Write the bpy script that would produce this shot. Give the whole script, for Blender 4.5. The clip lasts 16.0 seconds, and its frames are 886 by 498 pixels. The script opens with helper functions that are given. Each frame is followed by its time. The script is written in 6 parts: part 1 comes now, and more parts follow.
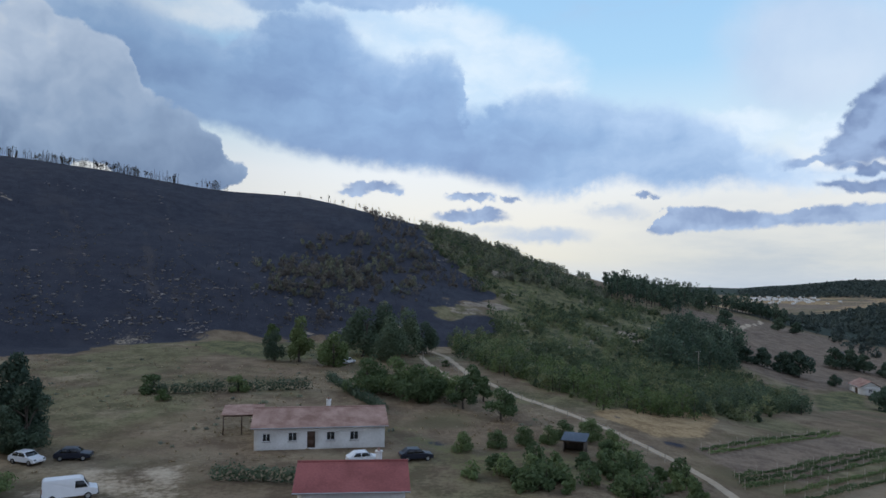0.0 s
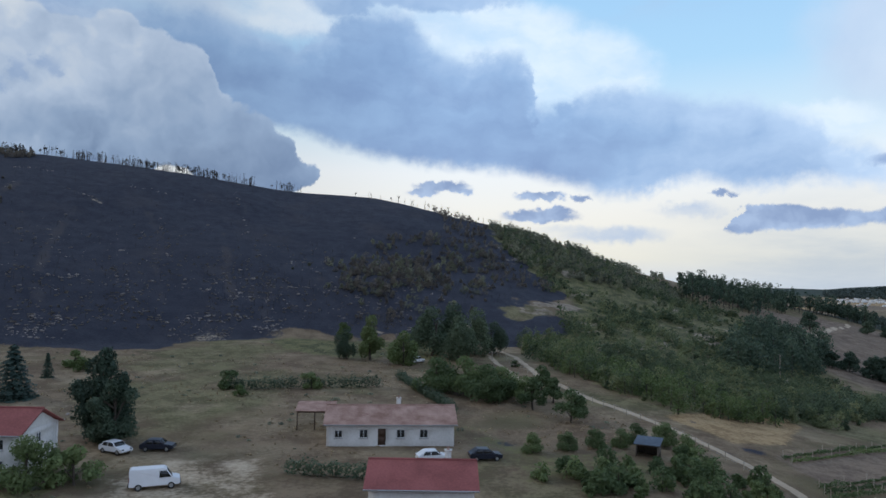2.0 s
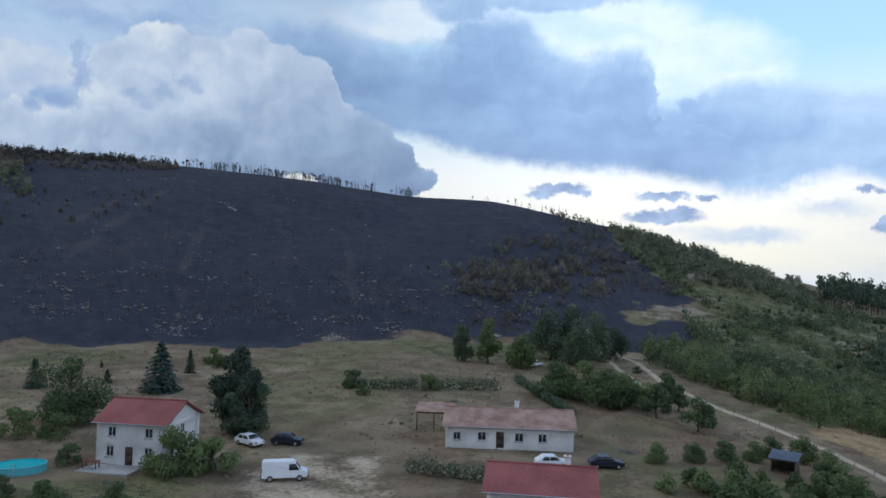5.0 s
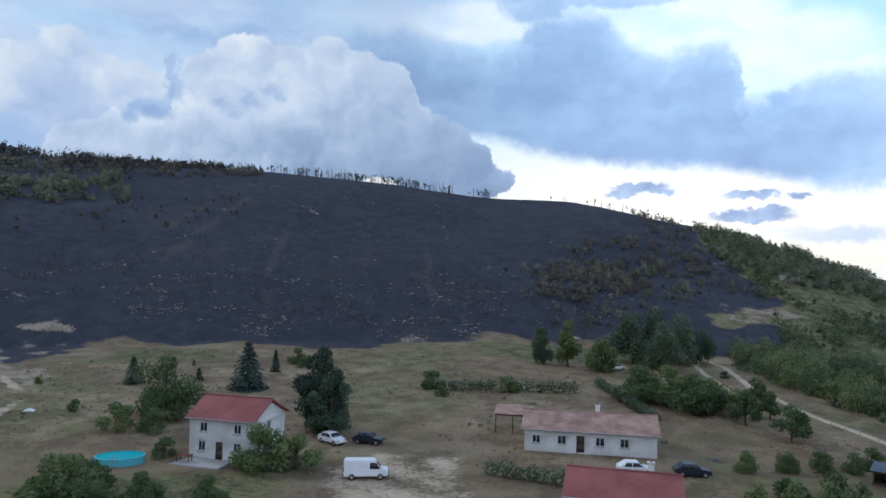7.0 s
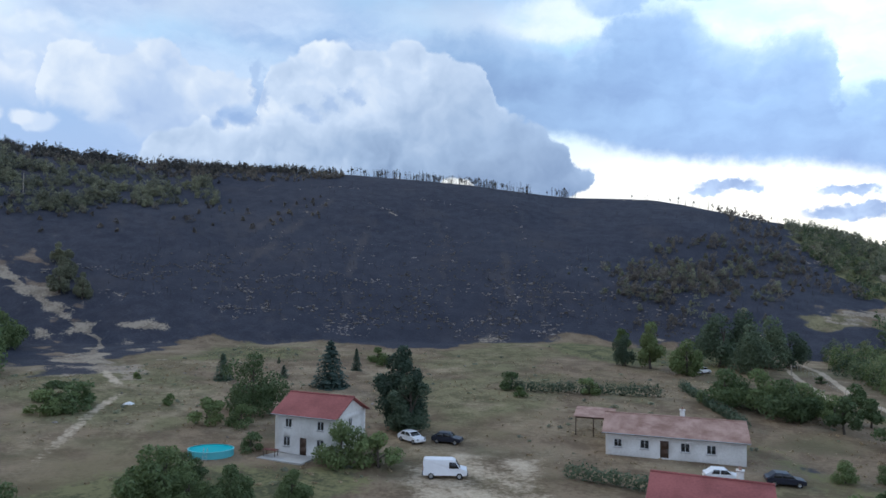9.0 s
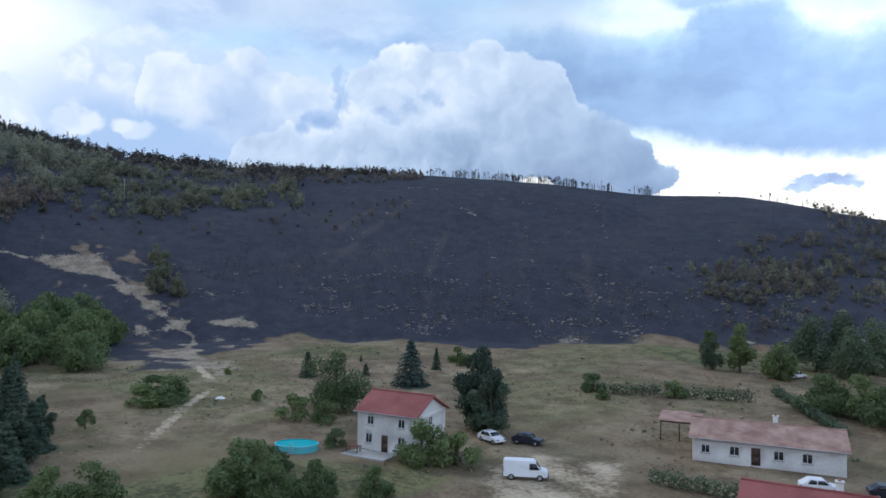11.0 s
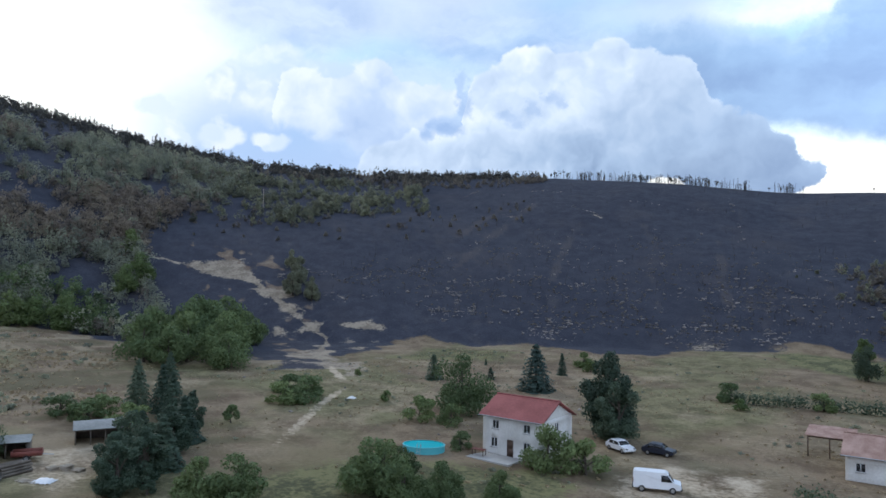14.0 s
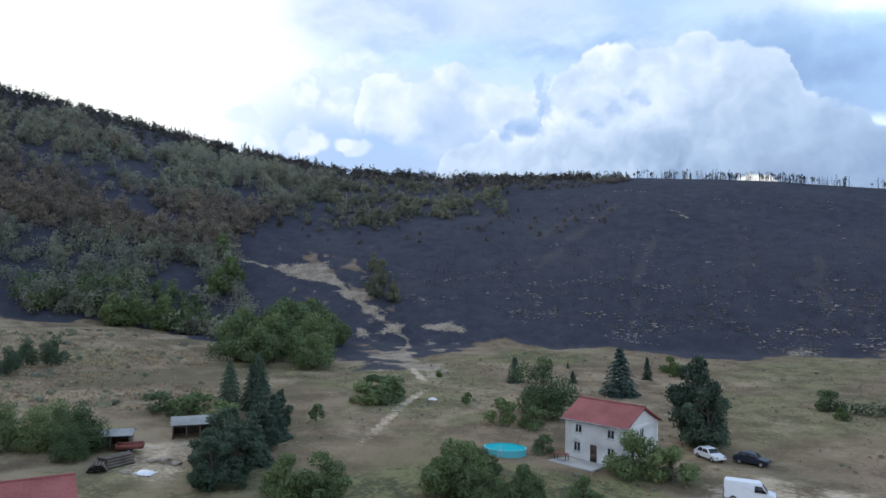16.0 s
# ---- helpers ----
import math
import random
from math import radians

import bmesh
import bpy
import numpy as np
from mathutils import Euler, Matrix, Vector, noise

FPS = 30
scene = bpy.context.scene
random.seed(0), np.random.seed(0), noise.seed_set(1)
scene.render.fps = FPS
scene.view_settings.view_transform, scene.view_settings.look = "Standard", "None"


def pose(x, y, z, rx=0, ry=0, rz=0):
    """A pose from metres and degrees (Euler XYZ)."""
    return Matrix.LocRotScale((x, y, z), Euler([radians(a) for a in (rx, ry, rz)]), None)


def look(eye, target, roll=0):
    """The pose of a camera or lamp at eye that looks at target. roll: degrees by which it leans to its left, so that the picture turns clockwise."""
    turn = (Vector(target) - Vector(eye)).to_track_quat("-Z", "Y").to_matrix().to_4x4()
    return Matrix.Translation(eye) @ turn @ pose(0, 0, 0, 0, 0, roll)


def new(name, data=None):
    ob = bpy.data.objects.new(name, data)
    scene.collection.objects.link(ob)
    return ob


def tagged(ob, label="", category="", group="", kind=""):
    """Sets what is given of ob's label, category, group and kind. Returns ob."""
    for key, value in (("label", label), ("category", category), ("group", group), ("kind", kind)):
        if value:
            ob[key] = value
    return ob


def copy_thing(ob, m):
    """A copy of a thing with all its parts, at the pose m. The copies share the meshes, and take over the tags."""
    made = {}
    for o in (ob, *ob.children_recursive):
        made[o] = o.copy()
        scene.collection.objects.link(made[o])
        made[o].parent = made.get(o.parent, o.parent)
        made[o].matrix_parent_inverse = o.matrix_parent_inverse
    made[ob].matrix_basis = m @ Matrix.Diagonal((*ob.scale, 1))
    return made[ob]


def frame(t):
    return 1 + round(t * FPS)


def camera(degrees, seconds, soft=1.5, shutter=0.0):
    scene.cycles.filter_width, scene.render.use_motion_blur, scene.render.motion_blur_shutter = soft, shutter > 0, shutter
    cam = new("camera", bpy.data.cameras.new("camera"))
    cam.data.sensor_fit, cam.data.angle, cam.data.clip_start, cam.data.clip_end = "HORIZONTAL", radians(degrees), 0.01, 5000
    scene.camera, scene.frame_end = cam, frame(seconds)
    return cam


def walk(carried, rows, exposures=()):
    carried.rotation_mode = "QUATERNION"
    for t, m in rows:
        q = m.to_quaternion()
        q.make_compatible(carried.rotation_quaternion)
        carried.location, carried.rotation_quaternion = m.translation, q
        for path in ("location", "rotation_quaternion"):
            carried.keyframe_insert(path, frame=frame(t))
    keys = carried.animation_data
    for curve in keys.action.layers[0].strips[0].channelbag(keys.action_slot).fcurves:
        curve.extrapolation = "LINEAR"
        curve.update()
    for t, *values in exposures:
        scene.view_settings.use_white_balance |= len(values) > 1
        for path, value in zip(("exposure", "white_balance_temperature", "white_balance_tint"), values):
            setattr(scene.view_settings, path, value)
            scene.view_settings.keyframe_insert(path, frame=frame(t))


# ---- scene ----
cam = camera(64.79, 16.0, soft=1.6)
EYE = 23.0
# seconds, turn to the left, lift from straight down, lean: the camera hangs in one spot and turns
ROWS = [
    (0.0, 0.00, 92.50, -0.80),
    (0.5, 0.99, 92.47, -0.81),
    (1.0, 2.54, 92.45, -0.85),
    (1.5, 4.12, 92.41, -0.94),
    (2.0, 5.65, 92.40, -0.96),
    (2.5, 7.22, 92.39, -0.98),
    (3.0, 8.83, 92.39, -1.03),
    (3.5, 10.45, 92.38, -1.05),
    (4.0, 12.05, 92.41, -1.05),
    (6.5, 20.04, 92.51, -1.01),
    (7.0, 21.63, 92.51, -0.99),
    (7.5, 23.22, 92.53, -0.99),
    (8.0, 24.83, 92.50, -0.98),
    (8.5, 26.43, 92.47, -0.98),
    (9.0, 28.01, 92.44, -0.95),
    (11.5, 36.17, 92.31, -0.95),
    (12.0, 37.86, 92.32, -0.92),
    (12.5, 39.56, 92.36, -0.94),
    (13.0, 41.27, 92.41, -0.93),
    (13.5, 42.96, 92.45, -0.91),
    (14.0, 44.65, 92.49, -0.92),
    (14.5, 46.36, 92.51, -0.86),
    (15.0, 47.99, 92.51, -0.88),
    (15.5, 49.60, 92.56, -0.84),
    (16.0, 51.21, 92.57, -0.82),
]
LIGHTER = [(0.0, -0.45, 6150, 9), (4.0, -0.3, 6150, 9), (8.0, 0.0, 6150, 9), (12.0, 0.18, 6200, 9), (16.0, 0.28, 6300, 9)]
walk(cam, [(t, pose(0, 0, EYE, lift, lean, turn)) for t, turn, lift, lean in ROWS], LIGHTER)

# ---- sky, clouds and the hidden evening sun ----
class Nodes:
    """A short hand for node trees: every call returns the node's first output."""

    def __init__(self, tree):
        self.tree = tree
        tree.nodes.clear()

    def add(self, kind, out=0, props=(), **inputs):
        node = self.tree.nodes.new(kind)
        for key, value in props:
            setattr(node, key, value)
        for key, value in inputs.items():
            sock = node.inputs[int(key[1:])] if key[0] == "i" and key[1:].isdigit() else node.inputs[key.replace("_", " ")]
            if isinstance(value, bpy.types.NodeSocket):
                self.tree.links.new(value, sock)
            else:
                sock.default_value = value
        return node.outputs[out] if len(node.outputs) else None

    def m(self, op, a, b=0.0, c=0.0):
        return self.add("ShaderNodeMath", props=[("operation", op)], i0=a, i1=b, i2=c)

    def band(self, v, a, b, c=0.0, d=1.0, kind="SMOOTHSTEP"):
        return self.add("ShaderNodeMapRange", props=[("interpolation_type", kind)], i0=v, i1=a, i2=b, i3=c, i4=d)

    def mix(self, f, a, b, blend="MIX"):
        node = self.tree.nodes.new("ShaderNodeMix")
        node.data_type, node.blend_type = "RGBA", blend
        for sock, value in ((node.inputs[0], f), (node.inputs[6], a), (node.inputs[7], b)):
            if isinstance(value, bpy.types.NodeSocket):
                self.tree.links.new(value, sock)
            else:
                sock.default_value = value
        return node.outputs[2]

    def noise(self, vector, scale, detail=4.0, rough=0.55, out=0):
        return self.add("ShaderNodeTexNoise", out=out, Vector=vector, Scale=scale, Detail=detail, Roughness=rough)

    def ramp(self, v, *stops):
        node = self.tree.nodes.new("ShaderNodeValToRGB")
        self.tree.links.new(v, node.inputs[0])
        e = node.color_ramp.elements
        while len(e) < len(stops):
            e.new(0.5)
        for k, (at, col) in zip(e, stops):
            k.position, k.color = at, col
        return node.outputs[0]


def lin(r, g, b):
    """A colour from 0 to 255 as light."""
    return tuple((v / 255 / 12.92 if v <= 10 else ((v / 255 + 0.055) / 1.055) ** 2.4) for v in (r, g, b)) + (1.0,)


SUN_AZ, SUN_EL = 78.0, 24.0  # behind the bright clouds over the wooded shoulder

sky = bpy.data.worlds.new("evening_sky")
scene.world = sky
sky.use_nodes = True
n = Nodes(sky.node_tree)
way = n.add("ShaderNodeTexCoord")
split = sky.node_tree.nodes.new("ShaderNodeSeparateXYZ")
sky.node_tree.links.new(way, split.inputs[0])
sx, sy, sz = split.outputs
az0 = n.m("MULTIPLY", n.m("ARCTAN2", n.m("MULTIPLY", sx, -1.0), sy), 57.2958)
el0 = n.m("MULTIPLY", n.m("ARCSINE", sz), 57.2958)

# the air stirs the outlines at three sizes
parts3 = []
for scale, detail, rough, k in ((7.0, 3.0, 0.5, 2.0), (22.0, 5.0, 0.6, 2.0)):
    node = sky.node_tree.nodes.new("ShaderNodeSeparateColor")
    sky.node_tree.links.new(n.noise(way, scale, detail, rough, out=1), node.inputs[0])
    parts3.append([n.m("MULTIPLY", n.m("SUBTRACT", o, 0.5), k) for o in node.outputs])
az1 = n.m("ADD", az0, n.m("MULTIPLY", n.m("ADD", parts3[0][0], parts3[1][0]), 1.35))
el1 = n.m("ADD", el0, n.m("ADD", parts3[0][1], parts3[1][1]))
fluff = n.noise(way, 9.0, 5.0, 0.52)
flat = n.add("ShaderNodeVectorMath", props=[("operation", "MULTIPLY")], i0=way, i1=(1.0, 1.0, 4.5))
streak = n.noise(flat, 5.0, 6.0, 0.6)


def body(lobes, edge, soft, az=az1, el=el1):
    """How far inside a cloud of several lobes (bearing, height, half width, half height in degrees)."""
    d = None
    for a, e, w, h in lobes:
        u = n.m("DIVIDE", n.m("SUBTRACT", az, a), w)
        v = n.m("DIVIDE", n.m("SUBTRACT", el, e), h)
        q = n.m("SQRT", n.m("ADD", n.m("MULTIPLY", u, u), n.m("MULTIPLY", v, v)))
        q = n.m("MULTIPLY", n.m("SUBTRACT", q, 1.0), min(w, h) ** 0.5)
        d = q if d is None else n.m("SMOOTH_MIN", d, q, 0.25)
    return n.band(d, edge + soft, edge - soft), d


air = n.add("ShaderNodeTexSky", props=[("sky_type", "NISHITA"), ("sun_disc", False), ("sun_elevation", radians(SUN_EL)),
                                       ("sun_rotation", radians(-SUN_AZ)), ("air_density", 1.0), ("dust_density", 2.5)])
air = n.add("ShaderNodeVectorMath", props=[("operation", "SCALE")], i0=air, Scale=0.08)
h = n.m("DIVIDE", el0, 90.0)
clear = n.ramp(h, (0.0, lin(226, 230, 234)), (0.02, lin(250, 244, 228)), (0.06, lin(255, 250, 240)), (0.095, lin(252, 253, 252)), (0.13, lin(226, 244, 254)),
               (0.19, lin(186, 226, 254)), (0.3, lin(164, 208, 248)), (1.0, lin(130, 172, 228)))
col = n.mix(0.12, clear, air)
# dull air low over the valley's end
dull = n.m("MULTIPLY", n.band(az0, -6.0, -24.0), n.band(el0, 9.0, 2.0))
col = n.mix(n.m("MULTIPLY", dull, n.band(streak, 0.35, 0.65, 0.35, 0.75)), col, lin(186, 196, 206))
# bluer air low over the wooded side
blue = n.m("MULTIPLY", n.m("MULTIPLY", n.band(az0, 40.0, 50.0), n.band(az0, 74.0, 62.0)), n.band(el0, 19.0, 13.0))
col = n.mix(n.m("MULTIPLY", blue, 0.85), col, lin(150, 182, 226))
# high thin veils everywhere, closed cover overhead and behind
veil_k, _ = body([(-28.4, 16.6, 6.2, 4.2), (52.5, 20.6, 14.6, 1.9), (19.7, 20.4, 13.7, 1.7), (50.7, 22.0, 12.0, 3.0)], 0.0, 0.9)
col = n.mix(n.m("MULTIPLY", veil_k, 0.75), col, n.mix(fluff, lin(180, 198, 226), lin(232, 238, 246)))
cover = n.m("MULTIPLY", n.band(streak, 0.42, 0.6), n.band(el0, 19.0, 27.0))
behind = n.m("MULTIPLY", n.band(streak, 0.4, 0.55), n.band(n.m("ABSOLUTE", n.m("SUBTRACT", az0, 25.0)), 68.0, 85.0))
col = n.mix(n.m("MAXIMUM", cover, behind), col, n.mix(fluff, lin(140, 158, 196), lin(212, 222, 238)))
# unseen rear sky, added brighter to fill trees and slopes facing the eye
rear = n.band(n.m("ABSOLUTE", n.m("SUBTRACT", az0, 25.0)), 75.0, 110.0)
col = n.mix(n.m("MULTIPLY", rear, n.band(el0, -1.0, 4.0, 0.0, 0.85)), col, n.mix(fluff, (0.4, 0.48, 0.64, 1.0), (0.62, 0.7, 0.86, 1.0)))
# the sun's glow through the cloud
glow = n.m("SQRT", n.m("ADD", n.m("POWER", n.m("DIVIDE", n.m("SUBTRACT", az1, 80.0), 22.0), 2.0), n.m("POWER", n.m("DIVIDE", n.m("SUBTRACT", el1, 19.0), 9.5), 2.0)))
col = n.mix(n.m("MULTIPLY", n.band(glow, 1.35, 0.35), n.band(streak, 0.3, 0.6, 0.8, 1.0)), col, (1.05, 1.03, 0.98, 1.0))
# cloud edges and lobes: bearing, height (and half width, half height), in degrees
FRONT_TOP = [(15.4, 6.8), (15.7, 8.5), (16.1, 9.2), (17, 9.3), (17.5, 10), (17.8, 10.9), (19.1, 11.4), (20.9, 13), (23.3, 14), (24.3, 15.8), (24.9, 17.4), (27.1, 17.8), (29.8, 18.6), (31.4, 18.9), (34.4, 18.4), (36.8, 18.8), (39.1, 18), (42.1, 17.1), (42.8, 15.6), (43, 13.8), (43.3, 12.4), (44.2, 11.9), (46.1, 11.5), (47.2, 12.2), (48.8, 12.1), (50.8, 11.2), (51.4, 10.1), (52.5, 8)]
FRONT_BASE = [(15.4, 8.5), (16.4, 7.4), (18, 6.7), (25.2, 7.1), (25.9, 8.1), (27.9, 8.3), (28.6, 7.3), (30.8, 7.3), (31.5, 8.2), (34.7, 8.3), (35.7, 6.9), (43.5, 4.2)]
HEAP_TOP = [(43.1, 12.5), (43.4, 14.6), (43.8, 15.5), (46.3, 16.1), (48.4, 16.3), (50.2, 17.8), (51.4, 17.3), (53, 16.4), (54.6, 16), (55.6, 16.9), (56.9, 17.1), (58, 15.9), (58.5, 14.6), (58.6, 12.9), (58.8, 11.1)]
HEAP_BASE = [(43.2, 14.9), (43.7, 13.7), (45.8, 13), (46.5, 11.8), (48.3, 11.1), (52.1, 10.2), (52.8, 11.8), (55.5, 11.5), (57.2, 12), (58.7, 12.8)]
PALE_TOP = [(47.4, 14.1), (48.4, 17.1), (56.1, 17.7), (57.6, 18.3), (58.4, 18), (59.7, 17.7), (61.5, 17.7), (62.3, 16.6), (63.9, 15.4), (64.4, 13.9), (64.8, 14.4), (65.1, 13), (66, 11.3)]
PALE_BASE = [(47.4, 20.0), (52.8, 12.2), (58.5, 12.5), (60.2, 13), (63.4, 12.6), (66.1, 20.0)]
BANK_TOP = [(-32.5, 8.1), (-27.7, 8.4), (-26.6, 9.5), (-25.1, 10.1), (-23.7, 10.2), (-22.7, 11.6), (-20.7, 12.4), (-18.6, 13.6), (-14.3, 13.8), (-9.8, 15.1), (-5.5, 14.8), (-3.8, 13.8), (-2, 14), (-1.4, 16.5), (-0.5, 18), (1.4, 18.3), (4.2, 17.5), (6.6, 18.1), (8.5, 20.2), (9.4, 20.9), (14.4, 20.7), (15.8, 19), (18.2, 17.9), (21, 18.7), (24.8, 19.9), (32.3, 19.4), (41.5, 18.3)]
BANK_BASE = [(-32.5, 7.1), (-26.6, 7), (-22.7, 7.6), (-17.8, 7.3), (-14.3, 8.1), (-12.6, 7.9), (-9.9, 6.8), (-7.2, 6.8), (-5.3, 7.7), (-0.6, 8.8), (4, 9), (8.7, 9.4), (13.2, 10.3), (17.2, 11.4), (20, 11.8), (32, 7.5), (49.7, 6.7)]
LENS_TOP = [(-32.5, 5.8), (-30.2, 5.7), (-27.7, 5.7), (-26.6, 5.2), (-21.9, 5.6), (-19.9, 6), (-17.8, 5.8), (-16.3, 4.7), (-15.7, 3.6)]
LENS_BASE = [(-32.5, 4.4), (-26.6, 4.4), (-23.5, 4.1), (-19.9, 4), (-16.5, 3.7), (-15.7, 4.2)]
GAPS = [(43.1, 15.8, 0.5, 1.0), (43.0, 14.1, 0.5, 0.9), (44.6, 12.2, 1.1, 0.4), (45.9, 11.7, 0.6, 0.4), (39.2, 13.3, 0.9, 0.4), (37.5, 13.8, 0.5, 0.6), (36.0, 14.7, 0.7, 0.4), (35.3, 14.3, 0.4, 0.4), (38.6, 12.8, 0.5, 0.4)]
SCUD = [(5.9, 7.5, 2.2, 0.4), (7.5, 7.0, 1.2, 0.3), (3.8, 7.2, 0.9, 0.2), (-2.0, 6.7, 1.7, 0.3), (-3.2, 7.0, 0.8, 0.2), (-5.4, 6.6, 0.6, 0.2), (-2.1, 5.2, 2.7, 0.5), (-3.2, 5.7, 1.3, 0.3), (-16.3, 6.8, 0.8, 0.2)]
THIN = [(-7.8, 3.7, 3.8, 0.6), (-4.8, 4.1, 2.2, 0.3), (-13.8, 5.5, 1.9, 0.4), (-13.9, 5.8, 1.6, 0.4)]
DARK_SIDE = [(-31.6, 10.7, 2.1, 1.9), (-32.3, 12.9, 1.7, 1.3), (-30.2, 9.7, 1.7, 1.0), (-28.4, 8.8, 2.2, 0.3), (-31.6, 8.5, 2.0, 0.3), (-33.0, 13.4, 1.6, 1.6), (-31.9, 7.3, 2.7, 0.5), (-30.2, 7.5, 2.1, 0.3)]
# edges of cloud as heights over the bearing, in degrees
def edge_line(stops, az):
    """The height of a cloud's edge at a bearing."""
    node = sky.node_tree.nodes.new("ShaderNodeValToRGB")
    sky.node_tree.links.new(n.m("DIVIDE", n.m("ADD", az, 40.0), 130.0), node.inputs[0])
    e = node.color_ramp.elements
    e[0].position, e[1].position = 0.0, 0.001
    for k, (a, h) in enumerate(stops):
        at_ = (a + 40.0) / 130.0
        if k < 2:
            e[k].position = at_
        point = e[k] if k < 2 else e.new(at_)
        v = max(h, 0.0) / 30.0
        point.color = (v, v, v, 1.0)
    return n.m("MULTIPLY", n.add("ShaderNodeSeparateColor", Color=node.outputs[0]), 30.0)


def layer(top, base, az, el, soft_top, soft_base, el_base=None):
    """A cloud between two edges: how far inside, and the depth below its top."""
    under = n.m("SUBTRACT", edge_line(top, az), el)
    over = n.m("SUBTRACT", el if el_base is None else el_base, edge_line(base, az))
    return n.m("MULTIPLY", n.band(under, -soft_top, soft_top), n.band(over, -soft_base, soft_base)), under


# round billows: warped cells at three sizes, swollen outwards
warp = n.add("ShaderNodeVectorMath", props=[("operation", "MULTIPLY_ADD")], i0=n.noise(way, 18.0, 4.0, 0.55, out=1), i1=(0.05, 0.05, 0.05), i2=way)
cells = [n.add("ShaderNodeTexVoronoi", props=[("feature", "SMOOTH_F1")], Vector=warp, Scale=k, Smoothness=0.55) for k in (15.0, 34.0, 80.0)]
billow = n.m("ADD", n.m("MULTIPLY", n.m("SUBTRACT", 0.42, cells[0]), 1.7), n.m("ADD", n.m("MULTIPLY", n.m("SUBTRACT", 0.42, cells[1]), 1.0), n.m("MULTIPLY", n.m("SUBTRACT", 0.42, cells[2]), 0.5)))
ragged = n.m("SUBTRACT", n.noise(way, 60.0, 5.0, 0.62), 0.5)
az3, el3 = n.m("ADD", az0, n.m("MULTIPLY", ragged, 1.0)), n.m("SUBTRACT", el0, n.m("ADD", n.m("MULTIPLY", billow, 0.75), n.m("MULTIPLY", ragged, 0.5)))
az4 = n.m("ADD", az0, n.m("ADD", n.m("MULTIPLY", parts3[1][0], 1.5), n.m("MULTIPLY", ragged, 2.0)))
el4 = n.m("ADD", el0, n.m("ADD", n.m("MULTIPLY", parts3[1][1], 0.55), n.m("MULTIPLY", ragged, 1.3)))
# soft inner shading: broad swells and the sides turned to the light above
swell = n.m("SUBTRACT", n.noise(warp, 7.0, 4.0, 0.5), 0.5)
light_way = n.add("ShaderNodeVectorMath", props=[("operation", "ADD")], i0=warp, i1=(-0.012, 0.0, 0.018))
facing = n.m("SUBTRACT", n.noise(warp, 16.0, 3.0, 0.5), n.noise(light_way, 16.0, 3.0, 0.5))
flatter = n.add("ShaderNodeVectorMath", props=[("operation", "MULTIPLY")], i0=warp, i1=(1.0, 1.0, 2.6))
wisp = n.m("SUBTRACT", n.noise(flatter, 7.0, 6.0, 0.55), 0.5)

# white openings beside the blue-grey bank
bright_k, _ = body([(2.3, 19.6, 6.5, 2.3), (-5.2, 16.6, 5.6, 3.0), (-2.9, 14.2, 3.3, 1.8), (-22.3, 11.6, 3.6, 1.3), (-29.1, 10.7, 2.1, 1.2), (12.3, 21.0, 8.9, 1.6), (4.6, 16.4, 3.7, 2.5), (19.6, 20.6, 3.4, 1.6)], 0.1, 0.45, az4, el4)
col = n.mix(n.m("MULTIPLY", bright_k, 0.8), col, n.mix(n.band(wisp, -0.2, 0.2), lin(200, 224, 246), lin(238, 246, 252)))
# a grey strip high up, and the blue-grey bank far behind the hill
strip_k, _ = body([(6.6, 22.2, 6.5, 1.0), (14.5, 21.8, 3.0, 1.4)], 0.0, 0.3, az4, el4)
bank_k, bank_d = layer(BANK_TOP, BANK_BASE, az4, el4, 0.85, 0.8)
bank_k = n.m("MULTIPLY", bank_k, n.band(az1, 46.0, 34.0))
bank_f = n.m("ADD", n.m("MULTIPLY", wisp, 0.75), n.m("ADD", n.band(bank_d, 4.0, 0.0, 0.2, 0.48), n.m("MULTIPLY", facing, 0.3)))
bank_f = n.m("ADD", bank_f, n.m("ADD", n.band(el0, 8.6, 6.6, 0.0, 0.2), n.band(az0, -2.0, -16.0, 0.0, 0.2)))
bank_c = n.ramp(bank_f, (0.0, lin(126, 152, 194)), (0.35, lin(152, 181, 218)), (0.7, lin(188, 211, 239)), (1.0, lin(232, 243, 252)))
col = n.mix(n.m("MULTIPLY", n.m("MAXIMUM", bank_k, strip_k), 0.95), col, bank_c)
# paler cloud filling the space behind the heaps
fill_k, _ = body([(46.0, 13.5, 9.0, 5.0), (40.0, 19.0, 8.0, 2.6), (57.0, 20.0, 7.0, 3.0)], 0.0, 0.8)
col = n.mix(n.m("MULTIPLY", fill_k, 0.7), col, n.mix(n.band(wisp, -0.2, 0.2), lin(152, 178, 220), lin(206, 222, 245)))
# small low clouds
lens_k, _ = layer(LENS_TOP, LENS_BASE, az4, n.m("ADD", el0, n.m("MULTIPLY", ragged, 0.9)), 0.14, 0.2)
scud_k, _ = body(SCUD, 0.05, 0.2, az4, n.m("ADD", el0, n.m("MULTIPLY", ragged, 1.4)))
col = n.mix(n.m("MULTIPLY", n.m("MAXIMUM", lens_k, scud_k), 0.92), col, n.mix(n.band(n.m("ADD", wisp, n.m("MULTIPLY", facing, 0.8)), -0.18, 0.18), lin(132, 154, 192), lin(172, 192, 222)))
thin_k, _ = body(THIN, 0.0, 0.45, az4, n.m("ADD", el0, n.m("MULTIPLY", ragged, 1.2)))
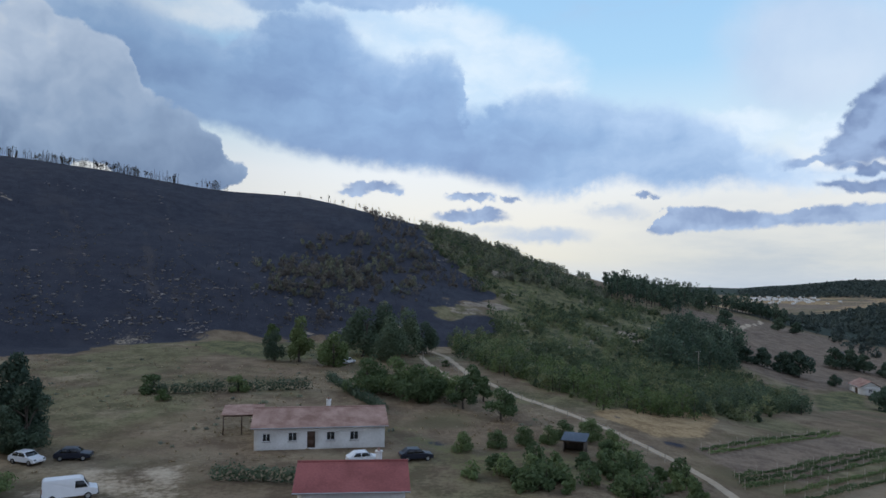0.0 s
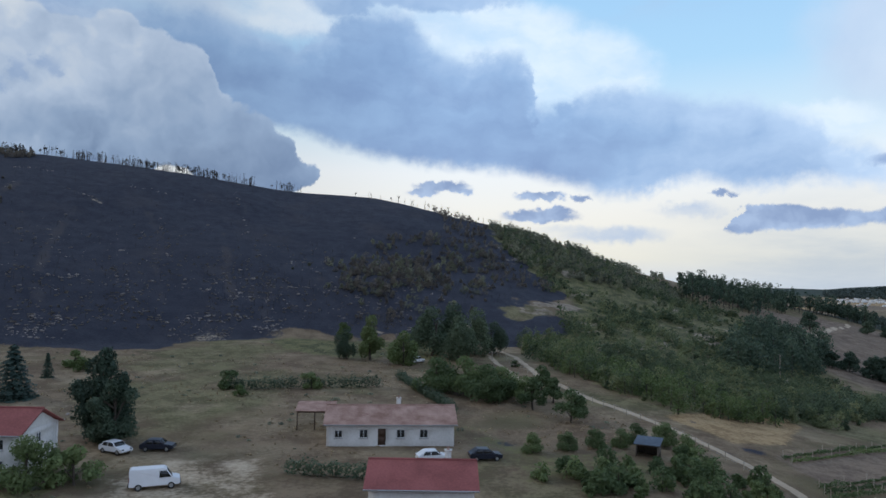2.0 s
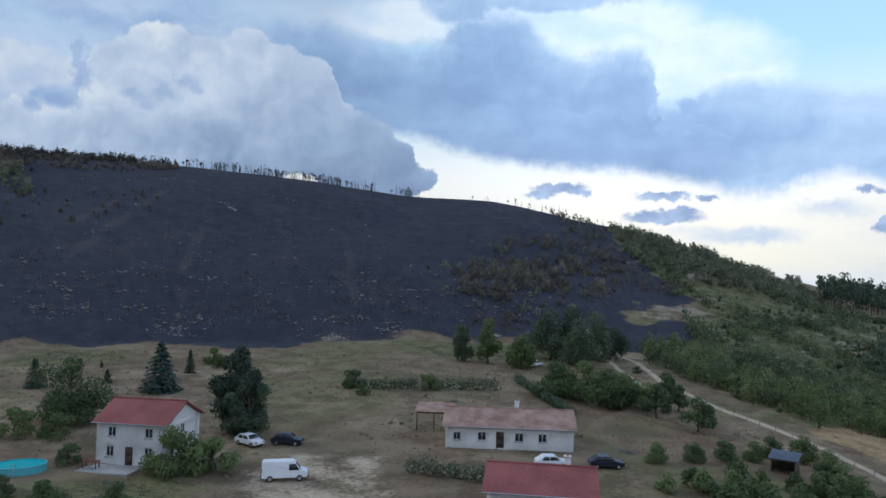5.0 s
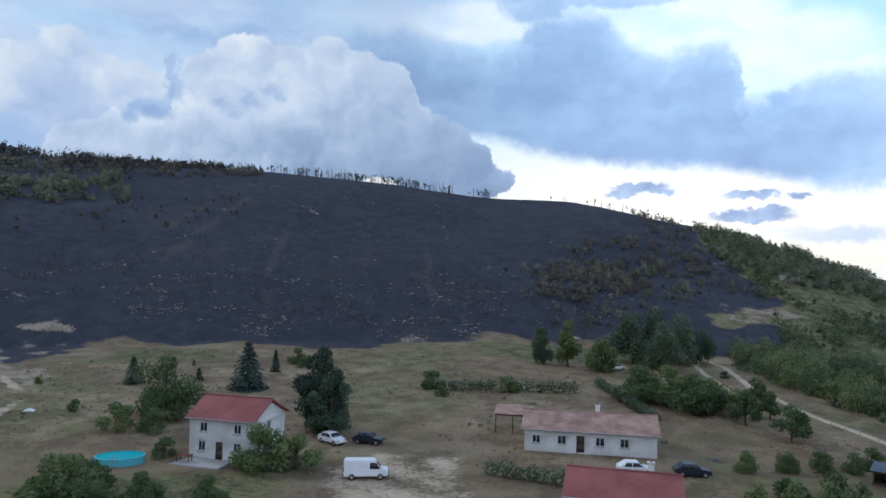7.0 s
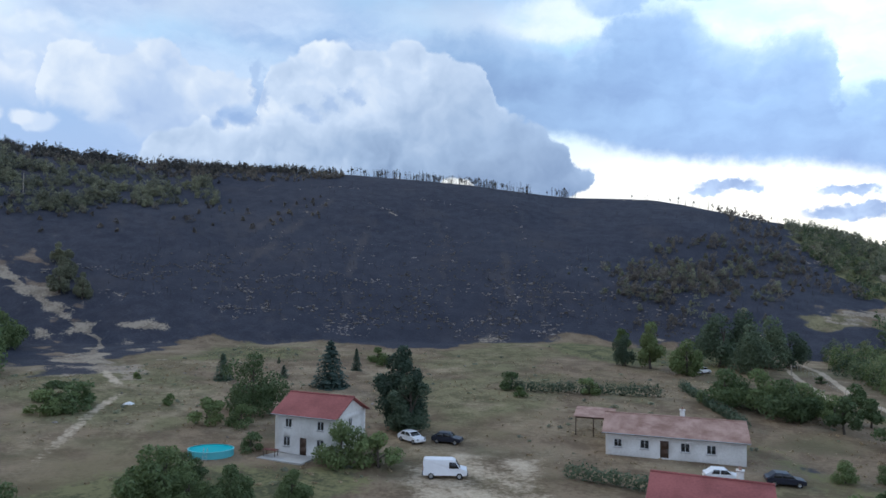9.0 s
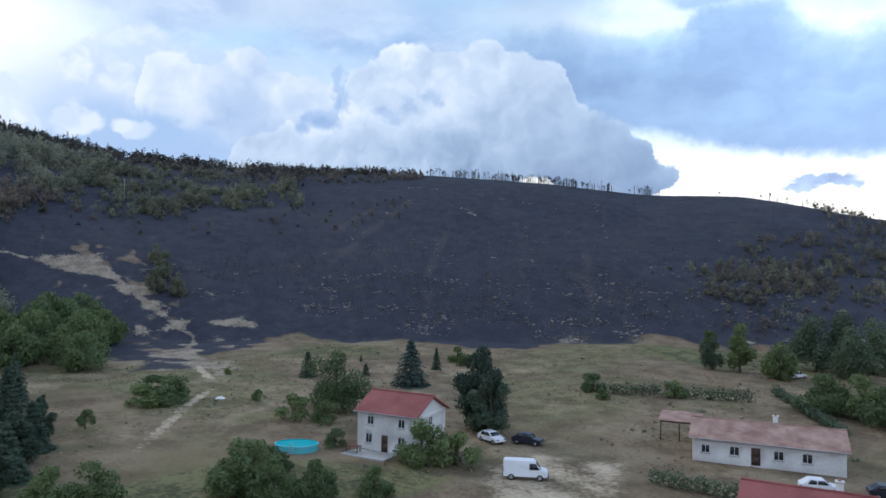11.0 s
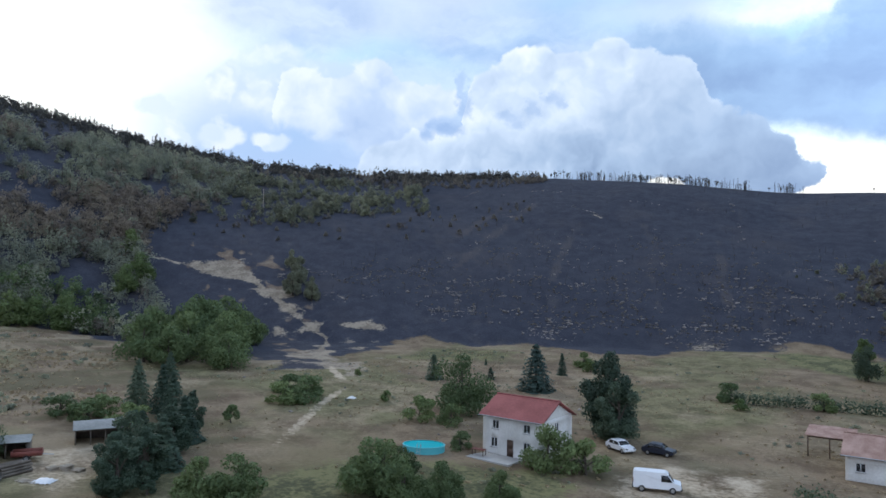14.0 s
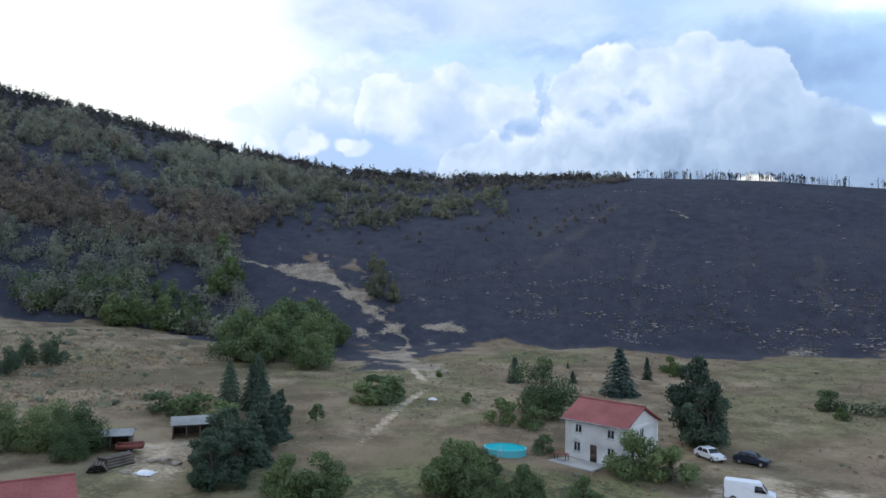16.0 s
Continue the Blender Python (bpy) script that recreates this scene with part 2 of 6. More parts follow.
col = n.mix(n.m("MULTIPLY", thin_k, n.band(wisp, -0.2, 0.25, 0.25, 0.9)), col, lin(176, 194, 220))
low_k, _ = body(DARK_SIDE, 0.05, 0.22, az4, el3)
col = n.mix(n.m("MULTIPLY", low_k, 0.94), col, n.mix(n.band(n.m("ADD", wisp, n.m("MULTIPLY", facing, 1.2)), -0.25, 0.3), lin(110, 130, 170), lin(160, 182, 216)))
# white heaps and the great front cloud
pale_k, _ = layer(PALE_TOP, PALE_BASE, az3, el3, 0.5, 0.8)
col = n.mix(n.m("MULTIPLY", pale_k, n.band(swell, -0.2, 0.1, 0.55, 0.95)), col, n.mix(n.band(n.m("ADD", facing, n.m("MULTIPLY", billow, 0.2)), -0.12, 0.2), lin(200, 216, 240), lin(234, 240, 247)))
puff_k, _ = body([(62.6, 11.2, 1.7, 0.9), (63.2, 11.9, 0.8, 0.7), (58.8, 11.0, 1.4, 0.8), (65.6, 10.8, 1.0, 0.5), (67.5, 12.6, 1.6, 0.9), (66.2, 11.6, 0.9, 0.5)], 0.0, 0.22, az3, el3)
col = n.mix(n.m("MULTIPLY", puff_k, 0.75), col, n.mix(n.band(facing, -0.1, 0.15), lin(214, 226, 243), lin(236, 241, 247)))
heap_k, heap_d = layer(HEAP_TOP, HEAP_BASE, az3, el3, 0.16, 0.5)
inner = n.m("ADD", n.m("MULTIPLY", facing, 0.9), n.m("ADD", n.m("MULTIPLY", swell, 0.75), n.m("MULTIPLY", billow, 0.1)))
heap_f = n.m("ADD", inner, n.m("ADD", n.band(heap_d, 4.5, 0.0, 0.42, 0.8), n.band(az0, 50.0, 60.0, 0.0, 0.15)))
heap_c = n.ramp(heap_f, (0.0, lin(158, 182, 220)), (0.45, lin(190, 208, 234)), (0.9, lin(228, 236, 245)))
col = n.mix(n.m("MULTIPLY", heap_k, 0.96), col, heap_c)
front_k, front_d = layer(FRONT_TOP, FRONT_BASE, az3, el3, 0.2, 0.12, n.m("ADD", el0, n.m("MULTIPLY", ragged, 0.3)))
gap_k, _ = body(GAPS, 0.05, 0.42, az4, n.m("ADD", el0, n.m("MULTIPLY", ragged, 1.6)))
front_f = n.m("ADD", n.m("MULTIPLY", inner, n.band(az0, 19.0, 36.0, 0.45, 0.85)), n.m("ADD", n.band(el0, 7.0, 15.5, 0.07, 0.45, "LINEAR"), n.band(az0, 17.0, 44.0, 0.02, 0.4, "LINEAR")))
front_f = n.m("ADD", front_f, n.band(front_d, 0.9, 0.0, 0.0, 0.1))
front_c = n.ramp(front_f, (0.0, lin(118, 140, 174)), (0.4, lin(164, 185, 213)), (0.75, lin(203, 218, 238)), (1.0, lin(236, 242, 248)))
col = n.mix(n.m("MULTIPLY", front_k, 0.98), col, front_c)
col = n.mix(n.m("MULTIPLY", n.m("MULTIPLY", gap_k, n.band(wisp, -0.15, 0.1, 1.0, 0.6)), 0.8), col, lin(152, 179, 219))
# brighter towards the open valley
col = n.add("ShaderNodeVectorMath", props=[("operation", "SCALE")], i0=col, Scale=n.band(az0, 30.0, 2.0, 1.0, 1.36))
# below the horizon: the land's own dim light
col = n.mix(n.band(el0, -0.5, -3.0), col, lin(90, 88, 84))
back = n.add("ShaderNodeBackground", Color=col, Strength=1.0)
n.add("ShaderNodeOutputWorld", Surface=back)

sun_az, sun_el = radians(SUN_AZ), radians(SUN_EL)
sun = new("sun", bpy.data.lights.new("sun", "SUN"))
sun.data.energy, sun.data.angle, sun.data.color = 1.1, radians(25), (1.0, 0.94, 0.86)
sun.matrix_world = look((-100 * math.sin(sun_az), 100 * math.cos(sun_az), 100 * math.tan(sun_el)), (0, 0, 0))

# ---- materials ----
def material(name):
    m = bpy.data.materials.new(name)
    m.use_nodes = True
    return m, Nodes(m.node_tree)


def finish(n, colour, rough=0.85, bump=None, depth=0.05, metal=0.0, spec=0.3, **more):
    node = n.tree.nodes.new("ShaderNodeBsdfPrincipled")
    for key, value in (("Base Color", colour), ("Roughness", rough), ("Metallic", metal), ("Specular IOR Level", spec), *more.items()):
        if isinstance(value, bpy.types.NodeSocket):
            n.tree.links.new(value, node.inputs[key])
        else:
            node.inputs[key].default_value = value
    if bump is not None:
        n.tree.links.new(n.add("ShaderNodeBump", Height=bump, Distance=depth, Strength=0.8), node.inputs["Normal"])
    n.add("ShaderNodeOutputMaterial", Surface=node.outputs[0])


def rgb(r, g, b):
    return (r, g, b, 1.0)


def plain(name, dark, light, scale=2.0, rough=0.8, depth=0.02, metal=0.0, spec=0.3, detail=5.0):
    """A weathered surface: large stains and fine grain between two colours."""
    m, n = material(name)
    at = n.add("ShaderNodeTexCoord", out=3)
    stain, grain = n.noise(at, scale * 0.25, 3.0), n.noise(at, scale * 4.0, detail)
    f = n.band(n.m("ADD", n.m("MULTIPLY", stain, 0.6), n.m("MULTIPLY", grain, 0.4)), 0.3, 0.7)
    finish(n, n.mix(f, dark, light), rough, grain, depth, metal, spec)
    return m


def foliage(name, dark, mid, light, rough=0.65, vary=0.28, thin=0.22):
    """Leaves: each tree has its own tone and each leaf varies round it."""
    m, n = material(name)
    own = n.add("ShaderNodeObjectInfo", out=5)
    leaf = n.add("ShaderNodeNewGeometry", out=8)
    tint = n.add("ShaderNodeAttribute", out=2, props=[("attribute_name", "tint")])
    f = n.m("ADD", n.m("MULTIPLY", n.m("FRACT", n.m("ADD", own, tint)), 1.0 - vary), n.m("MULTIPLY", leaf, vary))
    colour = n.ramp(f, (0.0, dark), (0.5, mid), (1.0, light))
    skin = n.tree.nodes.new("ShaderNodeBsdfPrincipled")
    n.tree.links.new(colour, skin.inputs["Base Color"])
    skin.inputs["Roughness"].default_value, skin.inputs["Specular IOR Level"].default_value = rough, 0.25
    glow = n.add("ShaderNodeBsdfTranslucent", Color=colour)
    n.add("ShaderNodeOutputMaterial", Surface=n.add("ShaderNodeMixShader", i0=thin, i1=skin.outputs[0], i2=glow))
    return m


BARK = plain("bark", rgb(0.05, 0.04, 0.032), rgb(0.12, 0.1, 0.08), 3.0, 0.95)
CHAR = plain("charred_wood", rgb(0.0156, 0.0143, 0.0143), rgb(0.065, 0.0546, 0.0494), 3.0, 0.95)
LEAF = foliage("leaves", rgb(0.0676, 0.101, 0.0468), rgb(0.12, 0.166, 0.0715), rgb(0.208, 0.26, 0.104), thin=0.34)
DARK_LEAF = foliage("evergreen_oak_leaves", rgb(0.0658, 0.0957, 0.0628), rgb(0.111, 0.149, 0.0897), rgb(0.172, 0.209, 0.116), thin=0.34)
LIGHT_LEAF = foliage("light_leaves", rgb(0.0815, 0.12, 0.0435), rgb(0.133, 0.18, 0.0665), rgb(0.208, 0.246, 0.103), thin=0.34)
NEEDLE = foliage("needles", rgb(0.0457, 0.0726, 0.0511), rgb(0.0806, 0.119, 0.078), rgb(0.134, 0.172, 0.108), thin=0.34)
BLUE_NEEDLE = foliage("spruce_needles", rgb(0.0345, 0.0633, 0.0575), rgb(0.0575, 0.0943, 0.0805), rgb(0.092, 0.132, 0.109), thin=0.34)
SHRUB = foliage("shrub_leaves", rgb(0.056, 0.0806, 0.0504), rgb(0.121, 0.157, 0.0806), rgb(0.269, 0.28, 0.134), vary=0.18, thin=0.38)
# SCORCHED to WOOD_LEAF: colours lightened past real leaves to carry the slope's haze
SCORCHED = foliage("scorched_leaves", rgb(0.152, 0.133, 0.121), rgb(0.253, 0.205, 0.162), rgb(0.342, 0.285, 0.202), vary=0.12, thin=0.55)
SINGED_LEAF = foliage("singed_leaves", rgb(0.115, 0.103, 0.0945), rgb(0.182, 0.159, 0.132), rgb(0.257, 0.223, 0.169), vary=0.14, thin=0.45)
OLIVE_LEAF = foliage("dull_olive_leaves", rgb(0.128, 0.135, 0.105), rgb(0.203, 0.21, 0.143), rgb(0.3, 0.3, 0.188), vary=0.12, thin=0.5)
WOOD_LEAF = foliage("hill_wood_leaves", rgb(0.17, 0.184, 0.148), rgb(0.265, 0.276, 0.205), rgb(0.345, 0.35, 0.235), vary=0.12, thin=0.55)
SOOTED = foliage("sooty_needles", rgb(0.0468, 0.0468, 0.0494), rgb(0.0806, 0.078, 0.0728), rgb(0.13, 0.127, 0.104), vary=0.2, thin=0.3)
# far foliage greyed towards blue: distance haze put into the leaf colour
HAZED_LEAF = foliage("hazed_far_leaves", rgb(0.056, 0.076, 0.07), rgb(0.078, 0.1, 0.088), rgb(0.1, 0.122, 0.1), vary=0.12, thin=0.3)
DRY = foliage("dry_grass", rgb(0.26, 0.2, 0.125), rgb(0.38, 0.3, 0.19), rgb(0.5, 0.41, 0.27))
ROCK = plain("sooty_limestone", rgb(0.07, 0.063, 0.06), rgb(0.4, 0.35, 0.315), 0.8, 0.9, 0.08)
PLASTER = plain("whitewashed_plaster", rgb(0.55, 0.53, 0.5), rgb(0.78, 0.76, 0.73), 1.0, 0.9, 0.01)
TILE_RED = plain("red_roof_tiles", rgb(0.2, 0.06, 0.055), rgb(0.34, 0.11, 0.1), 1.2, 0.8, 0.02)
TILE_OLD = plain("old_clay_tiles", rgb(0.22, 0.12, 0.09), rgb(0.48, 0.32, 0.26), 2.5, 0.85, 0.03)
TIN = plain("grey_corrugated_metal", rgb(0.15, 0.16, 0.16), rgb(0.3, 0.31, 0.3), 1.0, 0.85, 0.01)
BLUE_TIN = plain("blue_grey_sheet_metal", rgb(0.07, 0.09, 0.12), rgb(0.15, 0.18, 0.22), 1.0, 0.75, 0.01, 0.3)
TIMBER = plain("weathered_boards", rgb(0.07, 0.055, 0.045), rgb(0.18, 0.15, 0.12), 2.5, 0.9)
PALE_WOOD = plain("pale_timber", rgb(0.3, 0.25, 0.19), rgb(0.5, 0.44, 0.36), 2.5, 0.85)
DARK_WOOD = plain("brown_painted_wood", rgb(0.06, 0.035, 0.025), rgb(0.11, 0.07, 0.05), 2.0, 0.6)
CONCRETE = plain("concrete", rgb(0.3, 0.29, 0.27), rgb(0.46, 0.45, 0.43), 0.8, 0.9)
WHITE_PAINT = plain("white_car_paint", rgb(0.72, 0.73, 0.75), rgb(0.82, 0.83, 0.85), 0.4, 0.3, 0.0, 0.0, 0.5)
DARK_PAINT = plain("dark_blue_car_paint", rgb(0.015, 0.018, 0.03), rgb(0.025, 0.03, 0.05), 0.4, 0.3, 0.0, 0.2, 0.5)
RED_PAINT = plain("faded_red_paint", rgb(0.16, 0.05, 0.04), rgb(0.26, 0.085, 0.065), 1.0, 0.6)
RUBBER = plain("tyre_rubber", rgb(0.015, 0.015, 0.016), rgb(0.03, 0.03, 0.03), 4.0, 0.9)
STEEL = plain("steel", rgb(0.35, 0.36, 0.37), rgb(0.5, 0.51, 0.52), 4.0, 0.4, 0.0, 0.9)
LINER = plain("turquoise_pool_liner", rgb(0.03, 0.42, 0.45), rgb(0.05, 0.52, 0.55), 0.8, 0.5)
BLUE_FRAME = plain("turquoise_pool_wall", rgb(0.08, 0.4, 0.45), rgb(0.12, 0.5, 0.55), 0.8, 0.5)
SHEET = plain("white_plastic", rgb(0.68, 0.68, 0.68), rgb(0.82, 0.82, 0.82), 1.0, 0.6)


def glass_like(name, colour, rough):
    m, n = material(name)
    finish(n, colour, rough, spec=0.6)
    return m


GLASS = glass_like("dark_window_glass", rgb(0.012, 0.014, 0.017), 0.06)
WATER = glass_like("pool_water", rgb(0.02, 0.5, 0.55), 0.08)

# the ground: what covers it is spread by the plan, broken up by noise
GROUND, n = material("open_ground")
at = n.add("ShaderNodeTexCoord", out=3)
one = n.tree.nodes.new("ShaderNodeSeparateColor")
two = n.tree.nodes.new("ShaderNodeSeparateColor")
n.tree.links.new(n.add("ShaderNodeAttribute", props=[("attribute_name", "cover")]), one.inputs[0])
n.tree.links.new(n.add("ShaderNodeAttribute", props=[("attribute_name", "tilth")]), two.inputs[0])
broad, middle, fine = n.noise(at, 0.035, 4.0, 0.6), n.noise(at, 0.22, 5.0, 0.6), n.noise(at, 1.6, 4.0, 0.65)
tuft = n.noise(at, 5.0, 3.0, 0.6)


def spread(mask, ragged=0.5):
    v = n.m("ADD", mask, n.m("MULTIPLY", n.m("SUBTRACT", n.m("ADD", n.m("MULTIPLY", middle, 0.6), n.m("MULTIPLY", fine, 0.4)), 0.5), ragged * 2))
    return n.band(v, 0.42, 0.58)


def patch(lo, hi, a, b, of):
    return n.mix(n.band(of, lo, hi), a, b)


mixd = n.m("ADD", n.m("MULTIPLY", middle, 0.55), n.m("MULTIPLY", fine, 0.45))
grass = patch(0.42, 0.58, rgb(0.14, 0.1, 0.066), rgb(0.245, 0.182, 0.12), mixd)
grass = n.mix(n.m("MULTIPLY", n.band(broad, 0.5, 0.66), 0.55), grass, rgb(0.17, 0.145, 0.075))
lines = n.add("ShaderNodeAttribute", out=2, props=[("attribute_name", "contour")])
lines = n.m("ADD", lines, n.m("MULTIPLY", n.m("SUBTRACT", fine, 0.5), 0.7))
grass = n.mix(n.m("MULTIPLY", n.band(lines, 0.56, 0.74), 0.75), grass, rgb(0.12, 0.105, 0.06))
grass = n.mix(n.m("MULTIPLY", n.band(lines, 0.42, 0.2), 0.6), grass, rgb(0.34, 0.27, 0.18))
grass = n.mix(n.m("MULTIPLY", n.band(n.noise(at, 0.022, 4.0, 0.6), 0.5, 0.6), 0.75), grass, patch(0.42, 0.58, rgb(0.105, 0.1, 0.05), rgb(0.22, 0.2, 0.105), mixd))
away = n.add("ShaderNodeVectorMath", props=[("operation", "ADD")], i0=at, i1=(310.0, 170.0, 40.0))
grass = n.mix(n.m("MULTIPLY", n.band(n.noise(away, 0.05, 5.0, 0.65), 0.53, 0.64), 0.7), grass, patch(0.42, 0.58, rgb(0.23, 0.18, 0.115), rgb(0.35, 0.28, 0.185), mixd))
grass = n.mix(n.m("MULTIPLY", n.band(tuft, 0.56, 0.7), 0.5), grass, rgb(0.1, 0.09, 0.05))
green = patch(0.42, 0.58, rgb(0.075, 0.078, 0.042), rgb(0.19, 0.175, 0.085), mixd)
soil = patch(0.42, 0.58, rgb(0.15, 0.11, 0.082), rgb(0.25, 0.19, 0.138), mixd)
straw = patch(0.42, 0.58, rgb(0.25, 0.17, 0.09), rgb(0.42, 0.3, 0.165), mixd)
path = patch(0.3, 0.7, rgb(0.38, 0.3, 0.215), rgb(0.54, 0.44, 0.32), mixd)
pale = patch(0.42, 0.58, rgb(0.2, 0.16, 0.12), rgb(0.34, 0.28, 0.21), mixd)
# charred ground, its base raised and blued: air haze painted into it
hazy_char = patch(0.36, 0.66, rgb(0.034, 0.037, 0.05), rgb(0.058, 0.06, 0.075), mixd)
hazy_char = n.mix(n.m("MULTIPLY", n.band(broad, 0.52, 0.68), 0.4), hazy_char, rgb(0.072, 0.066, 0.072))
flatwise = n.add("ShaderNodeVectorMath", props=[("operation", "MULTIPLY")], i0=at, i1=(0.35, 1.1, 1.1))
grain_ = n.add("ShaderNodeAttribute", out=2, props=[("attribute_name", "furrow")])
hazy_char = n.mix(n.m("MULTIPLY", n.band(n.m("ADD", grain_, n.m("MULTIPLY", n.m("SUBTRACT", fine, 0.5), 0.5)), 0.5, 0.95), 0.5), hazy_char, rgb(0.098, 0.085, 0.082))
ash = n.band(n.noise(flatwise, 0.42, 5.0, 0.66), 0.66, 0.74)
hazy_char = n.mix(n.m("MULTIPLY", ash, 0.3), hazy_char, rgb(0.22, 0.19, 0.18))
wooded = n.add("ShaderNodeAttribute", out=2, props=[("attribute_name", "wooded")])
col = n.mix(spread(one.outputs[1]), grass, green)
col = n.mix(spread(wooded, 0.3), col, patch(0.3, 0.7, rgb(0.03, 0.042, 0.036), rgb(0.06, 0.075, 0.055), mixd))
col = n.mix(spread(two.outputs[0], 0.3), col, soil)
col = n.mix(spread(two.outputs[1], 0.3), col, straw)
col = n.mix(spread(one.outputs[0], 0.45), col, hazy_char)
col = n.mix(spread(two.outputs[2], 0.7), col, pale)
col = n.mix(spread(one.outputs[2], 0.3), col, path)
finish(n, col, 0.95, n.m("ADD", fine, n.m("MULTIPLY", tuft, 0.5)), 0.25, 0.0, 0.1)
# ---- the lie of the land, in metres, round the spot over which the camera hangs ----
# bearing (degrees, left of the first view is plus): foot of the slope, its rise, crest, its rise (metres, degrees as seen from the hanging point)
LAND = np.array([
    (-180, 260, -5.0, 620, -1.5), (-60, 250, -8.6, 700, -4.2), (-32, 250, -8.5, 650, -3.6), (-26, 245, -8.0, 600, -2.7),
    (-20, 230, -6.9, 560, -1.5), (-14, 220, -5.9, 520, -0.3), (-10, 205, -5.6, 470, 0.75), (-3, 200, -5.4, 430, 3.25),
    (4, 200, -5.3, 410, 4.9), (11, 205, -5.1, 400, 6.35), (18, 205, -5.0, 395, 6.75), (26, 200, -5.3, 395, 7.7),
    (33, 198, -5.3, 400, 8.2), (50, 195, -5.3, 415, 8.3), (60, 205, -5.0, 430, 8.6), (68, 215, -4.6, 450, 9.85),
    (76, 220, -3.8, 450, 11.35), (84, 225, -3.2, 440, 12.65), (100, 230, -3.0, 430, 12.5), (180, 260, -5.0, 620, -1.5)])


def glide(v, xs, ys):
    """Smooth interpolation through a small table."""
    i = np.clip(np.searchsorted(xs, v) - 1, 0, len(xs) - 2)
    m = np.gradient(ys, xs)
    h = xs[i + 1] - xs[i]
    u = np.clip((v - xs[i]) / h, 0, 1)
    return ((2 * u**3 - 3 * u**2 + 1) * ys[i] + (u**3 - 2 * u**2 + u) * h * m[i]
            + (3 * u**2 - 2 * u**3) * ys[i + 1] + (u**3 - u**2) * h * m[i + 1])


def hash2(i, j, k):
    s = np.sin(i * 127.1 + j * 311.7 + k * 74.7) * 43758.5453
    return s - np.floor(s)


def bumps(x, y, size, k=0):
    """Value noise, -1 to 1."""
    x, y = x / size, y / size
    i, j = np.floor(x), np.floor(y)
    u, v = x - i, y - j
    u, v = u * u * (3 - 2 * u), v * v * (3 - 2 * v)
    a, b, c, d = hash2(i, j, k), hash2(i + 1, j, k), hash2(i, j + 1, k), hash2(i + 1, j + 1, k)
    return 2 * (a * (1 - u) * (1 - v) + b * u * (1 - v) + c * (1 - u) * v + d * u * v) - 1


def step(a, b, v):
    u = np.clip((v - a) / (b - a), 0, 1)
    return u * u * (3 - 2 * u)


def ground_z(x, y):
    x, y = np.asarray(x, float), np.asarray(y, float)
    r = np.hypot(x, y) + 1e-6
    az = np.degrees(np.arctan2(-x, y))
    foot, crest = glide(az, LAND[:, 0], LAND[:, 1]), glide(az, LAND[:, 0], LAND[:, 3])
    z_foot = EYE + foot * np.tan(np.radians(glide(az, LAND[:, 0], LAND[:, 2])))
    z_crest = EYE + crest * np.tan(np.radians(glide(az, LAND[:, 0], LAND[:, 4])))
    near = z_foot * np.clip((r - 40) / (foot - 40), 0, 1) ** 1.3
    u = np.clip((r - foot) / (crest - foot), 0, 1)
    slope = (z_crest - z_foot) * (1 - (1 - u) ** 1.22)
    back = np.clip(r - crest, 0, None)
    z = near + slope - np.minimum(0.0007 * back**2, 0.22 * back)
    far = -52 + 44 * step(1200, 4300, r) + 5 * bumps(x, y, 420, 3)
    far += 38 * step(2700, 3500, r) * step(-24.5, -31, az) + 18 * step(2900, 3900, r) * step(-22.5, -25.5, az) * step(-60, -33, az)
    far += 45 * step(-26.5, -36, az) * step(700, 1500, r) * step(2600, 1700, r)
    k = step(0, 1, back / 500)
    z = z * (1 - k) + far * k
    rough = step(0.02, 0.25, u) * step(1.02, 0.8, u)
    z = z + rough * (2.2 * bumps(x, y, 46, 1) + 0.5 * bumps(x, y, 17, 2) + 0.12 * bumps(x, y, 6, 4))
    z = z + (0.22 * bumps(x, y, 13, 5) + 0.5 * bumps(x, y, 41, 6)) * step(60, 110, r)
    old = step(57, 64, az) * step(105, 125, r) * step(235, 215, r)
    stair = r / 12.0 + 0.5 * bumps(x, y, 30, 7)
    stair = stair - np.floor(stair)
    return z + old * 0.8 * (step(0.0, 0.25, stair) - stair)


def inside(x, y, corners):
    """Which points lie in a polygon of the plan."""
    hit = np.zeros(np.shape(x), bool)
    for (x0, y0), (x1, y1) in zip(corners, corners[1:] + corners[:1]):
        cross = ((y0 > y) != (y1 > y)) & (x < (x1 - x0) * (y - y0) / (y1 - y0 + 1e-9) + x0)
        hit ^= cross
    return hit


def along(x, y, line):
    """The distance to a line of the plan."""
    best = np.full(np.shape(x), 1e9)
    for (x0, y0), (x1, y1) in zip(line, line[1:]):
        dx, dy = x1 - x0, y1 - y0
        u = np.clip(((x - x0) * dx + (y - y0) * dy) / (dx * dx + dy * dy), 0, 1)
        best = np.minimum(best, np.hypot(x - x0 - u * dx, y - y0 - u * dy))
    return best


def area(x, y, corners, soft=3.0):
    """1 within a polygon, falling off to 0 outside it."""
    d = along(x, y, corners + corners[:1])
    return np.where(inside(x, y, corners), 0.5 + 0.5 * np.clip(d / soft, 0, 1), 0.5 - 0.5 * np.clip(d / soft, 0, 1))


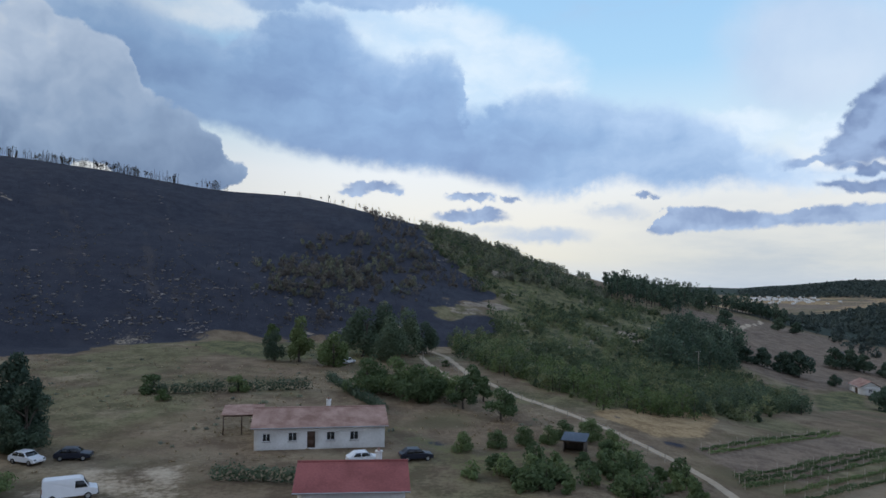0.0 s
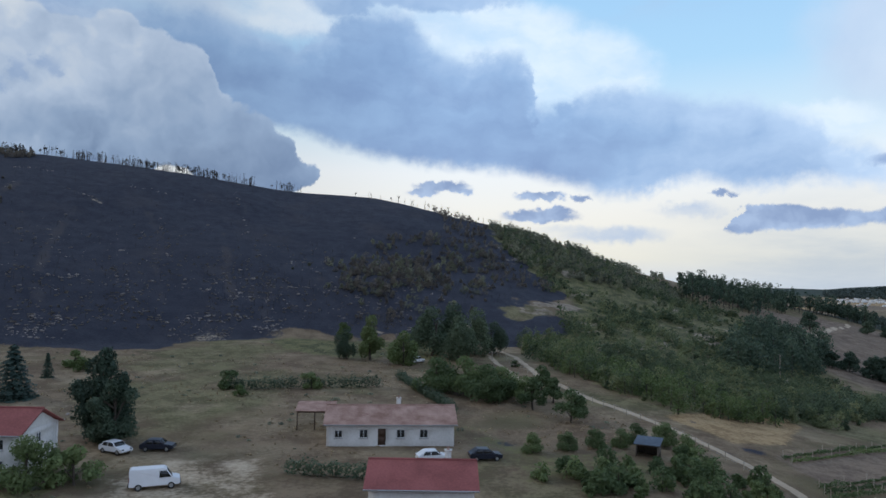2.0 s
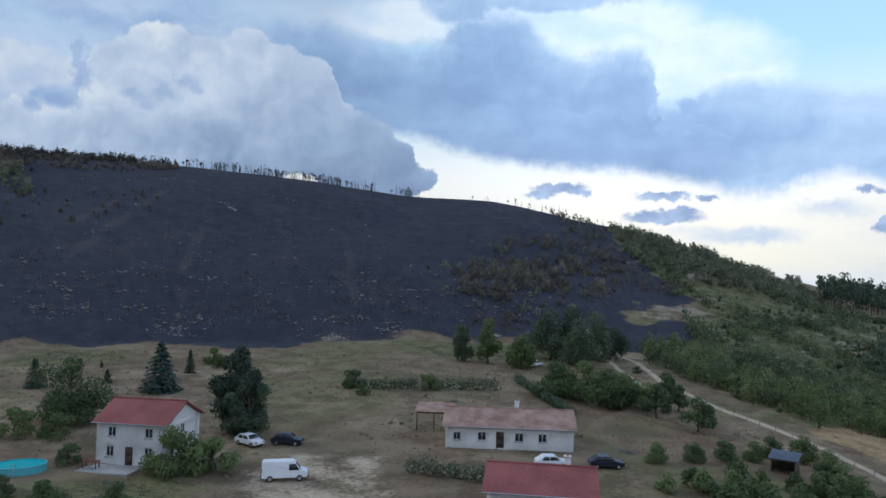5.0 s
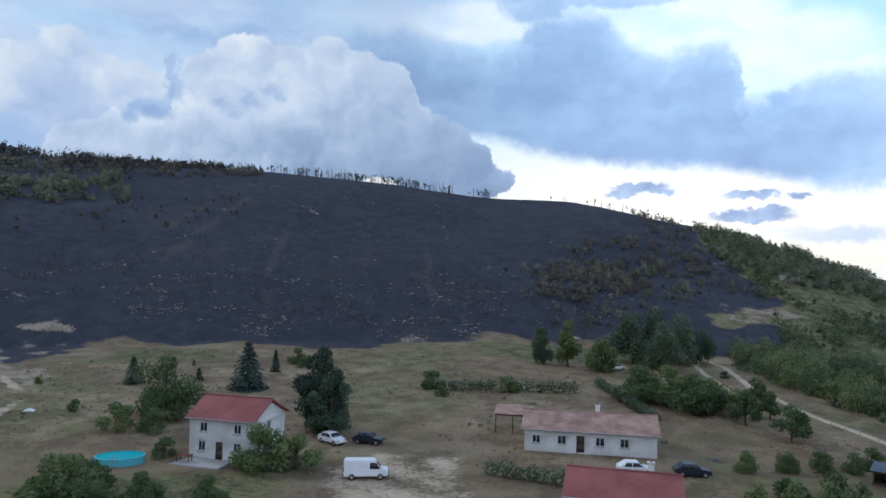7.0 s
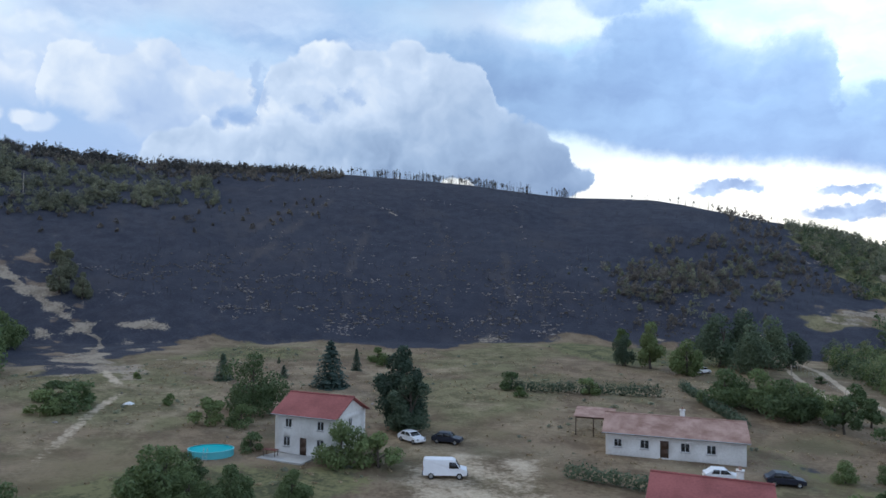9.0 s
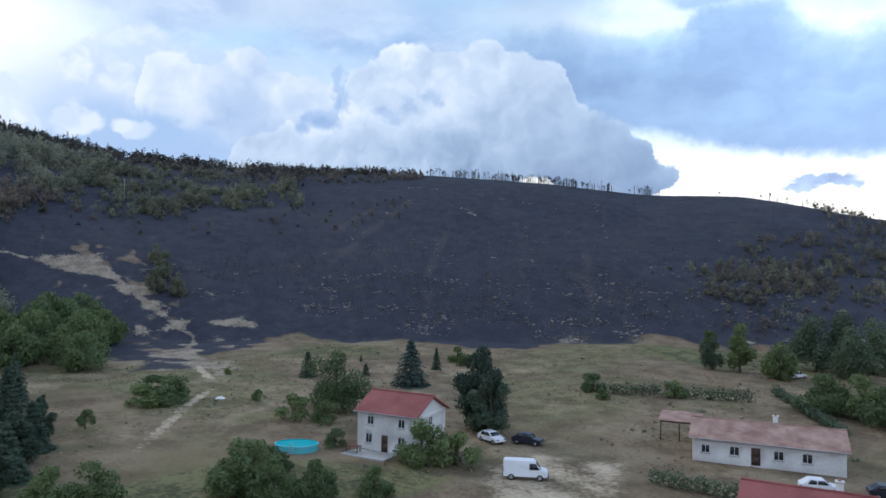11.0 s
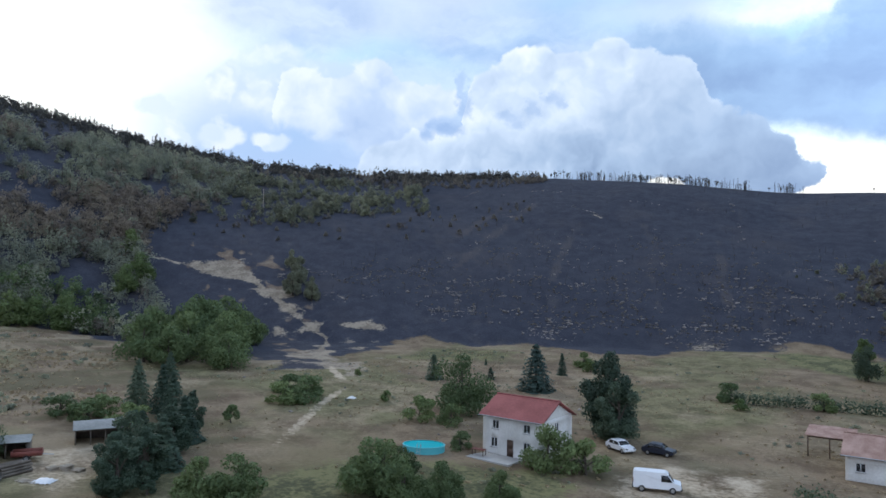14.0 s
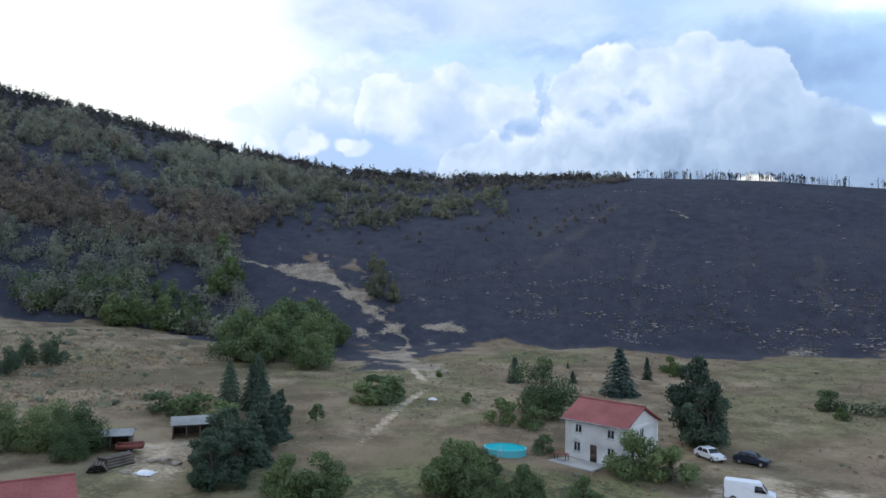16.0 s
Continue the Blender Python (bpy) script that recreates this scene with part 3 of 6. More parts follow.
# the plan: where the fire went, tracks, fields
FIRE = [(-224, 30), (-219, 47), (-202, 66), (-172, 70), (-146, 84), (-138, 88), (-124, 79), (-126, 89), (-138.5, 108), (-147, 129), (-141, 138), (-133, 143.5), (-125, 153),
        (-115, 160), (-102, 160.5), (-89, 167), (-83, 181), (-72, 192), (-66, 199), (-58, 200), (-48, 199), (-37, 205), (-23, 203), (-10, 200),
        (6, 203), (14, 211), (15, 228), (-2, 223), (-7, 231), (3, 245), (19, 262), (18, 282), (4, 302), (-3, 335), (-10, 372), (-22, 460), (-120, 480), (-300, 420), (-430, 330), (-500, 100),
        (-480, 0), (-330, -10), (-235, 5)]
ROAD = [(-14, 214), (-7.6, 199.6), (1.1, 179), (5.8, 150), (9.6, 141), (15, 128), (21, 117.5), (26, 108.4), (29.4, 99.5), (31.7, 92), (33, 85.7), (33.5, 76), (33, 60), (29, 30)]
SIDE_PATH = [(-6, 181), (-3, 164), (1, 148), (5.2, 133.4)]
FIELD_PATH = [(110.2, 313.4), (132.6, 338.2), (174.2, 403), (216.2, 473.7)]
LEFT_TRACK = [(-62, 30), (-74.4, 44.7), (-83, 54.5), (-95, 68), (-106, 82), (-125, 92), (-143, 101), (-161, 117.5), (-172, 118), (-188, 119.5), (-207, 121)]
BANK_WALL = [(-39.7, 205.3), (-29.6, 205.7)]
UPPER_TRACK = [(-207, 121), (-222, 116), (-236, 108), (-250, 100)]
CLEARING = [(-235, 110), (-227, 122), (-216, 124), (-206, 122), (-213, 117), (-222, 112)]
PALE_D = [(-2, 232), (9, 249), (24, 259), (25, 249), (14, 232), (3, 227)]
PALE_E = [(62, 250), (64, 263), (78, 270), (71, 250)]
PALE_F = [(21, 308), (32, 328), (31, 314), (23, 303)]
ASH = [(-92, 183), (-84, 190), (-76, 189), (-81, 178), (-90, 179)]
BARE_FLANK = [(25, 262), (50, 280), (80, 300), (90, 285), (60, 262), (34, 246)]
PALE_A = [(-203, 118), (-194, 127), (-189, 124), (-195, 118)]
PALE_B = [(-166, 124), (-154, 136), (-152, 130), (-157, 126)]
PALE_C = [(-150, 97), (-142, 104), (-134, 97), (-140, 92)]
SKID_TRACKS = [[(-168, 160), (-182, 202), (-204, 268)], [(-191, 262), (-175, 260), (-159, 260)]]
FAINT_TRACKS = [[(-197, 261), (-189, 232), (-181, 207), (-169, 177)], [(-165, 249), (-151, 216), (-138, 191)], [(-144, 264), (-128, 243), (-116, 218), (-101, 196)],
                [(-112, 262), (-98, 232), (-88, 212)], [(-210, 255), (-199, 222), (-188, 196)]]
SCRAPED = [(-250, 98), (-250, 116), (-225, 137), (-171, 127), (-139, 103), (-138, 90), (-208, 106)]
YARD = [(-44, 84), (-36, 87), (-27, 86), (-20, 70), (-16, 40), (-30, 40), (-41, 60), (-48, 70)]
YARD_LEFT = [(-98, 24), (-93, 38), (-84, 36), (-76, 28), (-72, 20), (-84, 18)]
STRAW = [(25, 120), (52, 146), (52, 132), (42, 113), (33, 108)]
SOIL = [(142, 435), (198, 476), (240, 470), (290, 440), (200, 300), (154, 244), (124, 236), (108, 250), (118, 300), (126, 376)]
PLOUGHED = [(36, 104), (76, 142), (88, 130), (48, 92), (38, 92)]
MEADOW = [(119, 225), (150, 251), (122, 202), (95, 177)]
GREEN_TOP = [(-72, 190), (-60, 198), (-46, 197), (-30, 200), (-16, 190), (-16, 165), (-40, 160), (-60, 172)]
GREEN_LEFT = [(-140, 132), (-132, 140), (-112, 150), (-104, 130), (-120, 112), (-132, 108)]
SHRUBBY = [(7, 188), (16.6, 140), (27.6, 124), (46, 128), (87, 167), (107, 244), (115, 359), (88, 402), (40, 405), (-20, 410), (-16, 340), (-6, 300), (14, 285), (20, 262), (14, 236), (10, 212)]
GARDEN = [(-66, 58), (-46, 72), (-40, 62), (-42, 44), (-60, 30), (-72, 40), (-70, 52)]
ORCHARD = [(-22, 138), (-8, 112), (4, 100), (24, 97), (26, 74), (-2, 74), (-14, 100)]

views = np.concatenate([np.arange(-180, -42, 3.0), np.arange(-42, 94, 0.4), np.arange(94, 180, 3.0)])
reach = [0.02, 6.0, 15.0, 25.0, 35.0]
while reach[-1] < 4900:
    reach.append(reach[-1] * (1.0072 if 60 < reach[-1] < 470 else 1.03))
reach = np.array(reach)
RA, RR_ = np.meshgrid(np.radians(views), reach, indexing="ij")
GX, GY = -np.sin(RA) * RR_, np.cos(RA) * RR_
GX[:, 0], GY[:, 0] = 0.3, 0.2
GZ = ground_z(GX, GY)
na, nr = GX.shape
verts = np.stack([GX, GY, GZ], -1).reshape(-1, 3)
i, j = np.meshgrid(np.arange(na), np.arange(nr - 1), indexing="ij")
i2 = (i + 1) % na
quads = np.stack([i * nr + j, i * nr + j + 1, i2 * nr + j + 1, i2 * nr + j], -1).reshape(-1, 4)


def mesh_of(name, verts, faces, mat, smooth=False, tint=None):
    """A mesh from arrays of corners and of faces with the same count of corners."""
    me = bpy.data.meshes.new(name)
    verts, faces = np.asarray(verts, np.float32), np.asarray(faces, np.int32)
    k = faces.shape[1]
    me.vertices.add(len(verts))
    me.vertices.foreach_set("co", verts.ravel())
    me.loops.add(faces.size)
    me.loops.foreach_set("vertex_index", faces.ravel())
    me.polygons.add(len(faces))
    me.polygons.foreach_set("loop_start", np.arange(0, faces.size, k, dtype=np.int32))
    if tint is not None:
        me.attributes.new("tint", "FLOAT", "POINT").data.foreach_set("value", np.asarray(tint, np.float32))
    me.update(calc_edges=True)
    if smooth:
        me.polygons.foreach_set("use_smooth", np.ones(len(faces), bool))
    me.materials.append(mat)
    return me


def cover_of(x, y):
    """What lies on the ground: burnt, green, path; soil, straw, pale clearings."""
    r = np.hypot(x, y)
    az = np.degrees(np.arctan2(-x, y))
    wx, wy = x + 4.5 * bumps(x, y, 13, 45) + 1.6 * bumps(x, y, 4, 46), y + 4.5 * bumps(x, y, 11, 47) + 1.6 * bumps(x, y, 4, 48)
    burnt = area(wx, wy, FIRE, 5.0) + 0.16 * bumps(x, y, 7, 26) + 0.12 * bumps(x, y, 2.7, 27)
    burnt = burnt + 0.3 * step(-30, 0, x) * (bumps(x, y, 16, 8) + bumps(x, y, 5, 9))
    burnt = burnt - area(x, y, SCRAPED, 8) * (0.22 + 0.5 * bumps(x * 0.6 + y * 0.3, y * 1.2, 2.6, 51) + 0.25 * bumps(x, y, 17, 52))
    green = np.maximum.reduce([0.75 * area(x, y, GREEN_TOP, 8), 0.62 * area(x, y, GREEN_LEFT, 8), area(x, y, MEADOW, 4), 0.8 * area(x, y, SHRUBBY, 10), 0.5 * area(x, y, ORCHARD, 8), 0.7 * area(x, y, GARDEN, 6)])
    road = np.clip(1.1 - along(x, y, ROAD) / 1.15, 0, 1)
    road = np.maximum(road, np.clip(1.0 - along(x, y, SIDE_PATH) / 1.3, 0, 1))
    road = np.maximum(road, 0.8 * np.clip(1.2 - along(x, y, FIELD_PATH) / 3.0, 0, 1))
    road = np.maximum(road, (0.5 + 0.1 * bumps(x, y, 9, 28)) * np.clip(1.5 - along(x, y, LEFT_TRACK[:6]) / 1.5, 0, 1))
    road = np.maximum(road, 0.5 * area(x, y, YARD, 6))
    road = np.maximum(road, 0.5 * area(x, y, YARD_LEFT, 4))
    far = step(1750, 1950, r) * step(3000, 2800, r)
    soil = np.maximum(area(x, y, SOIL, 12), far * (0.5 + 0.6 * bumps(x, y, 170, 24)))
    soil = np.maximum(soil, 0.85 * area(x, y, PLOUGHED, 4))
    soil = np.maximum(soil, area(x, y, SCRAPED, 10))
    straw = np.maximum(area(x, y, STRAW, 4), far * (0.5 + 0.6 * bumps(x, y, 140, 25)))
    pale = np.maximum.reduce([area(x, y, p, 3.5) for p in (CLEARING, PALE_A, PALE_B, PALE_C, PALE_D, PALE_E, PALE_F)] + [0.42 * area(x, y, ASH, 5), 0.6 * area(x, y, BARE_FLANK, 6)])
    pale = np.maximum(pale, 0.75 * np.clip(1.2 - along(x, y, LEFT_TRACK[5:]) / 1.3, 0, 1))
    pale = np.maximum(pale, 0.6 * np.clip(1.2 - along(x, y, UPPER_TRACK) / 1.5, 0, 1))
    pale = np.maximum(pale, 0.8 * np.clip(1.2 - along(x, y, BANK_WALL) / 1.0, 0, 1))
    for line in SKID_TRACKS:
        pale = np.maximum(pale, np.clip(1.2 - along(x, y, line) / 1.6, 0, 1) * (0.36 + 0.22 * bumps(x, y, 6, 53)))
    shelf = bumps(x * 0.25, ground_z(x, y) * 7.0 + 2 * bumps(x, y, 20, 54), 5.0, 55)
    pale = np.maximum(pale, area(x, y, SHRUBBY, 10) * (0.22 + 0.42 * shelf))
    near_burn = np.clip(1 - along(x, y, LEFT_TRACK[5:]) / 26, 0, 1)
    pale = np.maximum(pale, near_burn * (0.42 + 0.35 * bumps(x, y, 5, 36) + 0.2 * bumps(x, y, 14, 37)))
    shelves = np.maximum(area(x, y, PALE_D, 9), area(x, y, BARE_FLANK, 9))
    pale = pale - 0.8 * shelves * step(-0.6, 0.2, bumps(x * 0.3, y * 1.6 - x * 0.5, 3.2, 67) + 0.5 * bumps(x, y, 6, 68))
    pale = pale + 0.2 * bumps(x, y, 5, 29)
    return np.stack([burnt, green, road], -1), np.stack([soil, straw, pale], -1)


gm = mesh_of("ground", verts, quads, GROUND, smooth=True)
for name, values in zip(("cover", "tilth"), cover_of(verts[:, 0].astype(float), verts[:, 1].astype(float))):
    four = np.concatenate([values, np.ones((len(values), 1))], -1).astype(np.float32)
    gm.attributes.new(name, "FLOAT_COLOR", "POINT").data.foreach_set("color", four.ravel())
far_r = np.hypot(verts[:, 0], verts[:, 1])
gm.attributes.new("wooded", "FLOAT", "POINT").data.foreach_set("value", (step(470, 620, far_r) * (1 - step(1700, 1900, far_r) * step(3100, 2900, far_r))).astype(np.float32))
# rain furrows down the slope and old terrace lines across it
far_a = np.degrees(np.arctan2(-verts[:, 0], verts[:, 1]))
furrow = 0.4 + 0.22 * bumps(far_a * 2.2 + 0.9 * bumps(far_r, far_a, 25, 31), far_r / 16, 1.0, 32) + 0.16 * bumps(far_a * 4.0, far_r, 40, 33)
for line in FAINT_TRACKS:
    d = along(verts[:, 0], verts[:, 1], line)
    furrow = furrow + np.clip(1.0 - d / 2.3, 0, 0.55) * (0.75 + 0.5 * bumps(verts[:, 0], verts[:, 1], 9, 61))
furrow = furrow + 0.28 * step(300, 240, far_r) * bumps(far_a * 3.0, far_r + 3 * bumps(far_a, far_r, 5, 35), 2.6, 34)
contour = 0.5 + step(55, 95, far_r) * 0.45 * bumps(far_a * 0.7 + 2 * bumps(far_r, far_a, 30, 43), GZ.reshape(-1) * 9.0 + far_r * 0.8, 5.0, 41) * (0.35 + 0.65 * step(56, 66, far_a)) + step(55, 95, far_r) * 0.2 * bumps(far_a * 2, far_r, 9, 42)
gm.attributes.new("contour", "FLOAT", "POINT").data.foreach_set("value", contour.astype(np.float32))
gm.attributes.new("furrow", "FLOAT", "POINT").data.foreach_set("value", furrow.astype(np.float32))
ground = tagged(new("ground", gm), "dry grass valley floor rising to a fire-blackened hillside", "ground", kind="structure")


def spot(x, y):
    return float(ground_z(x, y))


# ---- building blocks ----
def part(name, mesh, parent, label=""):
    """A mesh as a part of a thing or of a part."""
    ob = new(name, mesh)
    ob.parent = parent
    return tagged(ob, label)


def thing(name, m, label, category, group=""):
    ob = new(name)
    ob.matrix_world = m
    return tagged(ob, label, category, group)


def leaf_quads(rng, centres, normals, size):
    """Kite-shaped leaf sprays round centres."""
    k = len(centres)
    a = rng.normal(size=(k, 3))
    t = np.cross(normals, a)
    t /= np.linalg.norm(t, axis=1)[:, None] + 1e-9
    b = np.cross(normals, t)
    s = (size * rng.uniform(0.6, 1.4, k))[:, None]
    bend = normals * s * rng.uniform(-0.35, 0.35, k)[:, None]
    v = np.stack([centres - t * s, centres - b * s * 0.62 + bend, centres + t * s, centres + b * s * 0.62 + bend], 1).reshape(-1, 3)
    return v, np.arange(4 * k).reshape(-1, 4)


def unit(rng, k):
    d = rng.normal(size=(k, 3))
    return d / (np.linalg.norm(d, axis=1)[:, None] + 1e-9)


def round_crown(rng, k, height, radius, base=0.25, lobes=9, lobe=0.45, top=1.0, size=0.3):
    """Leaves gathered in lobes inside an egg-shaped crown."""
    mid, half = height * (1 + base) / 2, height * (1 - base) / 2
    c = unit(rng, lobes) * rng.uniform(0.45, 1.0, lobes)[:, None]
    c = c * np.array([radius * (1 - lobe * 0.45), radius * (1 - lobe * 0.45), half * (1 - lobe * 0.45)])
    c[:, 2] += mid - 0.1 * half
    c[0] = (0, 0, height - lobe * half * 0.9 * top)
    low = max(1, int(lobes * 0.4))  # a skirt of boughs near the ground
    a = np.arange(low) * 2.4 + rng.uniform(0, 6.28)
    c[-low:] = np.stack([np.cos(a) * radius * 0.58, np.sin(a) * radius * 0.58, height * (base + 0.2) + rng.uniform(-0.06, 0.12, low) * height], 1)
    own = rng.uniform(0.75, 1.2, lobes)
    pick = rng.integers(0, lobes, k)
    d = unit(rng, k)
    d[:, 2] = np.where((d[:, 2] < -0.5) & (rng.random(k) < 0.35), -d[:, 2], d[:, 2])
    far = rng.uniform(0.55, 1.05, k)[:, None]
    p = c[pick] + d * far * (own[pick] * lobe)[:, None] * np.array([radius, radius, min(half, radius * 1.1)])
    nrm = d * 0.9 + unit(rng, k) * 0.8
    nrm /= np.linalg.norm(nrm, axis=1)[:, None]
    v, f = leaf_quads(rng, p, nrm, size)
    return v, f, c


def cone_crown(rng, k, height, radius, tiers=11, base=0.06, size=0.3, droop=0.25):
    """Whorls of drooping boughs on a tapering cone."""
    tier = np.minimum((rng.random(k) ** 1.6 * tiers).astype(int), tiers - 1)
    bough = rng.integers(0, 9, k)
    turn = bough * 0.698 + tier * 1.3 + rng.normal(0, 0.16, k)
    lift = base + (1 - base) * (tier + 0.15) / tiers
    reach_ = radius * (1 - lift) ** 0.85 * (0.85 + 0.3 * hash2(tier.astype(float), bough.astype(float), 3.0)) + 0.1
    u = np.sqrt(rng.random(k))
    r = reach_ * u
    z = height * lift + rng.normal(0, 0.1, k) - droop * r * u + (height / tiers) * 0.5 * (1 - u)
    p = np.stack([np.cos(turn) * r, np.sin(turn) * r, np.maximum(z, 0.1)], 1)
    nrm = np.stack([np.cos(turn) * 0.6, np.sin(turn) * 0.6, np.full(k, 0.9)], 1) + unit(rng, k) * 0.55
    nrm /= np.linalg.norm(nrm, axis=1)[:, None]
    v, f = leaf_quads(rng, p, nrm, size)
    return v, f


def limb(a, b, ra, rb, sides=6):
    """A tapering round of wood from a to b."""
    a, b = np.asarray(a, float), np.asarray(b, float)
    d = (b - a) / (np.linalg.norm(b - a) + 1e-9)
    s = np.cross(d, (0.3, 0.9, 0.2))
    s /= np.linalg.norm(s)
    t = np.cross(d, s)
    w = np.arange(sides) * 2 * np.pi / sides
    ring = np.cos(w)[:, None] * s + np.sin(w)[:, None] * t
    v = np.concatenate([a + ring * ra, b + ring * rb])
    q = np.arange(sides)
    return v, np.stack([q, (q + 1) % sides, (q + 1) % sides + sides, q + sides], 1)


def joined(pieces):
    vs, fs, at_ = [], [], 0
    for v, f in pieces:
        vs.append(v)
        fs.append(f + at_)
        at_ += len(v)
    return np.concatenate(vs), np.concatenate(fs)


def trunk_with_limbs(rng, height, radius, to, fork=0.3):
    bits, foot = [], np.array((0, 0, -0.3))
    lean = rng.normal(0, 0.04 * height, 2)
    k1, k2 = np.array((lean[0] * 0.4, lean[1] * 0.4, height * fork)), np.array((lean[0], lean[1], height * 0.72))
    bits += [limb(foot, k1, radius * 1.35, radius), limb(k1, k2, radius, radius * 0.45)]
    for c in to:
        s = k1 + (k2 - k1) * rng.uniform(0.0, 0.7)
        knee = s + (c - s) * 0.5 + np.array((0, 0, 0.08 * height))
        bits += [limb(s, knee, radius * 0.5, radius * 0.3, 5), limb(knee, c, radius * 0.3, radius * 0.12, 5)]
    return joined(bits)


KINDS = {
    # name: (leaf, shape, height, radius, base, lobes, leaves, spray)
    "walnut": (LEAF, "round", 9.5, 5.4, 0.0, 20, 7500, 0.19),
    "poplar": (LIGHT_LEAF, "round", 11.0, 3.2, 0.05, 11, 3400, 0.26),
    "garden": (LEAF, "round", 5.0, 3.3, 0.0, 16, 6500, 0.15),
    "thuja": (NEEDLE, "cone", 4.8, 1.2, 0.0, 12, 1500, 0.16),
    "lime": (LIGHT_LEAF, "round", 7.5, 3.6, 0.0, 11, 3000, 0.26),
    "fruit": (LEAF, "round", 4.8, 2.5, 0.16, 9, 1900, 0.2),
    "spreading": (LEAF, "round", 7.0, 4.8, 0.06, 13, 4200, 0.25),
    "dense": (NEEDLE, "round", 12.8, 3.9, 0.0, 26, 9000, 0.22),
    "oak": (DARK_LEAF, "round", 11.0, 5.0, 0.0, 14, 4200, 0.28),
    "dome": (LEAF, "round", 5.0, 3.1, 0.0, 14, 4200, 0.15),
    "bush": (LEAF, "round", 2.6, 1.9, 0.0, 9, 1500, 0.13),
    "pale_bush": (LIGHT_LEAF, "round", 2.6, 1.7, 0.0, 6, 900, 0.18),
    "spruce": (BLUE_NEEDLE, "cone", 9.0, 2.7, 0.03, 12, 4200, 0.2),
    "fir": (NEEDLE, "cone", 9.0, 2.9, 0.03, 11, 4200, 0.22),
    "cypress": (NEEDLE, "round", 4.8, 1.15, 0.0, 9, 1100, 0.17),
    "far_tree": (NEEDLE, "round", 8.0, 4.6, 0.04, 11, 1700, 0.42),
    "grey": (OLIVE_LEAF, "round", 6.0, 2.4, 0.05, 10, 1700, 0.24),
    "dead": (CHAR, "bare", 4.0, 1.2, 0.2, 7, 0, 0.1),
}
built = {}


def plant(kind, x, y, height, label, category="tree", name="tree", wide=1.0, group=""):
    """A tree of a kind at a place of the plan, with trunk and crown."""
    leaf, shape, h0, r0, base, lobes, count, spray = KINDS[kind]
    turn = (x * 37.7 + y * 91.3) % 360
    s = height / h0
    m = pose(x, y, spot(x, y) - 0.06, 0, 0, turn) @ Matrix.Diagonal((s * wide, s * wide, s, 1))
    variant = (kind, int(turn) % 2)
    if variant in built:
        ob = copy_thing(built[variant], pose(0, 0, 0))
        ob.matrix_basis = m
        ob.name = name
        return tagged(ob, label, category, group)
    rng = np.random.default_rng(int(turn) + len(kind) * 17)
    ob = thing(name, m, label, category, group)
    if shape == "round":
        v, f, c = round_crown(rng, count, h0, r0, base, lobes, (0.36 if lobes > 15 else 0.42) if lobes > 8 else 0.5, size=spray)
        part("crown", mesh_of("crown", v, f, leaf), ob)
        tv, tf = trunk_with_limbs(rng, h0, 0.022 * h0 + 0.04, c[:7], max(base * 0.8, 0.1))
    elif shape == "cone":
        v, f = cone_crown(rng, count, h0, r0, lobes, base, spray)
        part("crown", mesh_of("crown", v, f, leaf), ob)
        tv, tf = joined([limb((0, 0, -0.3), (0, 0, h0 * 0.97), 0.17, 0.02)])
    else:
        tv, tf = trunk_with_limbs(rng, h0, 0.06, unit(rng, 7) * np.array((r0, r0, 0.9)) + np.array((0, 0, h0 * 0.75)), 0.3)
    part("trunk", mesh_of("trunk", tv, tf, CHAR if shape == "bare" else BARK, True), ob)
    built[variant] = ob
    return ob


def sow(rng, corners, count, keep=None, apart=0.0):
    """Places scattered over a polygon of the plan."""
    c = np.array(corners)
    out = np.zeros((0, 2))
    while len(out) < count:
        p = rng.uniform(c.min(0), c.max(0), (count * 2, 2))
        p = p[inside(p[:, 0], p[:, 1], corners)]
        if keep is not None:
            p = p[rng.random(len(p)) < keep(p[:, 0], p[:, 1])]
        out = np.concatenate([out, p])
    return out[:count]


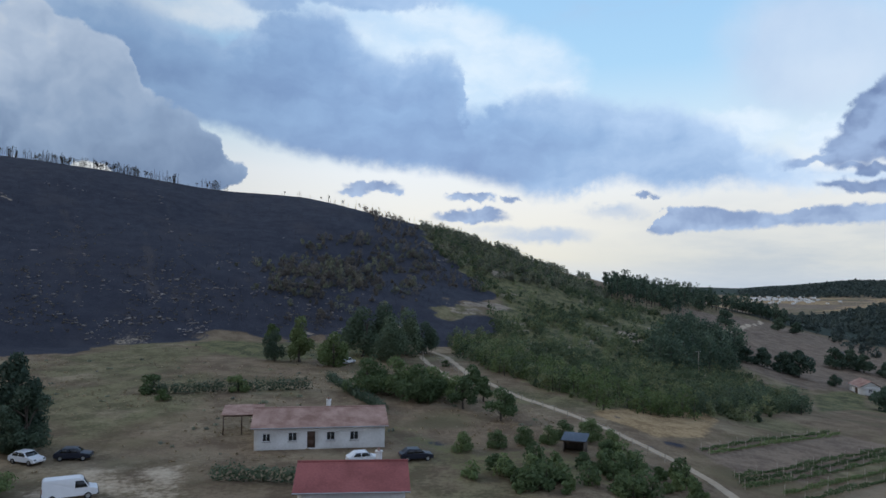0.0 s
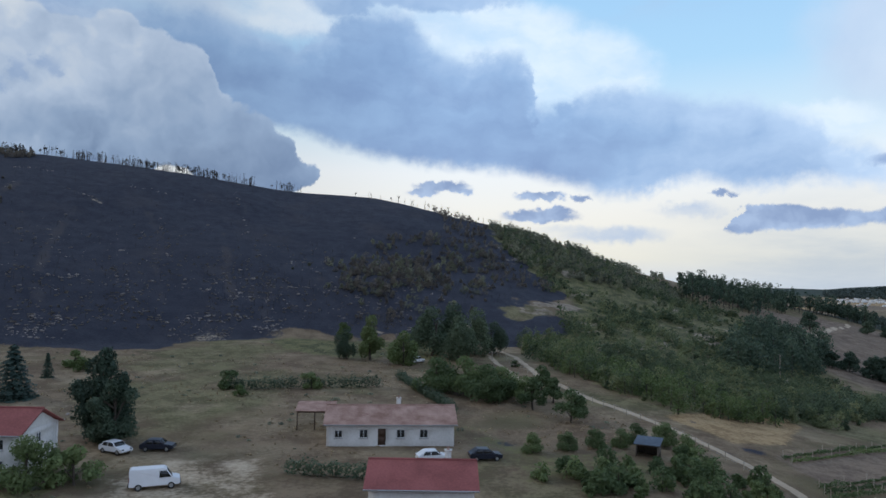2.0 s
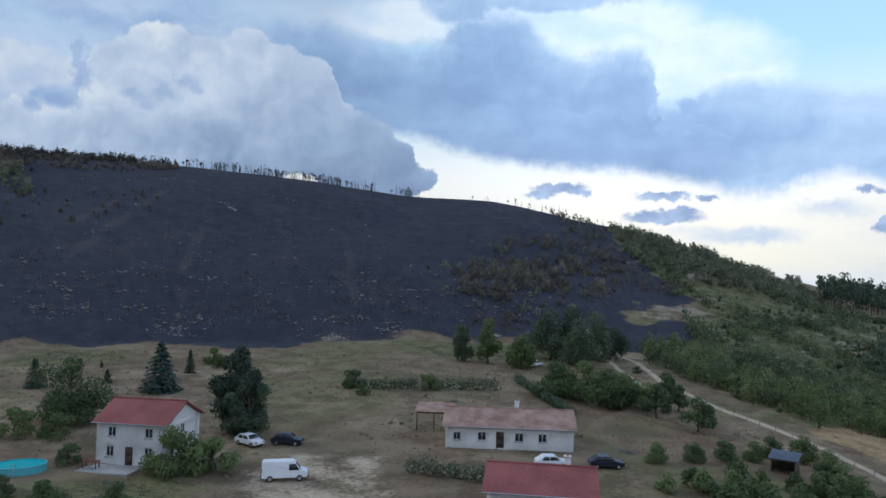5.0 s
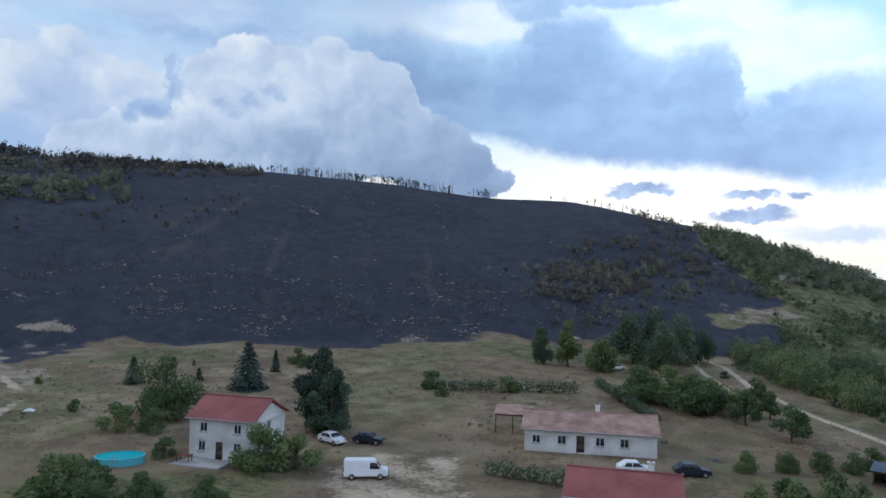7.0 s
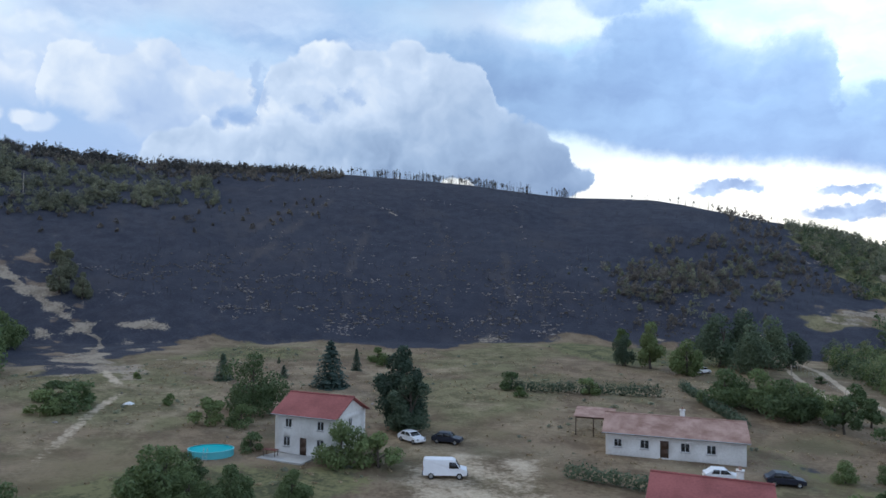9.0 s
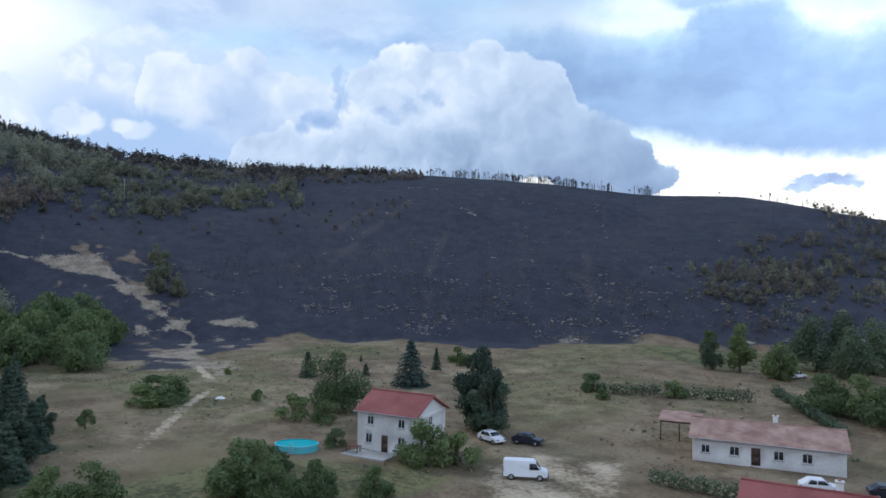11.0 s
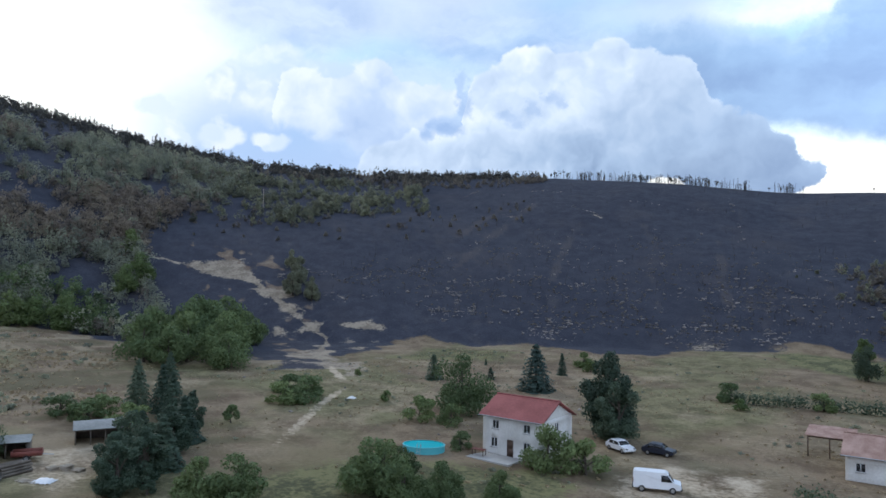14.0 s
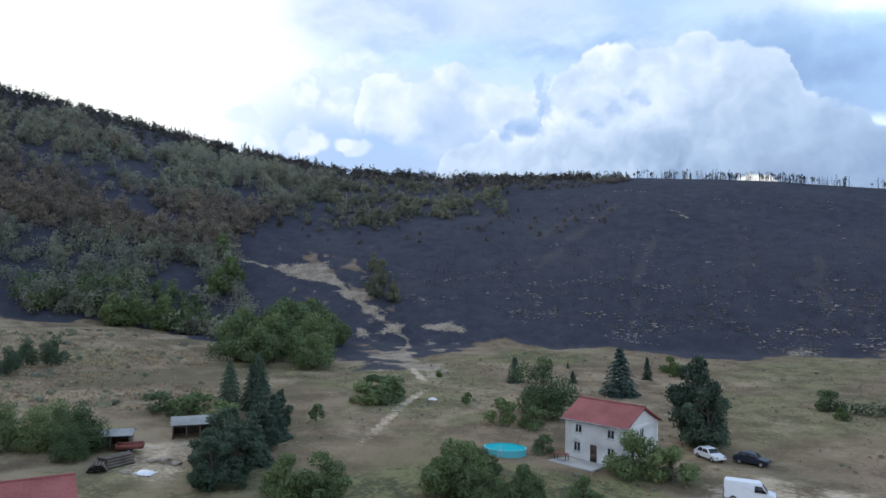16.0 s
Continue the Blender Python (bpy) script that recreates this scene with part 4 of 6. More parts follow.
def grove(name, places, low, high, leaf, label, category, seed, leaves=60, spray=0.4, slim=0.5, base=0.1, lobes=4, shape="round", trunk=True, lift=0.0):
    """Many trees or shrubs that nobody would count, as one object."""
    rng = np.random.default_rng(seed)
    vs, fs, tints, ms, at_ = [], [], [], [], 0
    hs = rng.uniform(low, high, len(places)) * rng.uniform(0.75, 1.2, len(places))
    zs = ground_z(places[:, 0], places[:, 1])
    for (x, y), h, z in zip(places, hs, zs):
        r = h * slim * rng.uniform(0.75, 1.3)
        k = int(leaves * rng.uniform(0.7, 1.3))
        if shape == "round":
            v, f, _ = round_crown(rng, k, h, r, base, lobes, 0.5, size=spray)
        elif shape == "cone":
            v, f = cone_crown(rng, k, h, r, 8, base, spray)
        else:
            v, f = np.zeros((0, 3)), np.zeros((0, 4), int)
        bits = [(v, f, 0)]
        if trunk or shape == "bare":
            bend = rng.normal(0, 0.03 * h, 2)
            w = (0.013 * h + 0.04) * (1.0 if shape != "bare" else 1.3)
            bits.append((*limb((0, 0, -0.4), (bend[0], bend[1], h * (0.75 if shape != "bare" else 1.0)), w, w * 0.35, 4), 1))
            if shape == "bare":
                for _ in range(rng.integers(3, 8)):
                    u, a = rng.uniform(0.35, 0.97), rng.uniform(0, 6.28)
                    l = h * rng.uniform(0.08, 0.26) * (1.25 - u)
                    s = np.array((bend[0] * u, bend[1] * u, h * u))
                    bits.append((*limb(s, s + np.array((np.cos(a) * l, np.sin(a) * l, l * rng.uniform(-0.2, 0.7))), w * 0.4, w * 0.2, 3), 1))
        tint = rng.random()
        for v, f, mat in bits:
            if len(v):
                vs.append(v + (x, y, z + lift - 0.05))
                fs.append(f + at_)
                ms.append(np.full(len(f), mat))
                tints.append(np.full(len(v), tint))
                at_ += len(v)
    me = mesh_of(name, np.concatenate(vs), np.concatenate(fs), leaf, tint=np.concatenate(tints))
    me.materials.append(CHAR if leaf in (SCORCHED, CHAR) else BARK)
    me.polygons.foreach_set("material_index", np.concatenate(ms).astype(np.int32))
    return tagged(new(name, me), label, category, kind="stuff")


def polar(az, r):
    a = np.radians(az)
    return np.stack([-np.sin(a) * r, np.cos(a) * r], -1)


def crest_line(rng, a0, a1, count, spread_=5.0, before=4.0, clump=1.3):
    """Places along the hill's crest between two bearings."""
    a = rng.uniform(a0, a1, count * 6)
    a = a[rng.random(len(a)) < np.clip(0.35 + (1.3 - clump) * 0.5 + clump * bumps(a, a * 0 + a0, 1.3, 20) * bumps(a, a * 0, 4.1, 21) + 0.5 * bumps(a, a * 0, 0.5, 22), 0.03, 1)][:count]
    count = len(a)
    r = glide(a, LAND[:, 0], LAND[:, 3]) - before - np.abs(rng.normal(0, spread_, count))
    return polar(a, r)


rng0 = np.random.default_rng(11)
# ---- woods and thickets ----
WOOD = [(-224, 28), (-219, 47), (-202, 66), (-186, 73), (-204, 90), (-236, 97), (-256, 104), (-272, 118), (-276, 140), (-298, 158), (-330, 190), (-372, 158),
        (-387, 140), (-408, 108), (-420, 60), (-420, 0), (-300, -5)]
OLIVE_BAND = [(-331, 146), (-329, 182), (-303, 223), (-261, 246), (-228, 222), (-236, 182), (-248, 150), (-268, 138)]
LOW_FRINGE = [(-224, 30), (-220, 47), (-212, 60), (-200, 68), (-204, 80), (-224, 76), (-232, 58), (-236, 30)]


WOOD_TOP = [59.9, 65.6, 71.1, 74.4, 76.9, 79.4, 82.2], [386, 389, 399, 359, 380, 395, 375]  # bearing and distance of the wood's upper edge
GLOOM = [(-268, 38), (-269, 59), (-254, 72), (-237, 70), (-236, 52), (-241, 35)]  # burnt ground within the wood


def wood_keep(x, y):
    r, az = np.hypot(x, y), np.degrees(np.arctan2(-x, y))
    k = np.clip(0.62 + 0.6 * bumps(x, y, 26, 12) + 0.45 * bumps(x, y, 10, 13), 0.0, 1)
    return k * (1 - step(-10, 12, r - np.interp(az, *WOOD_TOP) + 12 * bumps(x, y, 22, 49)) * (0.5 + 0.48 * step(56, 62, az))) * (1 - 0.6 * area(x, y, GLOOM, 8)) * (0.65 + 0.35 * step(330, 250, r))


spots = sow(rng0, WOOD, 2150, wood_keep)
spots_r = np.hypot(spots[:, 0], spots[:, 1])
browned = step(255, 275, spots_r) * step(335, 305, spots_r)
scorch = 0.9 * bumps(spots[:, 0], spots[:, 1], 40, 14) + 0.4 * rng0.normal(size=len(spots)) + 1.1 * browned > 0.75
grove("hillside_wood", spots[~scorch], 4.0, 8.0, WOOD_LEAF, "pale green mixed wood on the hill's shoulder", "wood", 21, 165, 0.34, 0.52, 0.0, 6)
grove("scorched_wood", spots[scorch], 4.0, 7.0, SCORCHED, "brown heat-scorched trees on the hill's shoulder", "wood", 22, 150, 0.34, 0.5, 0.0, 6)
grove("wood_fringe", sow(rng0, LOW_FRINGE, 70), 4.0, 8.0, LEAF, "green trees along the wood's lower edge", "wood", 42, 260, 0.3, 0.45, 0.05, 6)
grove("olive_shrubs", sow(rng0, OLIVE_BAND, 620, lambda x, y: np.clip(0.5 + 0.9 * bumps(x, y, 15, 62), 0.06, 1)), 2.0, 5.0, OLIVE_LEAF, "dull olive shrubs left below the wooded crest", "shrubs", 43, 120, 0.32, 0.55, 0.0, 5)
DIM_SLOPE = [(-300, 118), (-282, 157), (-244, 180), (-232, 225), (-205, 262), (-178, 236), (-196, 190), (-222, 150), (-240, 128), (-262, 110)]
grove("sooty_bushes", sow(rng0, DIM_SLOPE, 80), 0.7, 2.8, SINGED_LEAF, "grey-brown burnt bushes on the blackened shoulder", "shrubs", 44, 90, 0.28, 0.5, 0.0, 5)
HIGH_DIM = [(-330, 184), (-303, 224), (-258, 250), (-222, 300), (-236, 322), (-290, 285), (-345, 210)]
grove("dim_scrub", sow(rng0, HIGH_DIM, 420, lambda x, y: np.clip(0.5 + 0.7 * bumps(x, y, 12, 64), 0.1, 1)), 1.0, 3.2, SINGED_LEAF, "dim brown scrub below the crest pines", "shrubs", 45, 90, 0.3, 0.55, 0.0, 5)
far_side = np.concatenate([crest_line(rng0, 46, 72, 380, 9.0, 2.0, 1.0), crest_line(rng0, 37, 48, 150, 6.0, 2.0, 1.0), crest_line(rng0, 64, 80, 120, 10.0, 3.0, 1.3)])
grove("crest_pines", far_side, 1.8, 5.2, SOOTED, "dark pines along the crest beside the burnt slope", "wood", 23, 50, 0.42, 0.5, 0.0, 5, "round")
spikes = crest_line(rng0, 57, 76, 130, 6.0, 2.0, 0.5)
grove("crest_firs", spikes, 3.0, 7.5, SOOTED, "pointed dark conifers standing along the crest", "wood", 24, 70, 0.4, 0.22, 0.05, 5, "cone")
sparse = crest_line(rng0, 70, 87, 95, 6.0, 2.0)
grove("crest_saplings", sparse, 2.5, 5.5, WOOD_LEAF, "thin young trees on the bare crest", "wood", 25, 26, 0.36, 0.36, 0.25, 4)
scrub = np.concatenate([crest_line(rng0, 44, 88, 560, 26.0, 4.0, 0.6), crest_line(rng0, 58, 84, 420, 34.0, 6.0, 0.6)])
grove("sooty_scrub", scrub, 1.8, 4.6, SOOTED, "dark soot-covered scrub below the crest", "shrubs", 28, 46, 0.42, 0.5, 0.0, 4)
snag_spots = np.concatenate([crest_line(rng0, 17, 51, 330, 3.0, 1.0, 1.1), crest_line(rng0, 21, 34, 230, 4.0, 1.0), crest_line(rng0, 2, 17, 40, 3.0, 1.0)])
grove("burnt_pines", snag_spots, 0.9, 5.2, CHAR, "thin charred pine trunks along the burnt crest", "burnt trees", 26, shape="bare")
tufted = np.concatenate([crest_line(rng0, 18, 50, 130, 3.0, 1.0), crest_line(rng0, 22, 32, 60, 4.0, 1.0), crest_line(rng0, 2, 17, 8, 3.0, 1.0)])
grove("singed_pines", tufted, 2.0, 5.2, SOOTED, "singed pines with few needles left on the crest", "burnt trees", 27, 16, 0.34, 0.2, 0.45, 4)


def on_burn(x, y):
    return (0.25 + 0.75 * step(270, 215, np.hypot(x, y))) * (0.5 + 0.5 * bumps(x, y, 24, 15))


BURN_CORE = [(-190, 135), (-150, 150), (-110, 175), (-60, 208), (-20, 212), (0, 240), (10, 330), (-60, 380), (-150, 360), (-230, 280), (-230, 200)]
grove("charred_bushes", sow(rng0, BURN_CORE, 900, on_burn), 0.6, 1.8, CHAR, "charred bush stems on the black slope", "burnt bushes", 28, shape="bare")
# the green right flank of the hill
FLANK = [(-3, 203), (2, 190), (6, 172), (10, 158), (16.6, 141), (27.6, 125), (46, 129), (62, 140), (87, 168), (107, 244), (115, 359), (95, 405), (55, 400), (25, 395), (-10, 390), (-4, 330), (5, 290), (14, 262), (16, 234), (14, 212)]


def flank_keep(x, y):
    r = np.hypot(x, y)
    dense = step(235, 190, r) + 0.35 * step(300, 360, r)
    return np.clip(0.3 + dense + 1.0 * bumps(x, y, 20, 16) + 0.5 * bumps(x, y, 8, 17), 0.02, 1)


green_spots = sow(rng0, FLANK, 2300, flank_keep)
rr = np.hypot(green_spots[:, 0], green_spots[:, 1])
grove("flank_thicket", green_spots[rr < 215], 1.0, 4.8, SHRUB, "dense green thicket above the dirt road", "shrubs", 31, 170, 0.2, 0.6, 0.0, 4, trunk=False)
grove("flank_shrubs", green_spots[rr >= 215], 1.2, 4.4, SHRUB, "scattered green shrubs on the unburnt flank", "shrubs", 32, 58, 0.31, 0.6, 0.0, 4, trunk=False)
YOUNG = [(2, 196), (7, 172), (11, 156), (18, 138), (28, 123), (46, 127), (50, 140), (30, 150), (20, 175), (14, 205)]
grove("young_trees", sow(rng0, YOUNG, 230), 1.8, 5.4, LIGHT_LEAF, "pale green young trees along the dirt road", "shrubs", 29, 150, 0.2, 0.45, 0.02, 5)
SINGED = [(-80, 232), (-56, 300), (-24, 335), (-2, 335), (8, 285), (-2, 252), (-8, 216), (-30, 206), (-62, 211)]


def singed_keep(x, y):
    return np.clip(2.2 * (area(x, y, SINGED, 34) - 0.5), 0.02, 1) * np.clip(0.55 + 0.7 * bumps(x, y, 11, 65), 0.05, 1)


grove("singed_shrubs", sow(rng0, SINGED, 330, singed_keep), 0.8, 3.6, SINGED_LEAF, "brown singed shrubs at the edge of the fire", "shrubs", 33, 120, 0.24, 0.55, 0.0, 5)
grove("spared_shrubs", sow(rng0, SINGED, 170, singed_keep), 0.8, 3.6, OLIVE_LEAF, "dull green shrubs spared by the fire", "shrubs", 34, 120, 0.24, 0.55, 0.0, 5)
BURNT_SIDE = [(-44, 380), (-30, 320), (-12, 296), (14, 284), (16, 262), (0, 262), (-10, 300), (-14, 382)]
grove("half_burnt_trees", sow(rng0, BURNT_SIDE, 120), 1.6, 4.6, SINGED_LEAF, "half-burnt thin trees along the fire's upper edge", "burnt trees", 48, 70, 0.26, 0.36, 0.15, 5)
UPPER_FLANK = [(-11, 366), (-2, 330), (4, 304), (24, 298), (50, 310), (84, 352), (92, 392), (60, 398), (20, 393), (-6, 388)]
grove("upper_flank_wood", sow(rng0, UPPER_FLANK, 460), 1.8, 5.6, OLIVE_LEAF, "dull green young wood below the falling crest", "wood", 46, 120, 0.28, 0.45, 0.0, 5)
LOW_ROW = [(50, 138), (66, 152), (84, 162), (102, 196), (86, 190), (62, 156)]
grove("dark_hedgerow", sow(rng0, LOW_ROW, 70), 2.0, 5.0, DARK_LEAF, "dark bushes lining the upper edge of the straw field", "shrubs", 47, 300, 0.2, 0.5, 0.0, 6)
grove("flank_crest_trees", crest_line(rng0, -12, 2, 170, 14.0, 2.0), 2.0, 4.6, WOOD_LEAF, "green trees along the falling crest", "wood", 35, 110, 0.3, 0.42, 0.05, 5)
PINES = [(62, 196), (100, 233), (134, 318), (112, 318), (80, 258), (66, 225)]
grove("pine_copse", sow(rng0, PINES, 95), 8.0, 12.0, NEEDLE, "dark pine copse on the lower flank", "wood", 36, 260, 0.42, 0.36, 0.08, 8)
RIDGE_PINES = [(88, 372), (126, 392), (196, 492), (236, 480), (262, 540), (210, 545), (150, 520), (104, 455)]
grove("ridge_pines", sow(rng0, RIDGE_PINES, 330), 8.0, 14.5, NEEDLE, "dark pine wood along the low ridge", "wood", 37, 110, 0.6, 0.24, 0.16, 6)
VALLEY = [(225, 366), (240, 432), (245, 500), (300, 640), (560, 700), (560, 420), (330, 380)]
grove("valley_wood", sow(rng0, VALLEY, 420), 5.0, 9.5, HAZED_LEAF, "dark wood in the valley beyond the brown fields", "wood", 38, 70, 0.85, 0.42, 0.05, 5)
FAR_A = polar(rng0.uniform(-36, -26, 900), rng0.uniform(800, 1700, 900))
grove("far_wood", FAR_A, 8.0, 12.0, HAZED_LEAF, "far dark wood on the valley's opposite side", "wood", 39, 26, 2.4, 0.55, 0.0, 4, trunk=False)
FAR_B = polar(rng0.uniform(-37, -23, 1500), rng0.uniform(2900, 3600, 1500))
grove("distant_forest", FAR_B, 8.0, 13.0, HAZED_LEAF, "distant wooded hills on the horizon", "wood", 40, 10, 5.0, 0.9, 0.0, 3, trunk=False)
NEAR_THICKET = [(6, 74), (28, 76), (30, 84), (24, 92), (17, 88), (8, 84), (3, 80)]
grove("garden_thicket", sow(rng0, NEAR_THICKET, 70, lambda x, y: (np.hypot(x - 17.2, y - 89.5) > 3.6) * 1.0), 1.0, 2.6, LEAF, "overgrown green thicket beside the road", "shrubs", 41, 420, 0.17, 0.55, 0.0, 6)

# ---- single trees ----
plant("spruce", -80.8, 107.2, 9.0, "blue-green spruce on the dry slope behind the house", wide=1.45, group="trees round the house")
plant("thuja", -88.6, 126.9, 4.8, "slim dark thuja standing in dry grass", group="trees round the house")
plant("pale_bush", -91.2, 139.3, 3.6, "light green bush near the burnt edge", "bush", "bush")
plant("pale_bush", -86.5, 135.0, 2.6, "light green bush near the burnt edge", "bush", "bush")
plant("thuja", -100.4, 99.4, 5.2, "slim dark thuja beside the walnut tree", wide=1.4, group="trees round the house")
plant("walnut", -75.6, 81.4, 9.6, "broad dark green walnut tree beside the house", wide=0.95, group="trees round the house")
plant("bush", -76.4, 72.7, 3.8, "dark green bush under the walnut tree", "bush", "bush")
plant("bush", -71.5, 74.5, 3.2, "dark green bush under the walnut tree", "bush", "bush")
plant("thuja", -107.2, 123.1, 1.5, "tiny conical thuja in dry grass", wide=1.2)
plant("thuja", -93.7, 109.1, 2.6, "small round thuja in dry grass", wide=1.5)
plant("dense", -52.3, 86.5, 12.9, "tall dense dark evergreen tree beside the house", group="trees round the house")
plant("dense", -50.2, 84.6, 9.0, "lower dark evergreen leaning on the tall one", wide=1.2, group="trees round the house")
plant("dome", -49.4, 67.8, 5.2, "dome-shaped dark green tree before the house", group="trees round the house")
plant("bush", -45.0, 69.4, 4.2, "rounded green bush beside the drive", "bush", "bush")
plant("bush", -61.8, 66.2, 2.4, "dark bush at the corner of the house", "bush", "bush")
for x, y, h in ((-100.1, 64.3, 3.6), (-101.8, 70.3, 3.8), (-98.0, 67.0, 3.0), (-106.4, 69.4, 3.4)):
    plant("bush", x, y, h, "spreading green bush beside the dirt track", "bush", "bush", wide=1.25)
plant("fruit", -93.2, 51.2, 2.8, "thin sapling in the dry meadow")
plant("pale_bush", -90.7, 78.6, 1.8, "small pale bush in dry grass", "bush", "bush")
plant("pale_bush", -113.0, 90.0, 1.4, "small pale bush in dry grass", "bush", "bush")
for x, y, h in ((9.2, 109.6, 5.0), (7.4, 124.0, 4.6), (3.7, 116.4, 5.4), (5.8, 134.9, 4.6), (2.4, 121.0, 4.6)):
    plant("fruit", x, y, h, "young fruit tree in the dry orchard grass", group="orchard trees")
for x, y, h in ((-8.3, 128.0, 6.8), (-13.4, 127.0, 6.6), (-4.0, 122.0, 6.4), (-1.8, 126.0, 5.6)):
    plant("spreading", x, y, h, "spreading green orchard tree by the hedge", group="orchard trees")
plant("poplar", -32.5, 160.7, 11.2, "tall light green poplar below the burnt slope", group="trees below the slope")
plant("oak", -38.4, 161.2, 7.4, "dark round oak below the burnt slope", group="trees below the slope", wide=0.8)
plant("lime", -23.9, 155.4, 7.6, "light green lime tree below the burnt slope", group="trees below the slope")
plant("lime", -47.0, 195.0, 5.2, "light green young tree at the burnt edge", group="trees below the slope")
for x, y, h in ((-19.7, 172.4, 12.4), (-12.3, 167.0, 11.0), (-8.9, 177.5, 11.5), (-15.0, 182.0, 12.8), (-4.5, 184.0, 8.5)):
    plant("oak", x, y, h, "large dark evergreen oak at the road's end", group="oaks at the road")
plant("bush", 1.0, 160.2, 1.6, "low brown bush between the paths", "bush", "bush")
for x, y, h in ((11.2, 93.8, 3.4), (20.9, 98.6, 4.4), (7.4, 92.2, 3.2), (2.9, 90.7, 3.4), (14.6, 95.5, 3.2), (23.0, 95.6, 3.6), (17.0, 98.5, 3.6), (21.5, 90.4, 3.4)):
    plant("dome", x, y, h * 0.78, "rounded green garden tree near the small shed", group="garden trees")
for x, y, h in ((156.1, 386.4, 9.0), (209.6, 437.7, 8.0), (121.2, 265.9, 7.2), (131.0, 258.0, 10.2), (127.5, 262.5, 8.0), (172.7, 308.2, 9.0), (181.0, 312.0, 8.4),
                (183.4, 305.4, 8.0), (190.0, 300.0, 7.0), (138.0, 247.1, 4.4), (134.0, 208.0, 9.0), (129.5, 205.0, 7.0), (222.0, 440.0, 7.5), (113.5, 262.0, 6.0)):
    plant("far_tree", x, y, h, "dark round tree standing in the brown field", group="field trees")
for x, y, h in ((-110.2, 44.6, 7.6), (-105.4, 46.4, 7.4), (-116.4, 52.4, 7.4), (-101.2, 46.0, 7.0)):
    plant("fir", x, y, h, "dark fir in the row behind the sheds", group="row of firs")
for x, y, h in ((-82.2, 32.8, 7.9), (-78.9, 35, 7.2), (-84.2, 38.1, 7.6), (-88.6, 42, 7.2), (-75.1, 31.2, 7.7), (-72.8, 27.4, 7), (-92.4, 44.7, 5.9), (-86.6, 35.7, 6.3), (-79.4, 29.8, 6.1)):
    plant("dense" if int(h * 10) % 3 else "fir", x, y, h * 0.85, "broad dark evergreen in the hedgerow by the yard", wide=1.35, group="hedgerow by the yard")
for k in range(11):
    u = k / 10
    plant("cypress", -108.5 + (37.2) * u, 53 + (-22.9) * u, 2.6 + 0.4 * (k % 3), "clipped dark cypress in a boundary row", wide=1.3, group="cypress row")
for x, y, h in ((-109.0, 33.4, 3.0), (-104.2, 35.6, 3.4), (-107.0, 38.0, 3.0), (-100.2, 39.2, 3.2)):
    plant("bush", x, y, h, "low green bush behind the open shed", "bush", "bush", wide=1.3)
for x, y, h in ((-149.5, 26.3, 6.0), (-145.1, 18.0, 5.2), (-152.0, 22.0, 5.0)):
    plant("oak", x, y, h, "dark bushy tree on the dry terraces", group="terrace trees")
for x, y, h in ((-97.0, 12.2, 5.6), (-92.8, 19.4, 6.0), (-95.0, 15.4, 5.4), (-89.5, 17.6, 4.4), (-98.6, 18.0, 5.2)):
    plant("walnut", x, y, h, "round green tree beside the long barn", group="barn trees")
for x, y, h in ((-56.6, 47.2, 5.6), (-53.2, 48.8, 3.4), (-63.4, 35.4, 4.8), (-50.4, 51.2, 4.0), (-57.0, 49.4, 5.0), (-46.0, 55.5, 3.2), (-66.0, 33.0, 4.6), (-58.5, 53.0, 3.4)):
    plant("garden", x, y, h, "leafy green tree in the near garden", group="garden trees")
for x, y, h in ((-153.3, 63.1, 10.6), (-149.5, 70.9, 11.2), (-134.5, 72.8, 7.8), (-160.0, 76.0, 12.4), (-171.0, 84.0, 13.0), (-145.0, 65.0, 8.3), (-141.0, 75.5, 10.1), (-166.0, 70.0, 11.1), (-156.0, 84.0, 10.6), (-178.0, 92.0, 11.0), (-186.0, 100.0, 10.0), (-168.0, 96.0, 9.0)):
    plant("spreading", x, y, h, "broad light green tree at the slope's foot", wide=0.85, group="trees at the slope's foot")
for x, y, h in ((-215.1, 52.0, 9.0), (-207.9, 64.1, 9.5), (-228.5, 92.1, 10.0), (-224.0, 86.0, 9.0), (-248.0, 96.0, 9.0), (-213.0, 57.0, 7.5)):
    plant("lime", x, y, h, "fresh green tree at the wood's edge", group="trees at the slope's foot")
for x, y, h in ((-190.1, 124.7, 8.0), (-182.6, 126.5, 6.5), (-186.0, 129.0, 6.0), (-199.0, 133.0, 7.4), (-207.0, 135.0, 6.6), (-195.0, 130.0, 7.0), (-268.0, 128.0, 4.0), (-272.0, 116.0, 4.4)):
    plant("grey", x, y, h, "grey-green half-scorched tree by the clearing", group="scorched trees")


